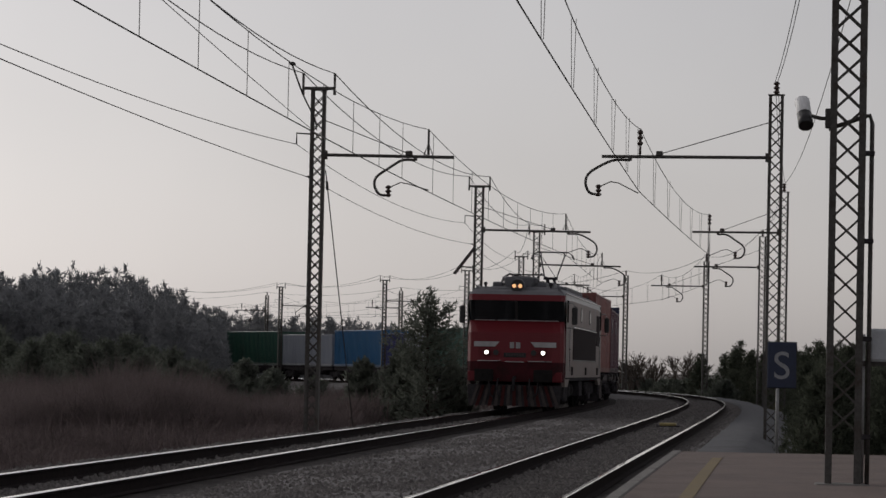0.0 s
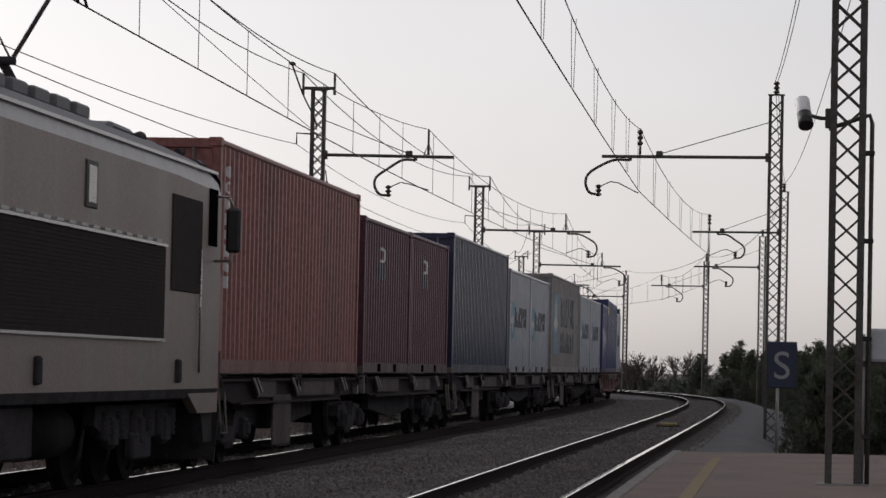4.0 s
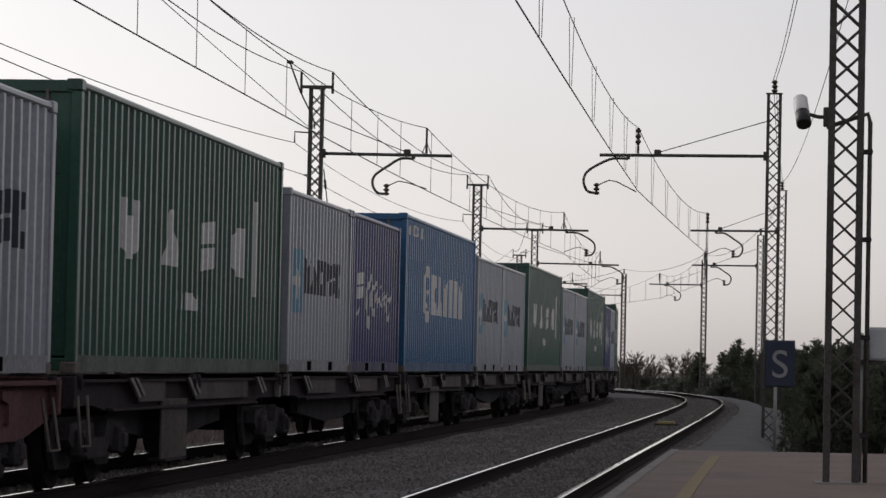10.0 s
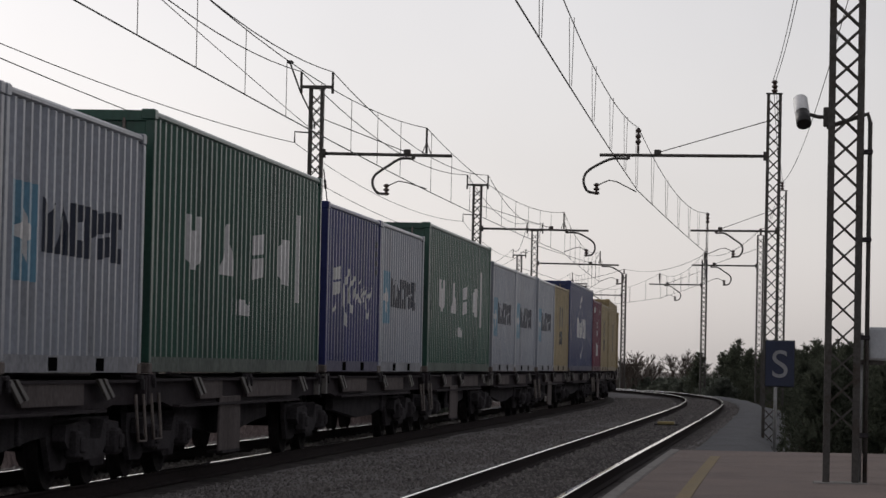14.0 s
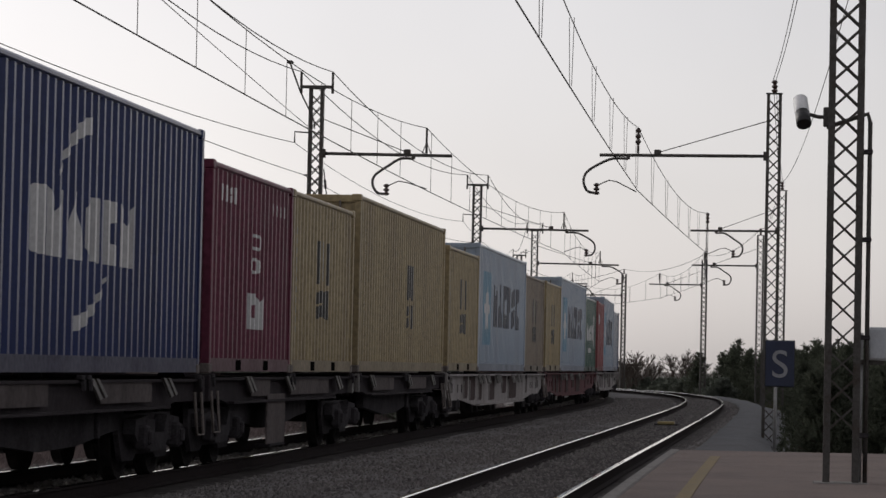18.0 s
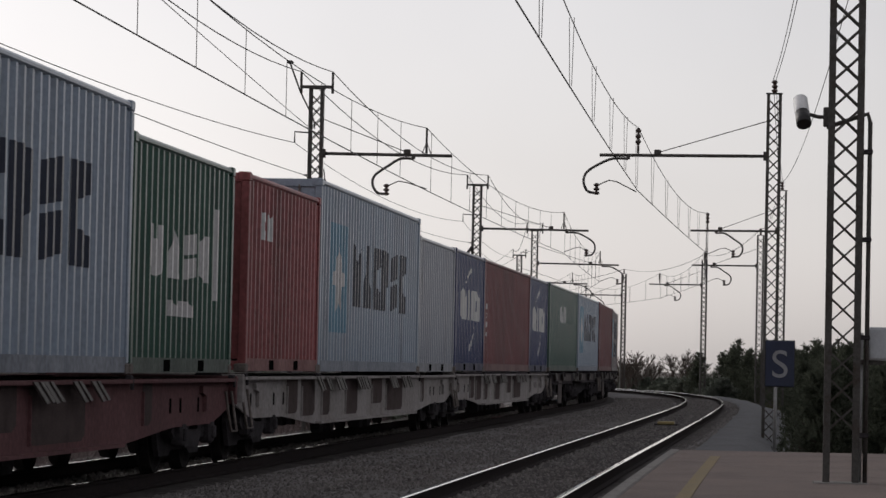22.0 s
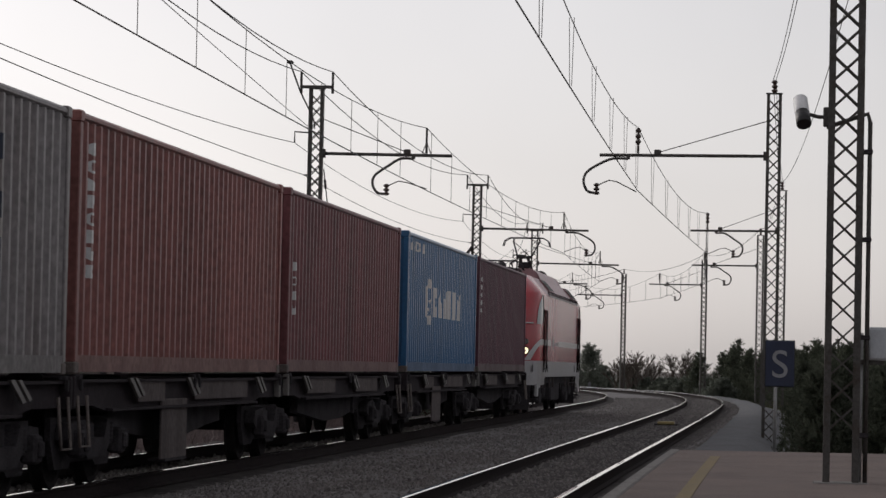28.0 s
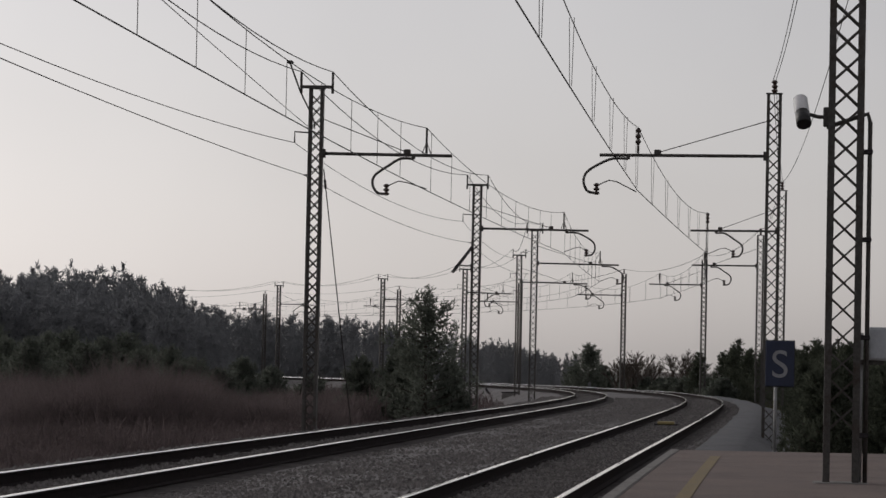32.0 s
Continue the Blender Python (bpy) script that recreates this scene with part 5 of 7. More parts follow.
def bogie(parent, x, r=0.46, base=1.8, detail=True):
    """A two-axle bogie: side frames, springs, axle boxes and wheel sets."""
    f = shared("bogie_frame", lambda: Geo())
    if not f.v:
        for sy in (-1, 1):
            y = sy * 1.0
            f.prism([(-1.25, 0.5), (-1.2, 0.66), (-0.5, 0.7), (-0.35, 0.5), (0.35, 0.5), (0.5, 0.7), (1.2, 0.66), (1.25, 0.5), (1.1, 0.42), (0.65, 0.46), (0.4, 0.3), (-0.4, 0.3), (-0.65, 0.46), (-1.1, 0.42)],
                    y - 0.07, y + 0.07, "y")
            f.prism([(-1.4, 0.72), (1.4, 0.72), (1.42, 0.5), (1.2, 0.2), (0.62, 0.2), (0.5, 0.26), (-0.5, 0.26), (-0.62, 0.2), (-1.2, 0.2), (-1.42, 0.5)], sy * 0.86, sy * 0.92, "y")
        f.box((0, 0, 0.55), (0.4, 2.0, 0.22), 0.02)
    b = part("bogie", f, M["under"], parent, at=pose(x, 0, 0))
    box = shared("axle_box", lambda: Geo().box((0, 0, 0), (0.26, 0.16, 0.28), 0.03).box((0, -0.09, 0), (0.16, 0.05, 0.16), 0.02))
    spring = shared("spring", lambda: Geo().tube([(0, 0, 0.40 + 0.022 * k) for k in range(13)], [0.075 if k % 2 else 0.055 for k in range(13)], 8))
    wh = shared("wheel", wheel_mesh)
    axle = shared("axle", lambda: Geo().tube([(0, -0.7, 0), (0, 0.7, 0)], 0.08, 8))
    brake = shared("brake", lambda: Geo().box((0, 0, 0), (0.06, 0.12, 0.34), 0.01))
    for sx in (-1, 1):
        ws = part("wheelset", axle, M["wheel"], parent, at=pose(x + sx * base / 2, 0, r))
        WHEELSETS.append((ws, r))
        for sy in (-1, 1):
            w = part("wheel", wh, M["wheel"], ws, at=pose(0, sy * 0.755, 0) @ (pose(0, 0, 0, 0, 0, 180) if sy > 0 else Matrix.Identity(4)))
            part("axle_box", box, M["under"], b, at=pose(sx * base / 2, sy * 1.08, r) @ (pose(0, 0, 0, 0, 0, 180) if sy > 0 else Matrix.Identity(4)))
            part("spring", spring, M["under"], b, at=pose(sx * (base / 2 - 0.24), sy * 1.02, 0))
            part("brake_block", brake, M["under"], b, at=pose(sx * (base / 2 - 0.52), sy * 0.74, 0.45))
    return b


def spigots(parent, xs, z):
    g = shared("spigot", lambda: Geo().box((0, 0, 0), (0.14, 0.07, 0.05), 0.01).prism([(-0.05, -0.02), (0.05, -0.02), (0.02, -0.13), (-0.02, -0.13)], -0.05, -0.02, "y"))
    first = None
    for x in xs:
        for sy in (-1, 1):
            part("spigot", g, M["under"], parent, at=pose(x, sy * 1.22, z))


def buffers(parent, x, sx):
    g = shared("buffer", lambda: Geo().tube([(0, 0, 0), (0.2, 0, 0), (0.2, 0, 0), (0.45, 0, 0)], [0.13, 0.13, 0.09, 0.09], 10).tube([(0.45, 0, 0), (0.47, 0, 0), (0.5, 0, 0)], [0.16, 0.2, 0.2], 12))
    for sy in (-1, 1):
        part("buffer", g, M["under"], parent, at=pose(x, sy * 0.875, 1.03) @ (Matrix.Identity(4) if sx > 0 else pose(0, 0, 0, 0, 0, 180)))
    part("coupling", Geo().tube([(0, 0, 0), (sx * 0.3, 0, -0.1), (sx * 0.5, 0, -0.22)], 0.04, 6), M["under"], parent, at=pose(x, 0, 0.98))


def wagon_half(L, outer):
    """Half of a hinged pair of flat wagons; outer: which end carries the buffers."""
    w = thing("container_wagon", "low dark skeletal container wagon with grimy bogies", "wagon", "wagons of the train")
    h = L / 2
    for sy in (-1, 1):
        g = Geo().prism([(-h, 0.84), (-h, 1.1), (h, 1.1), (h, 0.84), (h - 1.2, 0.84), (h - 1.8, 0.78), (-h + 1.8, 0.78), (-h + 1.2, 0.84)], sy * 1.06, sy * 1.14, "y")
        g.box((0, sy * 1.12, 1.09), (2 * h, 0.2, 0.03))
        g.box((0, sy * 1.12, 0.79), (2 * h - 3.6, 0.2, 0.03))
        part("side_sill", g, M["frame_dark"], w)
    g = Geo().box((0, 0, 0.95), (2 * h, 0.5, 0.26))
    for x in np.linspace(-h + 0.1, h - 0.1, 7):
        g.box((x, 0, 0.97), (0.18, 2.1, 0.2))
    part("centre_sill", g, M["under"], w)
    bx = outer * (h - 1.75)
    bogie(w, bx)
    if outer < 0:
        bogie(w, h + 0.1)
    buffers(w, outer * (h + 0.05), outer)
    part("end_beam", Geo().box((outer * (h + 0.02), 0, 0.98), (0.1, 2.5, 0.32), 0.01), M["frame_dark"], w)
    part("ladder", Geo().tube([(outer * (h - 0.1), -1.24, 0.95), (outer * (h - 0.1), -1.28, 0.45), (outer * (h - 0.5), -1.28, 0.45), (outer * (h - 0.5), -1.24, 0.95)], 0.018, 6), M["castin"], w)
    for sy in (-1, 1):
        part("brake_gear", Geo().prism([(-h + 2.9, 0.84), (-h + 2.9, 0.56), (-2.2, 0.5), (-0.6, 0.4), (1.0, 0.42), (2.4, 0.52), (h - 2.9, 0.56), (h - 2.9, 0.84)], sy * 0.8, sy * 0.92, "y"), M["under"], w)
    plates = ((-3.3, -1.6), (-0.1, 3.7)) if outer < 0 else ((-4.4, -1.4), (0.6, 3.4))
    # lit stretches of the sill, drawn as paler plates
    for x0, x1 in plates:
        part("side_plate", Geo().prism([(x0 + 0.28, 0.86), (x1, 0.86), (x1, 1.09), (x0, 1.09)], -1.2, -1.145, "y"), M["plate"], w, "dusty pale plate on the side sill")
    for x in (plates[0][0] - 0.3, plates[1][0] - 0.35, plates[1][1] + 0.5):
        part("folding_lock", Geo().prism([(x - 0.1, 1.12), (x + 0.06, 1.12), (x + 0.5, 0.92), (x + 0.38, 0.9)], -1.25, -1.22, "y").prism([(x + 0.18, 1.12), (x + 0.3, 1.12), (x + 0.72, 0.94), (x + 0.62, 0.92)], -1.25, -1.22, "y"), M["hook"], w, "folded-down container lock")
    if outer < 0:
        part("data_plate", Geo().box((-0.95, -1.17, 0.54), (1.45, 0.03, 0.68), 0.01), M["plate"], w, "dull grey-brown hanging panel")
        part("panel_foot", Geo().box((-0.9, -1.1, 0.19), (1.2, 0.2, 0.03)), M["under"], w)
    part("end_stanchion", Geo().box((-outer * (h - 0.12), -1.2, 0.99), (0.1, 0.08, 0.3), 0.01), M["hook"], w)
    part("brake_reservoir", Geo().tube([(-0.8 - outer, 0.25, 0.62), (0.5 - outer, 0.25, 0.62)], 0.19, 10), M["under"], w)
    part("brake_lever", Geo().box((outer * (h - 5.0), -1.1, 0.7), (0.1, 0.05, 0.4), 0.01), M["under"], w)
    spigots(w, (-h + 0.2, h - 0.2, -0.15, 0.15), 1.13)
    return w


POCKETS = [(-8.05, 0.95, 0.58), (-6.6, 1.25, 0.53), (-4.9, 0.85, 0.52), (-2.15, 1.4, 0.5), (0.9, 1.3, 0.64), (3.2, 2.3, 0.5), (7.4, 0.5, 0.6)]
FLAPS = (-6.5, -5.7, -4.7, -4.3, -2.4, -1.9, -1.5, 1.7, 2.1, 3.3, 4.1)


def wagon_belly(paintname, label):
    """A long flat wagon with deep fish-bellied side sills."""
    w = thing("container_wagon", label, "wagon", "wagons of the train")
    h = 12.45
    mat = M[paintname]
    for sy in (-1, 1):
        g = Geo()
        out = [(-h, 0.74), (-h, 1.1), (h, 1.1), (h, 0.74), (h - 1.1, 0.56), (h - 3.6, 0.55), (h - 4.6, 0.5), (h - 6.6, 0.4), (-h + 6.6, 0.4), (-h + 4.6, 0.5), (-h + 3.6, 0.55), (-h + 1.1, 0.56)]
        g.prism(out, sy * 1.12, sy * 1.15, "y")
        g.box((0, sy * 1.15, 1.09), (2 * h, 0.24, 0.04))
        g.box((0, sy * 1.15, 0.42), (2 * h - 13.2, 0.2, 0.035))
        part("side_sill", g, mat, w)
        # dark plates on the sill stand in for shaded recesses
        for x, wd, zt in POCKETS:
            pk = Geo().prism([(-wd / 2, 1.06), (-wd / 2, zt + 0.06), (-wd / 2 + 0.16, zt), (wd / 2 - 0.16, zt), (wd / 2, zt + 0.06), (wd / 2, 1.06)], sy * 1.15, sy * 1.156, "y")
            part("side_pocket", pk, M["pocket"], w, "dark plate drawn as a shaded recess in the side sill", at=pose(x, 0, 0))
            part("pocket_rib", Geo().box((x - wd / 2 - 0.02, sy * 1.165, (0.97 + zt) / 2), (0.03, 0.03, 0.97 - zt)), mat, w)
        # thin black plates in place of the shade in narrow slits
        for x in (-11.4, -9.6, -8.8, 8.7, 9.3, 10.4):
            part("sill_slit", Geo().box((x, sy * 1.152, 0.8), (0.09, 0.008, 0.17)), M["flat_black"], w)
        for x in (-10.9, 10.8):
            part("sill_bracket", Geo().prism([(x - 0.35, 1.02), (x + 0.35, 1.02), (x + 0.3, 0.86), (x + 0.05, 0.72), (x - 0.1, 0.72), (x - 0.1, 0.9), (x - 0.35, 0.94)], sy * 1.152, sy * 1.2, "y"), mat, w)
        for x in (-2.6, -1.5, 1.9, 2.9):
            part("tank_foot", Geo().prism([(x - 0.3, 0.42), (x + 0.3, 0.42), (x + 0.16, 0.2), (x - 0.16, 0.2)], sy * 0.6, sy * 0.75, "y"), M["under"], w)
        flap = shared("flap", lambda: Geo().prism([(-0.05, 0.1), (0.1, 0.1), (0.62, -0.1), (0.5, -0.11)], -0.012, 0.012, "y").prism([(0.2, 0.1), (0.32, 0.1), (0.84, -0.09), (0.74, -0.1)], -0.012, 0.012, "y"))
        for x in FLAPS:
            part("folding_lock", flap, M["hook"], w, "folded-down container lock", at=pose(x, sy * 1.275, 1.0))
    g = Geo().box((0, 0, 0.98), (2 * h, 0.6, 0.24))
    for x in np.linspace(-h + 0.2, h - 0.2, 12):
        g.box((x, 0, 0.99), (0.2, 2.2, 0.18))
    part("centre_sill", g, M["under"], w)
    for sx in (-1, 1):
        bogie(w, sx * (h - 2.0))
        buffers(w, sx * h, sx)
        part("end_beam", Geo().box((sx * (h + 0.02), 0, 0.96), (0.1, 2.5, 0.36), 0.01), mat, w)
        part("ladder", Geo().tube([(sx * (h - 0.1), -1.2, 0.95), (sx * (h - 0.1), -1.28, 0.45), (sx * (h - 0.5), -1.28, 0.45), (sx * (h - 0.5), -1.2, 0.95)], 0.018, 6), M["castin"], w)
    part("brake_reservoir", Geo().tube([(-0.8, 0.25, 0.62), (0.9, 0.25, 0.62)], 0.2, 10), M["under"], w)
    spigots(w, (-h + 0.2, -6.1, 6.1, h - 0.2), 1.13)
    return w


F20, F40, HI, LO = 6.058, 12.192, 2.896, 2.591
# first metre of the load, kind of wagon, loads
TRAIN = [
    (91.3, "A", "orange H4|plainbrown S2 plainbrown S2"), (117.2, "A", "slate H4|white S2 white S2"), (143.3, "A", "sealand H4|white S2 white S2"),
    (169.25, "rust", "script S2 navy H4 white S2"), (194.6, "A", "green H4|white S2 script S2"), (220.4, "A", "blue H4|white S2 white S2"),
    (246.5, "A", "green H4|white S2 white S2"), (271.9, "A", "green H4|script S2 white S2"), (297.7, "A", "green H4|white S2 white S2"),
    (323.6, "A", "white S2 yellow S2|cma H4"), (349.2, "A", "maroon S2 yellow S2|yellow H4"), (375.0, "grey", "yellow S2 lightblue H4 tan S2"),
    (400.1, "rust", "yellow S2 lightblue H4 green S2"), (425.5, "grey", "red S2 lightblue H4 plainwhite S2"), (450.1, "grey", "cma S2 brown S4 cma S2"),
    (475.35, "A", "capgreen S4|lightblue S4"), (501.2, "A", "brown S4|sealand S4"), (526.6, "A", "orange S4|brown S4"), (552.75, "A", "blue S4|purple S4"),
]


def build_train():
    for k, (u, kind, loads) in enumerate(TRAIN):
        x = u
        halves = loads.split("|")
        if kind != "A":
            label = "fish-bellied flat wagon in rusty red-brown paint" if kind == "rust" else "fish-bellied flat wagon in dirty pale grey paint"
            w = wagon_belly("frame_" + kind, label)
            total = sum(F40 if q[1] == "4" else F20 for q in loads.split()[1::2]) + 0.1
            MOVING.append((w, u + total / 2, 17.0))
        for i, hf in enumerate(halves):
            items = hf.split()
            start = x
            for name, code in zip(items[::2], items[1::2]):
                L = F40 if code[1] == "4" else F20
                H = HI if code[0] == "H" else LO
                c = container(name, L, H, "containers on the train")
                if kind == "A":
                    MOVING.append((c, x + L / 2, 9.0, FLOOR_Z, start + 6.12))
                else:
                    MOVING.append((c, x + L / 2, 17.0, FLOOR_Z, u + 12.2))
                x += L + 0.05
            if kind == "A":
                w = wagon_half(12.35, -1 if i == 0 else 1)
                MOVING.append((w, start + 6.12, 9.0))
                x += 0.6


build_train()

# ---- locomotives ----
LM = {
    "red": material("loco_red_paint", (0.125, 0.011, 0.017), rough=0.45, spec=0.25, vary=0.2, scale=1.5, streak=True, second=(0.13, 0.013, 0.016)),
    "beige": material("loco_cream_grey_paint", (0.185, 0.142, 0.128), rough=0.48, vary=0.4, scale=1.2, streak=True, second=(0.18, 0.14, 0.13)),
    "roof": material("loco_grey_roof", (0.11, 0.11, 0.12), rough=0.6, vary=0.3, scale=2),
    "grille": material("dark_louvre", (0.022, 0.02, 0.02), rough=0.6, vary=0.3, scale=8),
    "glass": material("dark_cab_glass", (0.008, 0.009, 0.011), rough=0.1, vary=0.1, bump=0, spec=0.6),
    # The pane's pale colour stands in for reflected sky.
    "pane": material("milky_side_pane", (0.16, 0.157, 0.155), rough=0.15, vary=0.1, bump=0),
    "white": material("loco_white_stripe", (0.42, 0.41, 0.41), rough=0.22, spread=0.05, vary=0.15, scale=2),
    "gloss": material("loco_glossy_red_paint", (0.4, 0.045, 0.056), rough=0.24, vary=0.16, scale=1.0, streak=True, second=(0.26, 0.034, 0.04), spread=0.05, spec=0.45),
    "pale": material("loco_pale_skirt", (0.33, 0.322, 0.328), rough=0.4, vary=0.25, scale=1.5, streak=True, second=(0.22, 0.2, 0.19)),
    # The cab's red with the sky's grazing reflection paled into it.
    "rose": material("loco_faded_red_side", (0.36, 0.122, 0.135), rough=0.26, spec=0.5, vary=0.2, scale=0.7, streak=True, second=(0.24, 0.062, 0.064), spread=0.06),
    "dark": M["under"],
    "red_low": material("dirty_lower_red_paint", (0.06, 0.011, 0.015), rough=0.7, vary=0.4, scale=2, spec=0.15, second=(0.03, 0.01, 0.011)),
    "louvre": material("brown_black_louvre", (0.042, 0.034, 0.035), rough=0.85, vary=0.3, scale=6, spec=0.05),
    "plough": material("faded_plough_red", (0.06, 0.018, 0.018), rough=0.8, spec=0.1, vary=0.3, scale=3),
    "plough_pale": material("faded_plough_white", (0.075, 0.064, 0.062), rough=0.8, spec=0.1, vary=0.3, scale=3),
    "lamp": glow("headlamp_light", (1.0, 0.93, 0.82), 4.0),
    "lamp_yellow": glow("rear_headlamp_light", (1.0, 0.84, 0.55), 1.5),
    # Reflected sky is put into this cab pane's colour.
    "sky_pane": material("sky_lit_cab_pane", (0.2, 0.205, 0.21), rough=0.12, vary=0.1, bump=0, spec=0.7),
    "roof_red": material("dusty_loco_roof_paint", (0.3, 0.17, 0.178), rough=0.4, vary=0.25, scale=1.2, second=(0.2, 0.11, 0.115)),
    "amber": glow("amber_roof_lamp", (1.0, 0.52, 0.24), 1.3),
    "chrome": material("lamp_rim", (0.4, 0.4, 0.4), rough=0.3, metal=0.9, vary=0.1),
}


def pantograph(parent, x, z, raised, top, lab="raised pantograph arm"):
    """A single-arm current collector; top: height of its head."""
    part("pantograph_base", Geo().tube([(x - 0.7, -0.55, z + 0.1), (x + 0.7, -0.55, z + 0.1)], 0.035, 6).tube([(x - 0.7, 0.55, z + 0.1), (x + 0.7, 0.55, z + 0.1)], 0.035, 6)
         .tube([(x - 0.6, -0.55, z + 0.1), (x - 0.6, 0.55, z + 0.1)], 0.035, 6).tube([(x + 0.6, -0.55, z + 0.1), (x + 0.6, 0.55, z + 0.1)], 0.035, 6).box((x + 0.3, 0, z + 0.12), (0.5, 0.4, 0.12), 0.02), LM["dark"], parent)
    for sx in (-0.6, 0.6):
        for sy in (-0.55, 0.55):
            g = Geo()
            insulator(g, (x + sx, sy, z - 0.12), 0.07, 0.24, 2)
            part("insulator", g, M["insul"], parent)
    if raised:
        k = Vector((x - 0.5, 0, z + 0.55))
        a, b = Vector((x + 0.1, 0, z + 0.16)), Vector((x + 0.35, 0, top - 0.1))
        part("lower_arm", Geo().tube([a + Vector((0, -0.2, 0)), k + Vector((0, -0.1, 0))], 0.05, 7).tube([a + Vector((0, 0.2, 0)), k + Vector((0, 0.1, 0))], 0.05, 7).box(a.lerp(k, 0.4), (0.34, 0.3, 0.2), 0.04), LM["dark"], parent)
        g = Geo().tube([k + Vector((0, -0.2, 0)), b + Vector((0, -0.42, 0))], 0.026, 6).tube([k + Vector((0, 0.2, 0)), b + Vector((0, 0.42, 0))], 0.026, 6)
        g.tube([k + Vector((0, -0.24, 0)), k + Vector((0, 0.24, 0))], 0.05, 6)
        g.tube([k + Vector((0, -0.2, 0)), b + Vector((0, 0.42, 0))], 0.012, 5)
        part("upper_arm", g, LM["dark"], parent)
        hz, hx = top, x + 0.35
    else:
        g = Geo().tube([(x - 0.6, 0, z + 0.2), (x + 1.0, 0, z + 0.3)], 0.05, 6).tube([(x + 1.0, -0.25, z + 0.3), (x - 0.5, -0.5, z + 0.36)], 0.025, 5).tube([(x + 1.0, 0.25, z + 0.3), (x - 0.5, 0.5, z + 0.36)], 0.025, 5)
        part("lower_arm", g, LM["dark"], parent)
        hz, hx = z + 0.33, x - 0.45
    g = Geo()
    for dx in (-0.2, 0.2):
        g.tube([(hx + dx, -0.73, hz - 0.26), (hx + dx, -0.68, hz - 0.1), (hx + dx, -0.52, hz), (hx + dx, 0.52, hz), (hx + dx, 0.68, hz - 0.1), (hx + dx, 0.73, hz - 0.26)], 0.017, 6)
    for y in (-0.4, 0.4):
        g.tube([(hx - 0.2, y, hz - 0.05), (hx + 0.2, y, hz - 0.05)], 0.018, 5)
        g.tube([(hx, y, hz - 0.05), (hx, y, hz - 0.14)], 0.018, 5)
    part("collector_head", g, LM["dark"], parent)


def loco_bogie(parent, x, axles, r=0.58):
    f = Geo()
    span = axles[-1] - axles[0]
    for sy in (-1, 1):
        y = sy * 1.16
        f.prism([(-span / 2 - 0.75, 0.66), (-span / 2 - 0.7, 0.86), (span / 2 + 0.7, 0.86), (span / 2 + 0.75, 0.66), (span / 2, 0.5), (-span / 2, 0.5)], y - 0.06, y + 0.06, "y")
        f.box((0, sy * 1.22, 0.42), (span * 0.35, 0.12, 0.3), 0.03)
    b = part("bogie", f, LM["dark"], parent, at=pose(x, 0, 0))
    wh = shared("loco_wheel", lambda: wheel_mesh(0.58))
    for a in axles:
        ws = part("wheelset", shared("axle", lambda: Geo()), M["wheel"], parent, at=pose(x + a, 0, r))
        WHEELSETS.append((ws, r))
        for sy in (-1, 1):
            part("wheel", wh, M["wheel"], ws, at=pose(0, sy * 0.755, 0) @ (pose(0, 0, 0, 0, 0, 180) if sy > 0 else Matrix.Identity(4)))
            part("axle_box", Geo().box((0, 0, 0), (0.34, 0.18, 0.34), 0.05), LM["dark"], b, at=pose(a, sy * 1.2, r))
            for q in (-0.34, 0.34):
                part("spring", Geo().tube([(0, 0, 0.03 * k) for k in range(11)], [0.085 if k % 2 else 0.06 for k in range(11)], 8), LM["dark"], b, at=pose(a + q, sy * 1.22, 0.5))
            part("sand_pipe", Geo().tube([(a - 0.62, sy * 1.1, 0.75), (a - 0.66, sy * 1.05, 0.35), (a - 0.55, sy * 0.95, 0.14)], 0.022, 5), LM["dark"], b)
    return b


def strip(rings, lo, hi):
    """The band of a body's skin between two points of its sections."""
    return Geo().loft([r[lo:hi + 1] for r in rings], smooth=False)


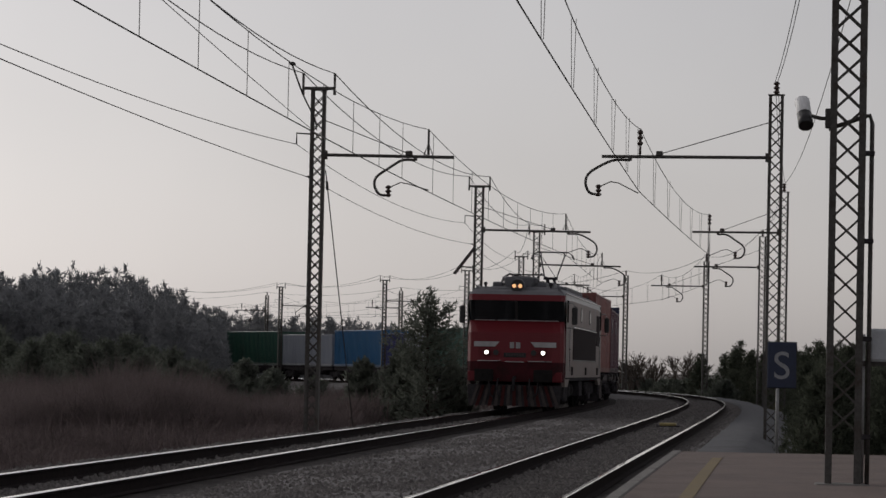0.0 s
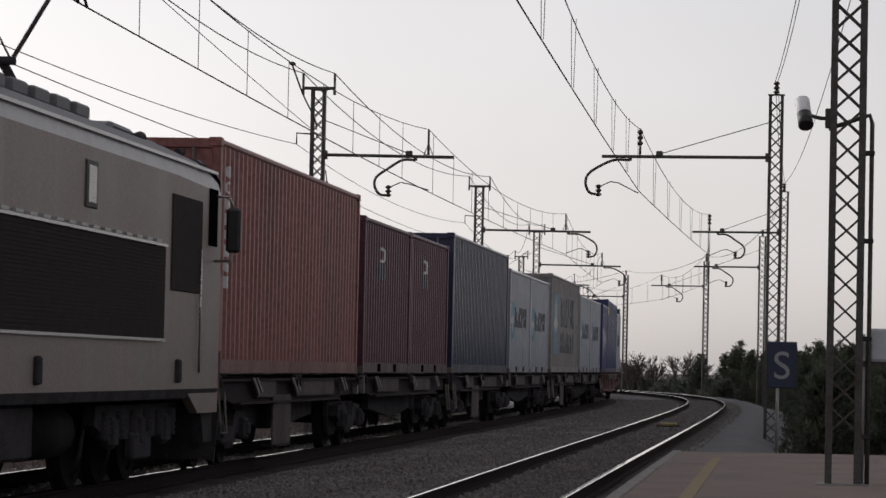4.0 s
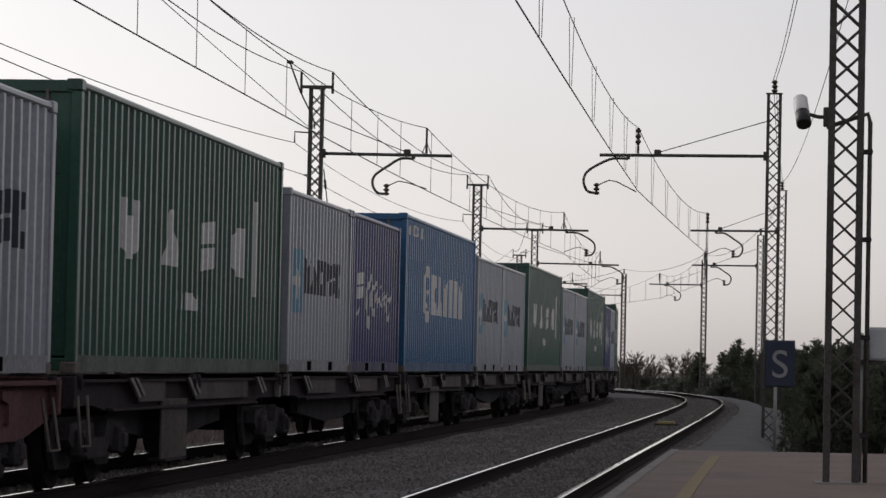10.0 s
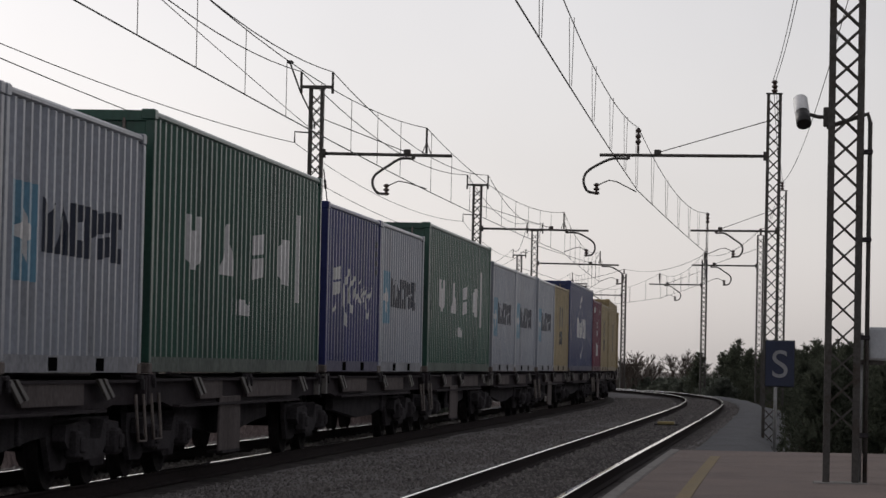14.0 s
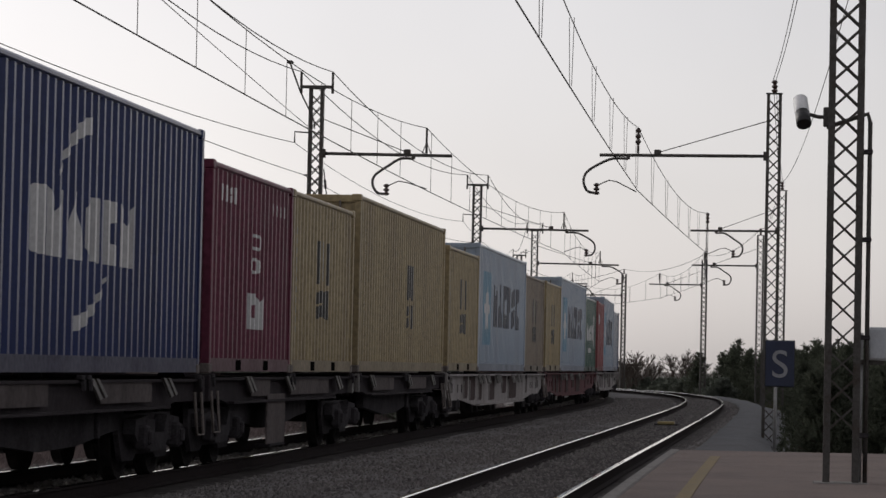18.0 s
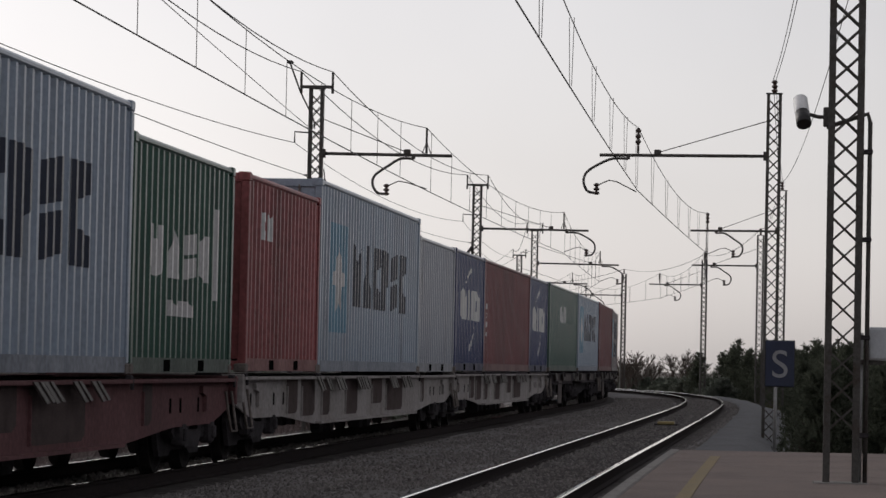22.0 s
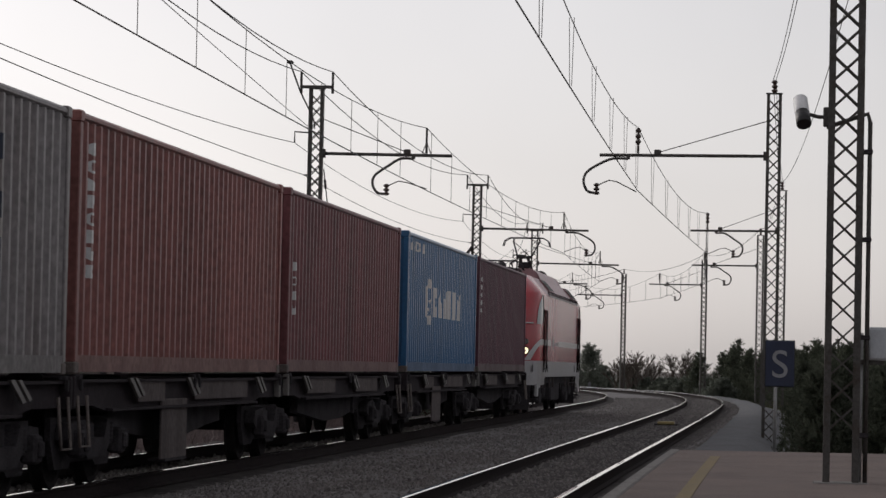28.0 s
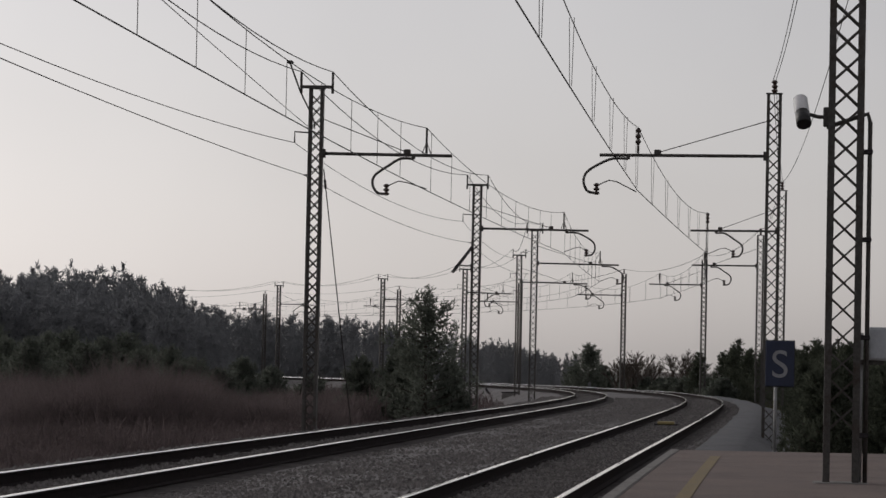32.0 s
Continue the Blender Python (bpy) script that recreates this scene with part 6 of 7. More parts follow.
def loco_front_runner():
    L = thing("electric_locomotive", "red and cream electric locomotive with lit headlamps and broken-nose cab", "locomotive", "locomotives of the train")
    h = 9.65
    # near half profile: roof centre, roof shoulder, gutter, window top, window foot, waist, skirt
    def side_profile(w, top):
        return [(0, top), (w * 0.55, top - 0.02), (w * 0.86, top - 0.1), (w * 0.97, top - 0.24), (w, top - 0.42), (w, 1.02), (w - 0.02, 0.92)]
    xs = [-h + 0.55, -h + 1.1, -h + 3.2, 0, h - 3.2, h - 1.1, h - 0.55]
    tops = [3.66, 3.74, 3.78, 3.78, 3.78, 3.74, 3.66]
    rings = []
    for x, t in zip(xs, tops):
        p = side_profile(1.47, t)
        near = [(x, -y, z) for y, z in p]
        farr = [(x, y, z) for y, z in p[1:]]
        rings.append(farr[::-1] + near)
    n = len(side_profile(1, 1))
    m = n - 1                                   # index of the roof's middle
    part("roof", strip(rings, m - 3, m + 3), LM["roof"], L, "dull grey roof")
    part("side_wall", strip(rings, m + 4, m + 5), LM["beige"], L)
    part("side_wall", strip(rings, m - 5, m - 4), LM["beige"], L)
    part("roof_stripe", strip(rings, m + 3, m + 4), LM["pale"], L, "pale band under the roof edge")
    part("roof_stripe", strip(rings, m - 4, m - 3), LM["pale"], L)
    part("sole_bar", strip(rings, m + 5, m + 6), LM["dark"], L)
    part("sole_bar", strip(rings, m - 6, m - 5), LM["dark"], L)
    part("underframe", Geo().box((0, 0, 0.98), (2 * h - 1.2, 2.6, 0.16)), LM["dark"], L)
    for e in (-1, 1):
        # the cab's front in stacked panels: (z, reach from the body's end)
        def face(z0, r0, z1, r1, w0=1.45, w1=1.45, chamf=0.34):
            pts = []
            for z, r, w in ((z0, r0, w0), (z1, r1, w1)):
                pts.append([(e * (h - 0.55 + a), y, z) for a, y in ((0, -w), (r * 0.62, -w + 0.02), (r * 0.86, -w + chamf * 0.36), (r, -w + chamf), (r + 0.03, 0), (r, w - chamf), (r * 0.86, w - chamf * 0.36), (r * 0.62, w - 0.02), (0, w))])
            return Geo().loft(pts, smooth=False)
        part("cab_brow", face(3.28, 0.47, 3.46, 0.38), LM["red"], L, "red brow over the windscreen")
        part("cab_roof_front", face(3.46, 0.38, 3.57, 0.2, 1.45, 1.36), LM["roof"], L)
        part("cab_roof_slope", face(3.57, 0.2, 3.7, -0.25, 1.36, 1.2), LM["roof"], L)
        part("windscreen", face(2.68, 0.16, 3.28, 0.45, 1.44, 1.44, 0.2), LM["glass"], L, "dark reverse-sloped windscreen")
        part("windscreen_pillar", Geo().box((e * (h - 0.225), 0, 2.98), (0.05, 0.08, 0.62), 0, Matrix.Rotation(e * radians(26), 3, "Y")), LM["grille"], L)
        part("nose_top", face(2.33, 0.54, 2.68, 0.16, 1.45, 1.42), LM["red"], L)
        part("nose", face(1.46, 0.61, 2.33, 0.54), LM["red"], L, "bright red nose panel")
        part("nose_low", face(0.88, 0.5, 1.46, 0.61), LM["red_low"], L, "darker red lower front")
        part("handrail", Geo().tube([(e * (h + 0.12), -1.1, 1.48), (e * (h + 0.16), -0.4, 1.48)], 0.014, 5).tube([(e * (h + 0.12), 1.1, 1.48), (e * (h + 0.16), 0.4, 1.48)], 0.014, 5)
             .tube([(e * (h + 0.16), -0.28, 1.46), (e * (h + 0.16), 0.28, 1.46)], 0.014, 5), LM["chrome"], L)
        part("sill_rail", Geo().tube([(e * (h - 0.3), -1.25, 2.69), (e * (h - 0.3), 1.25, 2.69)], 0.014, 5), LM["chrome"], L)
        for sy in (-1, 1):
            stripe = Geo().add([(e * (h + 0.045), sy * 0.46, 2.05), (e * (h + 0.045), sy * 1.22, 2.05), (e * (h + 0.062), sy * 1.22, 1.9), (e * (h + 0.062), sy * 0.6, 1.9)],
                               [(0, 1, 2, 3) if e * sy < 0 else (3, 2, 1, 0)])
            part("front_stripe", stripe, LM["pale"], L, "pale stripe across the nose")
            rim = Geo().tube([(e * (h + 0.03), sy * 0.84, 1.73), (e * (h + 0.13), sy * 0.84, 1.73)], 0.115, 14)
            hl = part("headlamp", rim, LM["red_low"], L)
            part("lens", Geo().tube([(e * (h + 0.131), sy * 0.84, 1.73), (e * (h + 0.142), sy * 0.84, 1.73)], [0.062, 0.054], 14), LM["lamp"] if e < 0 else LM["glass"], hl, "glowing white lamp")
            tl = part("tail_lamp", Geo().tube([(e * (h + 0.03), sy * 0.56, 1.73), (e * (h + 0.11), sy * 0.56, 1.73)], 0.105, 12), LM["red"], L)
            part("lens", Geo().tube([(e * (h + 0.111), sy * 0.56, 1.73), (e * (h + 0.118), sy * 0.56, 1.73)], 0.085, 12), LM["grille"], tl)
            g = shared("loco_buffer", lambda: Geo().tube([(0, 0, 0), (0.3, 0, 0), (0.3, 0, 0), (0.52, 0, 0)], [0.17, 0.15, 0.1, 0.1], 10).box((0.55, 0, 0), (0.04, 0.56, 0.36), 0.015))
            part("buffer", g, M["wheel"], L, at=pose(e * (h - 0.1), sy * 0.875, 1.05) @ (Matrix.Identity(4) if e > 0 else pose(0, 0, 0, 0, 0, 180)))
            part("mirror", Geo().box((e * (h - 0.95), sy * 1.69, 2.86), (0.09, 0.17, 0.52), 0.03), M["black"], L)
            part("mirror_arm", Geo().tube([(e * (h - 0.95), sy * 1.46, 2.5), (e * (h - 0.95), sy * 1.66, 2.5), (e * (h - 0.95), sy * 1.69, 2.62)], 0.016, 5).tube([(e * (h - 0.95), sy * 1.44, 3.25), (e * (h - 0.95), sy * 1.64, 3.25), (e * (h - 0.95), sy * 1.69, 3.1)], 0.016, 5), LM["chrome"], L)
            part("cab_window", Geo().box((e * (h - 1.1), sy * 1.475, 3.0), (0.5, 0.02, 0.66), 0.006), M["flat_black"], L)
            part("door_rail", Geo().tube([(e * (h - 1.9), sy * 1.5, 1.2), (e * (h - 1.9), sy * 1.5, 2.6)], 0.014, 5), LM["chrome"], L)
            part("cab_apron", Geo().prism([(e * (h - 0.5), 0.74), (e * (h - 1.7), 0.74), (e * (h - 2.4), 1.0), (e * (h - 0.5), 1.0)], sy * 1.36, sy * 1.46, "y"), LM["beige"], L, "grimy cream apron under the cab")
            part("corner_step", Geo().prism([(e * (h - 0.6), 0.4), (e * (h - 1.1), 0.4), (e * (h - 1.3), 0.74), (e * (h - 0.6), 0.74)], sy * 1.3, sy * 1.42, "y"), LM["dark"], L)
        part("number_plate", Geo().box((e * (h + 0.075), 0, 1.66), (0.02, 0.66, 0.14), 0.004), LM["dark"], L, "dark number plate")
        for i in range(7):
            part("plate_mark", Geo().box((e * (h + 0.088), -0.24 + 0.08 * i, 1.66), (0.006, 0.05, 0.085)), LM["plough_pale"], L)
        part("emblem", Geo().box((e * (h + 0.06), -0.09, 1.95), (0.015, 0.13, 0.18), 0.004).box((e * (h + 0.06), 0.09, 1.95), (0.015, 0.13, 0.18), 0.004), LM["pale"], L, "small white emblem")
        part("buffer_beam", Geo().box((e * (h - 0.1), 0, 1.02), (0.14, 2.8, 0.3), 0.02), LM["red"], L)
        part("snow_plough", Geo().prism([(-1.35, 0.16), (1.35, 0.16), (1.4, 0.78), (-1.4, 0.78)], e * (h - 0.05), e * (h - 0.0), "x"), LM["dark"], L)
        for i in range(15):
            k = i - 7
            x0, x1 = k * 0.185, k * 0.165
            part("plough_blade", Geo().add([(e * (h + 0.02), x0 - 0.05, 0.14), (e * (h + 0.02), x0 + 0.05, 0.14), (e * (h + 0.09), x1 + 0.045 - 0.012 * k, 0.76), (e * (h + 0.09), x1 - 0.045 - 0.012 * k, 0.76),
                                            (e * (h - 0.02), x0 - 0.05, 0.14), (e * (h - 0.02), x0 + 0.05, 0.14), (e * (h - 0.0), x1 + 0.045 - 0.012 * k, 0.76), (e * (h - 0.0), x1 - 0.045 - 0.012 * k, 0.76)],
                                           [(0, 1, 2, 3), (1, 5, 6, 2), (4, 0, 3, 7), (3, 2, 6, 7), (4, 5, 1, 0)]), LM["plough"] if i % 2 else LM["plough_pale"], L)
        for y in (-1.15, -0.75, 0.8, 1.2):
            part("air_hose", Geo().tube(bent([(e * (h + 0.05), y * 0.6, 0.95), (e * (h + 0.2), y * 0.62, 0.8), (e * (h + 0.2), y * 0.58, 0.5), (e * (h + 0.1), y * 0.5, 0.4)]), 0.025, 6), LM["dark"], L)
        rows = [(h - 0.95, 0.34, 0.42, 3.66, 4.0), (h - 1.05, 0.38, 0.5, 3.66, 4.02), (h - 2.1, 0.4, 0.5, 3.66, 4.03), (h - 2.5, 0.5, 0.42, 3.66, 3.9)]
        skin = Geo().loft([[(e * x, -p, z0), (e * x, -q, z1 - 0.05), (e * x, -q + 0.05, z1), (e * x, q - 0.05, z1), (e * x, q, z1 - 0.05), (e * x, p, z0)] for x, p, q, z0, z1 in rows], smooth=False)
        for x, p, q, z0, z1 in (rows[0], rows[-1]):
            skin.add([(e * x, -p, z0), (e * x, -q, z1 - 0.05), (e * x, -q + 0.05, z1), (e * x, q - 0.05, z1), (e * x, q, z1 - 0.05), (e * x, p, z0)], [tuple(range(6))])
        hood = part("roof_hood", skin, LM["roof"], L, "flared grey air unit on the cab roof")
        part("hood_rib", Geo().box((e * (h - 1.55), 0, 4.035), (0.8, 0.5, 0.02), 0.006), LM["dark"], hood)
        for y in (-0.66, 0.66):
            part("hood_step", Geo().box((e * (h - 1.6), y, 3.76), (1.0, 0.3, 0.2), 0.03), LM["roof"], hood)
        for y in (-0.98, 0.98):
            part("roof_whistle", Geo().tube([(e * (h - 0.75), y, 3.64), (e * (h - 0.75), y, 3.76)], 0.03, 6).tube([(e * (h - 0.66), y, 3.78), (e * (h - 0.9), y, 3.78)], [0.06, 0.03], 8), LM["dark"], L)
        pod = part("lamp_pod", Geo().tube([(e * (h - 0.9), 0, 3.72), (e * (h - 0.5), 0, 3.72), (e * (h - 0.32), 0, 3.72)], [0.16, 0.23, 0.215], 18), LM["roof"], L, "round grey lamp housing")
        part("pod_face", Geo().tube([(e * (h - 0.319), 0, 3.72), (e * (h - 0.312), 0, 3.72)], 0.19, 18), LM["grille"], pod)
        for sy in (-1, 1):
            part("roof_lamp", Geo().tube([(e * (h - 0.311), sy * 0.09, 3.72), (e * (h - 0.3), sy * 0.09, 3.72)], 0.058, 14), LM["amber"] if e < 0 else LM["glass"], pod, "glowing amber roof lamp")
        part("pod_foot", Geo().prism([(e * (h - 0.45), 3.6), (e * (h - 0.5), 3.62), (e * (h - 1.5), 3.8), (e * (h - 1.5), 3.6)][::-e], -0.25, 0.25, "y"), LM["roof"], L)
        part("coupling_hook", Geo().tube([(e * (h), 0, 1.0), (e * (h + 0.35), 0, 0.95), (e * (h + 0.3), 0, 0.6)], 0.05, 6), LM["dark"], L)
    for sy in (-1, 1):
        y = sy * 1.472
        gr = part("louvre_panel", Geo().box((-0.1, y, 2.05), (11.8, 0.03, 0.98), 0.008), LM["louvre"], L, "large dark brown louvred grille")
        for i in range(24):
            part("louvre_slat", Geo().box((-0.1, y + sy * 0.016, 1.6 + i * 0.039), (11.6, 0.008, 0.014)), LM["louvre"], gr)
        for i in range(23):
            part("louvre_tab", Geo().box((-5.7 + i * 0.5, y + sy * 0.02, 2.595), (0.26, 0.05, 0.03)), LM["pale"], L)
        part("louvre_rail", Geo().box((-0.1, y + sy * 0.012, 2.56), (11.8, 0.05, 0.03)), LM["white"], L)
        part("louvre_rail", Geo().box((-0.1, y + sy * 0.012, 1.55), (11.8, 0.05, 0.03)), LM["white"], L)
        part("rear_grille", Geo().box((7.0, y, 2.62), (1.7, 0.03, 1.05), 0.008), LM["louvre"], L, "dark grille beside the rear cab")
        for x in (-5.1, -2.2, 2.2):
            wdw = part("side_window", Geo().box((x, y, 3.0), (0.5, 0.03, 0.46), 0.012), LM["grille"], L)
            part("pane", Geo().box((x, y + sy * 0.014, 3.0), (0.34, 0.014, 0.36), 0.004), LM["pane"], wdw)
        for x in (-6.5, 0.2, 6.6):
            part("jack_bracket", Geo().box((x, sy * 1.49, 1.22), (0.16, 0.06, 0.26), 0.02), LM["dark"], L)
        part("rain_gutter", Geo().box((0, sy * 1.45, 3.53), (2 * h - 1.6, 0.04, 0.035)), LM["white"], L)
        for x in (-2.2, 2.2):
            part("air_tank", Geo().tube([(x - 0.75, sy * 0.95, 0.62), (x - 0.7, sy * 0.95, 0.62), (x + 0.7, sy * 0.95, 0.62), (x + 0.75, sy * 0.95, 0.62)], [0.2, 0.27, 0.27, 0.2], 12), M["wheel"], L)
        part("battery_box", Geo().box((0, sy * 1.15, 0.66), (1.3, 0.4, 0.5), 0.03), LM["dark"], L)
    loco_bogie(L, -5.8, (-1.35, 0, 1.35))
    loco_bogie(L, 5.8, (-1.35, 0, 1.35))
    pantograph(L, -5.9, 3.82, False, 5.0)
    pantograph(L, 4.5, 3.8, True, CONTACT_Z - 0.06)
    for x, s in ((-2.5, 1.6), (0.4, 2.0), (2.8, 0.9)):
        part("roof_box", Geo().box((x, 0, 3.88), (s, 1.3, 0.26), 0.04), LM["roof"], L)
    for x in np.linspace(-3.4, 3.4, 9):
        part("roof_louvre", Geo().box((x, -0.95, 3.8), (0.6, 0.3, 0.14), 0.02), LM["roof"], L)
    part("roof_horn", Geo().tube([(h - 2.6, -0.8, 3.82), (h - 2.1, -0.8, 3.84)], [0.03, 0.08], 8), LM["dark"], L)
    MOVING.append((L, 81.0, 11.0))


loco_front_runner()


def loco_rear_pusher():
    L = thing("electric_locomotive", "smooth modern red electric locomotive with white stripe pushing the train", "locomotive", "locomotives of the train")
    h, D = 9.1, 1.15
    # heights of the skin, half widths and how far the nose is set back there
    prof = [(0.8, 1.46, 0.04), (1.02, 1.48, 0.02), (1.45, 1.49, 0.0), (1.8, 1.49, 0.0), (2.15, 1.49, 0.02), (2.45, 1.49, 0.1), (2.8, 1.49, 0.24), (3.1, 1.485, 0.38), (3.26, 1.475, 0.48),
            (3.34, 1.43, 0.55), (3.5, 1.29, 0.7), (3.65, 1.16, 0.9), (3.78, 1.03, 1.2), (3.86, 0.8, 1.6), (3.9, 0.45, 2.0), (3.91, 0.0, 2.4)]

    def half_width(z):
        return float(np.interp(z, [p[0] for p in prof], [p[1] for p in prof]))

    def set_back(z):
        return float(np.interp(z, [p[0] for p in prof], [p[2] for p in prof]))

    def skin(x, z):
        """Half width of the body at x metres from its middle."""
        d = (h - abs(x) - set_back(z)) / D
        return half_width(z) * (1.0 if d >= 1 else max(0.0, 1 - (1 - max(d, 0)) ** 2.667) ** 0.4)

    def patch(zs, front, back, e, sy, lift=0.008, n=5):
        """A plate that follows the side between two edges given per height."""
        rows = []
        for z, f, b in zip(zs, front, back):
            xs = [f + (b - f) * i / n for i in range(n + 1)]
            rows.append([(e * x, sy * (skin(x, z) + lift), z) for x in xs])
        return Geo().loft(rows, smooth=True)

    def cab_skin(lo, hi, e):
        rows = []
        for z, w, back in prof[lo:hi + 1]:
            ring = []
            for j in range(-14, 15):
                a = abs(j) / 14 * math.pi / 2
                y = w * math.sin(a) ** 0.8 * (1 if j > 0 else -1)
                ring.append((e * (h - back - D * (1 - math.cos(a) ** 0.75)), y, z))
            ring = [(e * (h - 2.75), -w, z)] + ring + [(e * (h - 2.75), w, z)]
            rows.append(ring)
        return Geo().loft(rows)

    xm = h - 2.75
    def side_band(z0, z1, sy, w0=None, w1=None):
        return Geo().loft([[(-xm, sy * half_width(z0), z0), (xm, sy * half_width(z0), z0)], [(-xm, sy * half_width(z1), z1), (xm, sy * half_width(z1), z1)]], smooth=False)

    for e in (-1, 1):
        part("cab", cab_skin(2, 15, e), LM["gloss"], L, "smooth rounded glossy red cab")
        part("cab_skirt", cab_skin(0, 2, e), LM["pale"], L, "pale grey lower cab skirt")
        part("windscreen", Geo().loft([[(e * (h - set_back(z) - D * (1 - max(0.0, 1 - (abs(y) / 1.49) ** 2.5) ** 0.3) + 0.012), y, z) for y in (-0.85, -0.45, 0, 0.45, 0.85)] for z in (2.5, 2.8, 3.1, 3.34)]), LM["glass"], L, "dark raked windscreen")
        part("front_rail", Geo().tube([(e * (h - 0.5), -1.32, 2.46), (e * (h - 0.22), -1.12, 2.46), (e * (h + 0.02), -0.7, 2.46), (e * (h + 0.02), 0.7, 2.46), (e * (h - 0.22), 1.12, 2.46), (e * (h - 0.5), 1.32, 2.46)], 0.02, 6), LM["white"], L)
        part("plough", Geo().prism([(-1.25, 0.14), (1.25, 0.14), (1.3, 0.8), (-1.3, 0.8)], e * (h - 0.3), e * (h - 0.24), "x"), LM["dark"], L)
        part("buffer_beam", Geo().box((e * (h - 0.2), 0, 0.98), (0.3, 2.2, 0.42), 0.03), LM["dark"], L)
        for sy in (-1, 1):
            lx = h - 0.2
            q = part("headlamp", Geo().tube([(e * (lx - 0.2), sy * 1.135, 1.72), (e * lx, sy * 1.135, 1.72)], 0.115, 16), LM["grille"], L)
            ring = Geo().tube([(e * (lx + 0.001), sy * 1.135, 1.72), (e * (lx + 0.012), sy * 1.135, 1.72)], [0.088, 0.08], 16)
            part("lens", ring, LM["lamp_yellow"] if e < 0 else LM["grille"], q, "glowing yellow-white headlamp")
            part("lens_bar", Geo().box((e * (lx + 0.016), sy * 1.135, 1.72), (0.01, 0.022, 0.11)).box((e * (lx + 0.016), sy * 1.135, 1.72), (0.01, 0.05, 0.05)), LM["grille"], q)
            u = part("upper_lamp", Geo().tube([(e * (lx - 0.2), sy * 1.135, 1.96), (e * (lx - 0.02), sy * 1.135, 1.96)], 0.085, 12), LM["grille"], L)
            part("lens", Geo().tube([(e * (lx - 0.019), sy * 1.135, 1.96), (e * (lx - 0.01), sy * 1.135, 1.96)], 0.06, 12), LM["chrome"], u)
            g = shared("loco_buffer2", lambda: Geo().tube([(0, 0, 0), (0.3, 0, 0), (0.3, 0, 0), (0.5, 0, 0)], [0.15, 0.15, 0.1, 0.1], 10).box((0.52, 0, 0), (0.04, 0.5, 0.34), 0.015))
            part("buffer", g, LM["dark"], L, at=pose(e * (h - 0.2), sy * 0.875, 1.04) @ (Matrix.Identity(4) if e > 0 else pose(0, 0, 0, 0, 0, 180)))
            zs = (2.44, 2.6, 2.8, 3.0, 3.15, 3.22)
            part("cab_window", patch(zs, (8.42, 8.36, 8.26, 8.08, 7.86, 7.7), (7.66,) * 6, e, sy, 0.014, 9), LM["sky_pane"], L, "slanted cab side window, sky reflection painted pale")
            part("window_pillar", patch((2.54, 2.8, 3.1, 3.24), (7.64, 7.64, 7.64, 7.64), (7.34,) * 4, e, sy, 0.014), M["flat_black"], L)
            dr = part("cab_door", patch((1.47, 2.0, 2.6, 3.1), (7.2,) * 4, (6.42,) * 4, e, sy, 0.006), LM["gloss"], L)
            for x in (7.24, 6.38):
                part("door_rail", Geo().box((e * x, sy * 1.503, 2.0), (0.022, 0.016, 1.72), 0.004).tube([(e * x, sy * 1.53, 1.2), (e * x, sy * 1.53, 2.84)], 0.016, 6), M["flat_black"], dr)
            # black discs stand in for the shade in the grip recesses
            for z in (1.72, 2.28):
                part("grip_recess", Geo().tube([(e * 7.08, sy * 1.49, z), (e * 7.08, sy * 1.508, z)], 0.1, 12), M["flat_black"], dr)
            part("corner_skirt", Geo().prism([(e * (h - 0.62), 0.5), (e * (h - 0.62), 0.82), (e * 7.0, 0.82), (e * 7.0, 1.0), (e * 6.75, 1.0), (e * 7.45, 0.72), (e * 7.9, 0.72), (e * 8.05, 0.5)], sy * 1.38, sy * 1.44, "y"), LM["pale"], L)
            part("step", Geo().box((e * 8.25, sy * 1.36, 0.42), (0.5, 0.16, 0.04)).tube([(e * 8.05, sy * 1.4, 0.42), (e * 8.05, sy * 1.4, 0.6)], 0.014, 5), LM["dark"], L)
            # dark plates painted for the shade inside the skirt holes
            for x in (8.62, 6.95, 5.45):
                part("skirt_hole", Geo().box((e * x, sy * (skin(x, 1.25) + 0.003), 1.25), (0.17, 0.012, 0.2), 0.005), LM["grille"], L)
            outer = [(8.86, 1.47), (8.81, 1.58), (8.74, 1.7), (8.66, 1.81), (8.56, 1.9), (8.46, 1.96), (8.35, 2.0), (8.22, 2.03), (8.1, 2.04), (7.85, 2.04), (7.6, 2.04), (6.35, 2.04)]
            inner = [(8.72, 1.47), (8.67, 1.56), (8.6, 1.66), (8.53, 1.74), (8.44, 1.8), (8.35, 1.84), (8.26, 1.87), (8.16, 1.88), (8.05, 1.88), (7.85, 1.88), (7.6, 1.88), (6.35, 1.88)]
            mid = [((p[0] + q[0]) / 2, (p[1] + q[1]) / 2) for p, q in zip(outer, inner)]
            bend = Geo().loft([[(e * x, sy * (skin(x, z) + 0.016), z) for x, z in row] for row in (outer, mid, inner)])
            part("cab_stripe", bend, LM["white"], L, "pale stripe that curves down at the cab")
        part("front_hose", Geo().tube([(e * (h - 0.1), 0.4, 0.9), (e * (h + 0.15), 0.42, 0.7), (e * (h + 0.1), 0.45, 0.45)], 0.025, 6), LM["dark"], L)
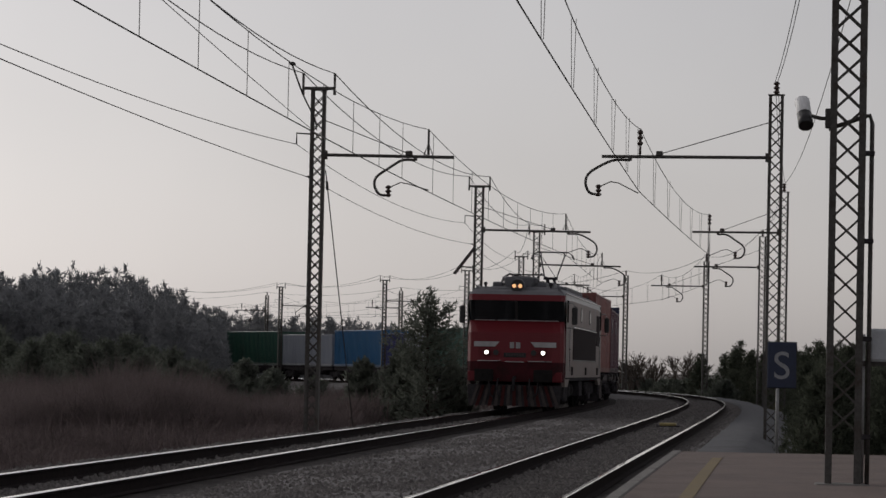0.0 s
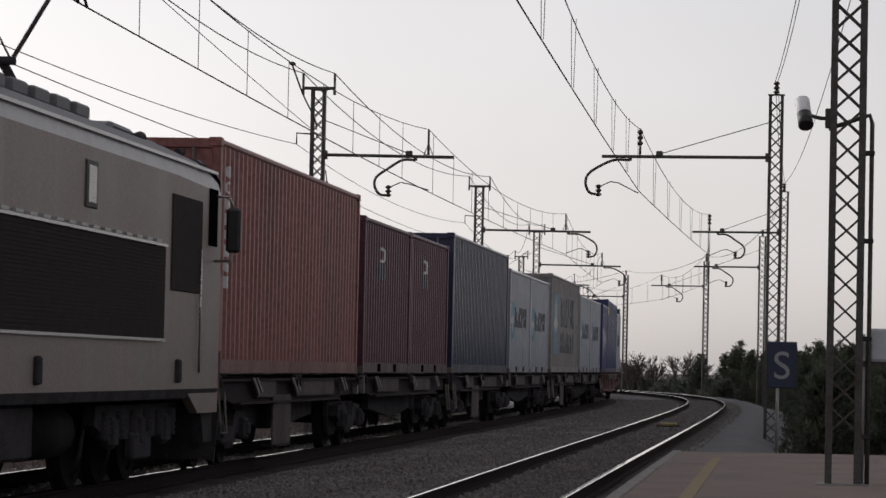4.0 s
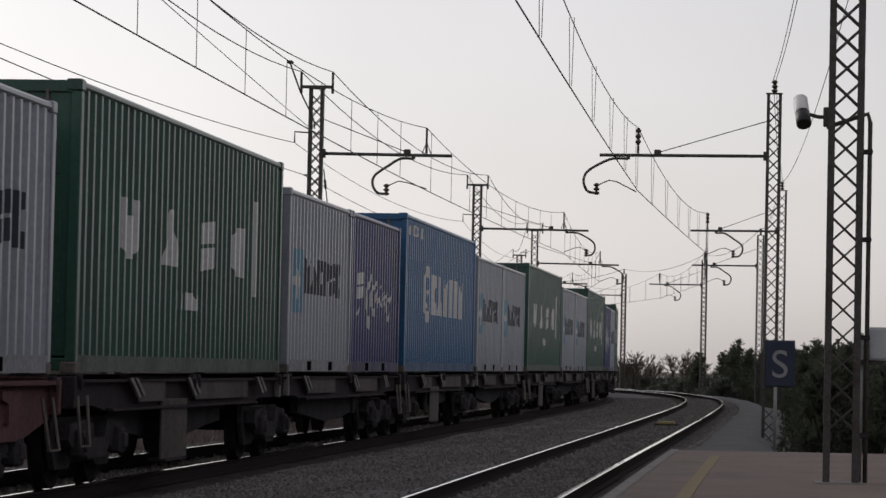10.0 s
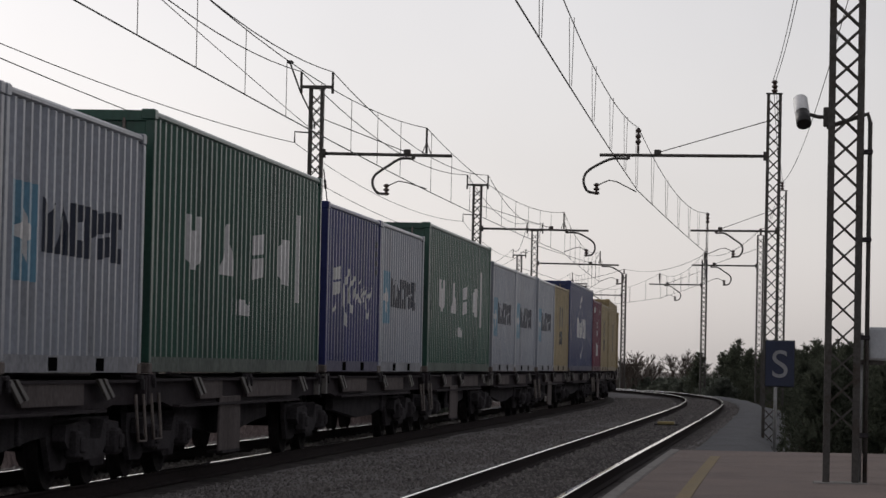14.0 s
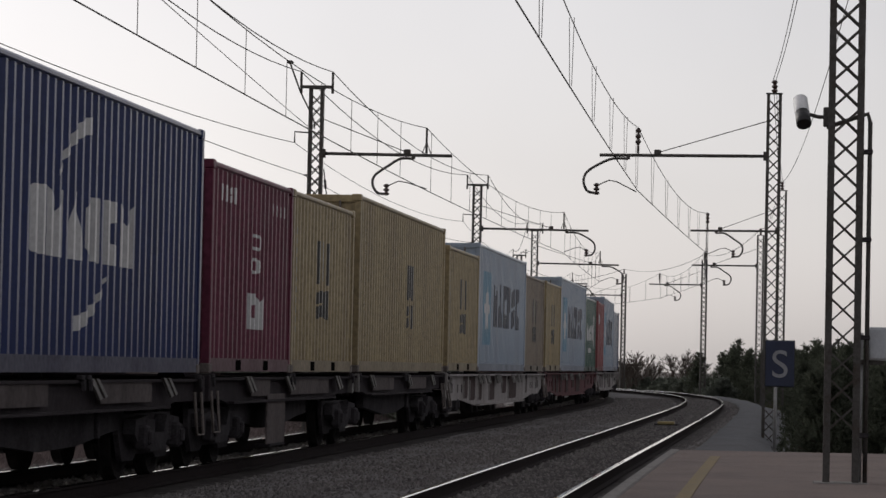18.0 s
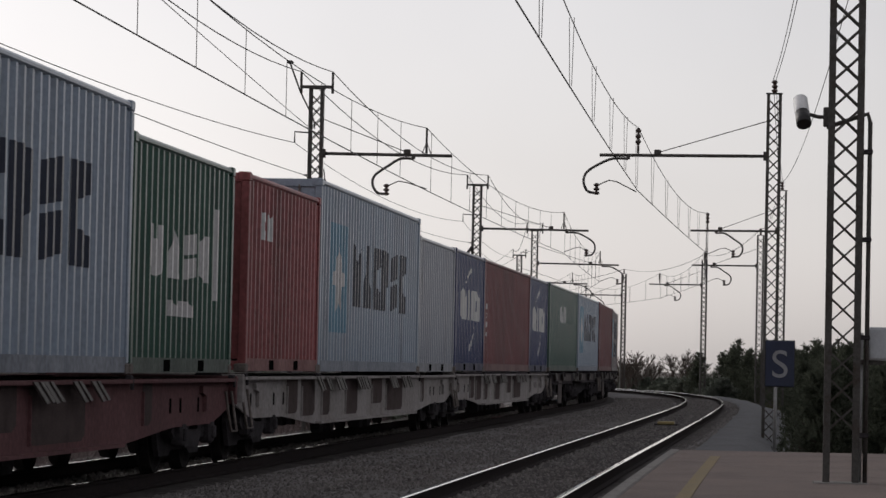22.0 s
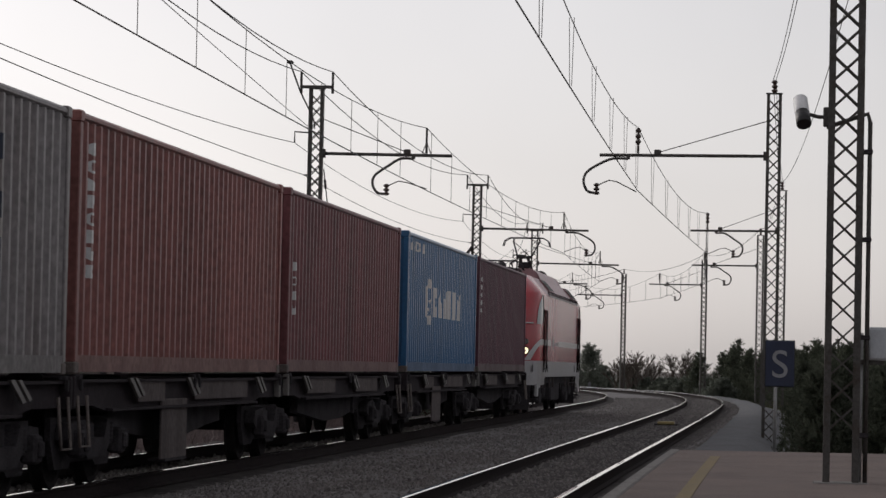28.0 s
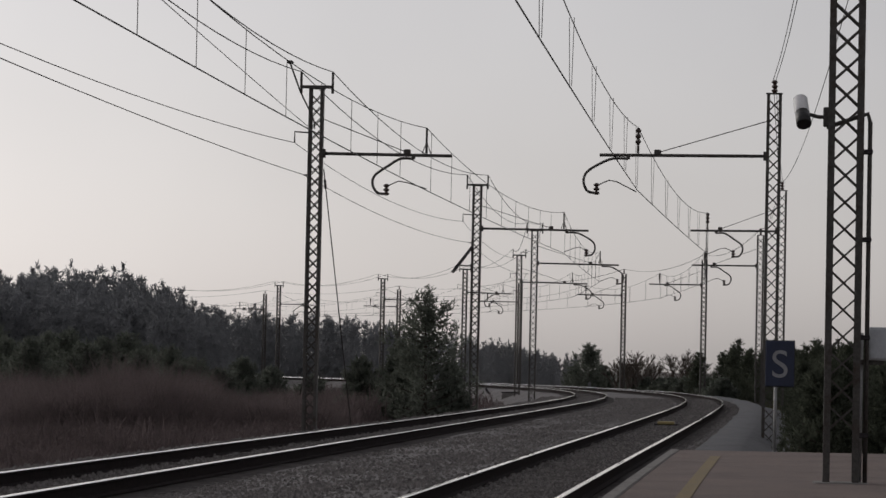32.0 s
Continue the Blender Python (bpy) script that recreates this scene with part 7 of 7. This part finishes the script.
    for sy in (-1, 1):
        part("side_wall", side_band(1.45, 3.26, sy), LM["rose"], L, "glossy red side wall, paled for reflected sky")
        part("skirt", side_band(1.02, 1.45, sy), LM["pale"], L, "pale grey streaked lower band")
        part("roof_slope", Geo().loft([[(x, sy * half_width(z), z) for x in (-xm, xm)] for z in (3.26, 3.34, 3.5, 3.65, 3.78)], smooth=False), LM["roof_red"], L, "dusty pale red sloped roof edge")
        part("gutter", Geo().box((0.7, sy * 1.478, 3.27), (2 * xm - 1.0, 0.03, 0.035)), LM["pale"], L)
        for i in range(24):
            part("gutter_clip", Geo().box((-5.4 + i * 0.52, sy * 1.462, 3.335), (0.035, 0.03, 0.11)), LM["grille"], L)
        for a, b in ((-6.35, -4.6), (-1.7, 6.35)):
            part("side_stripe", Geo().box(((a + b) / 2, sy * 1.493, 1.96), (b - a, 0.012, 0.16)), LM["white"], L, "broad pale stripe")
        part("emblem", Geo().box((-3.75, sy * 1.493, 2.0), (0.22, 0.012, 0.26), 0.003).box((-3.45, sy * 1.493, 1.93), (0.16, 0.012, 0.26), 0.003), LM["white"], L, "small pale emblem")
        for i in range(9):
            part("side_mark", Geo().box((-2.95 + i * 0.13, sy * 1.492, 1.94), (0.08, 0.01, 0.09)), LM["pale"], L)
        for x0 in (-4.3, 5.1):
            v = part("roof_vent", Geo().prism([(sy * 1.395, 3.40), (sy * 1.10, 3.74), (sy * 1.12, 3.76), (sy * 1.415, 3.42)][::sy], x0, x0 + 1.9, "x"), LM["roof_red"], L, "framed roof vent")
            for i in range(2):
                part("vent_mesh", Geo().prism([(sy * 1.38, 3.435), (sy * 1.13, 3.725), (sy * 1.15, 3.745), (sy * 1.40, 3.455)][::sy], x0 + 0.12 + i * 0.88, x0 + 0.9 + i * 0.88, "x"), LM["grille"], v)
        part("underframe_box", Geo().box((0, sy * 1.05, 0.62), (3.2, 0.5, 0.6), 0.04), LM["dark"], L)
        for x in (-6.6, -5.6, -3.9, -2.6, 2.4, 3.8, 5.6, 6.8):
            part("hanger", Geo().box((x, sy * 1.42, 0.86), (0.07, 0.05, 0.3), 0.01), LM["plough_pale"], L)
    part("roof", Geo().loft([[(-xm, y, z), (xm, y, z)] for y, z in ((-1.03, 3.78), (-0.8, 3.86), (-0.45, 3.9), (0, 3.91), (0.45, 3.9), (0.8, 3.86), (1.03, 3.78))]), LM["roof_red"], L, "dusty red-grey roof")
    part("underframe", Geo().box((0, 0, 0.93), (2 * h - 1.6, 2.6, 0.2)), LM["dark"], L)
    loco_bogie(L, -5.2, (-1.3, 1.3))
    loco_bogie(L, 5.2, (-1.3, 1.3))
    pantograph(L, -4.6, 3.9, False, 5.0)
    pantograph(L, 4.2, 4.1, True, CONTACT_Z - 0.06)
    # raised machinery deck, with switchgear before it
    part("roof_deck", Geo().loft([[(x0, y, z), (x0 + dx, y * 0.97, z), (5.9 - dx, y * 0.97, z), (5.9, y, z)] for y, z, x0, dx in ((-1.0, 3.80, -2.2, 0.4), (-0.86, 4.02, -2.1, 0.35), (-0.7, 4.12, -1.9, 0.3), (0, 4.15, -1.9, 0.3), (0.7, 4.12, -1.9, 0.3), (0.86, 4.02, -2.1, 0.35), (1.0, 3.80, -2.2, 0.4))], smooth=False), LM["roof_red"], L, "raised dusty machinery deck")
    for x0 in (-2.08, 5.5):
        part("deck_end", Geo().prism([(-0.98, 3.8), (0.98, 3.8), (0.84, 4.02), (0.68, 4.12), (-0.68, 4.12), (-0.84, 4.02)], x0, x0 + 0.38, "x"), LM["roof_red"], L)
    for x in (0.2, 2.4):
        part("deck_seam", Geo().box((x, 0, 4.15), (0.03, 1.3, 0.03)), LM["grille"], L)
    part("circuit_breaker", Geo().box((-2.6, 0.1, 4.0), (0.9, 0.7, 0.26), 0.04).tube([(-3.0, 0.1, 4.2), (-2.2, 0.1, 4.2)], 0.09, 10), LM["dark"], L, "dark roof switchgear")
    for x in (-3.7, -3.35, -3.0):
        part("roof_insulator", Geo().tube([(x, 0.2, 3.88 + 0.03 * k) for k in range(11)], [0.08 if k % 2 else 0.05 for k in range(11)], 8), LM["dark"], L)
    part("roof_conductor", Geo().tube([(-4.4, 0.2, 4.12), (-3.7, 0.2, 4.22), (-3.0, 0.2, 4.22), (-2.2, 0.2, 4.24), (-1.6, 0.2, 4.22)], 0.025, 6), LM["dark"], L)
    part("roof_box", Geo().box((6.35, 0.2, 3.96), (0.8, 1.2, 0.24), 0.04), LM["dark"], L)
    for a, b in ((-7.0, -5.8), (6.0, 7.4)):
        part("roof_rail", Geo().tube([(a, -0.5, 3.84), (a + 0.2, -0.5, 4.12), (b - 0.2, -0.5, 4.1), (b, -0.5, 3.84)], 0.014, 5), LM["dark"], L)
    MOVING.append((L, 587.5, 10.4))


loco_rear_pusher()

# ---- the train runs ----


def motions():
    for item in MOVING:
        ob, u, base = item[:3]
        z = item[3] if len(item) > 3 else 0.0
        pivot = item[4] if len(item) > 4 else u
        rows = []
        for k in range(33):
            m = ride(pivot, base, k)
            rows.append((k, m @ Matrix.Translation((u - pivot, 0, z))))
        walk(ob, rows)
    # the axles turn as the wheels roll; local x points up the line, the train runs down it
    for ws, r in WHEELSETS:
        base = ws.matrix_basis.copy()
        turn = math.degrees(SPEED / r)
        walk(ws, [(k / FPS, base @ pose(0, 0, 0, 0, -turn * k / FPS, 0)) for k in range(32 * FPS + 1)])


motions()
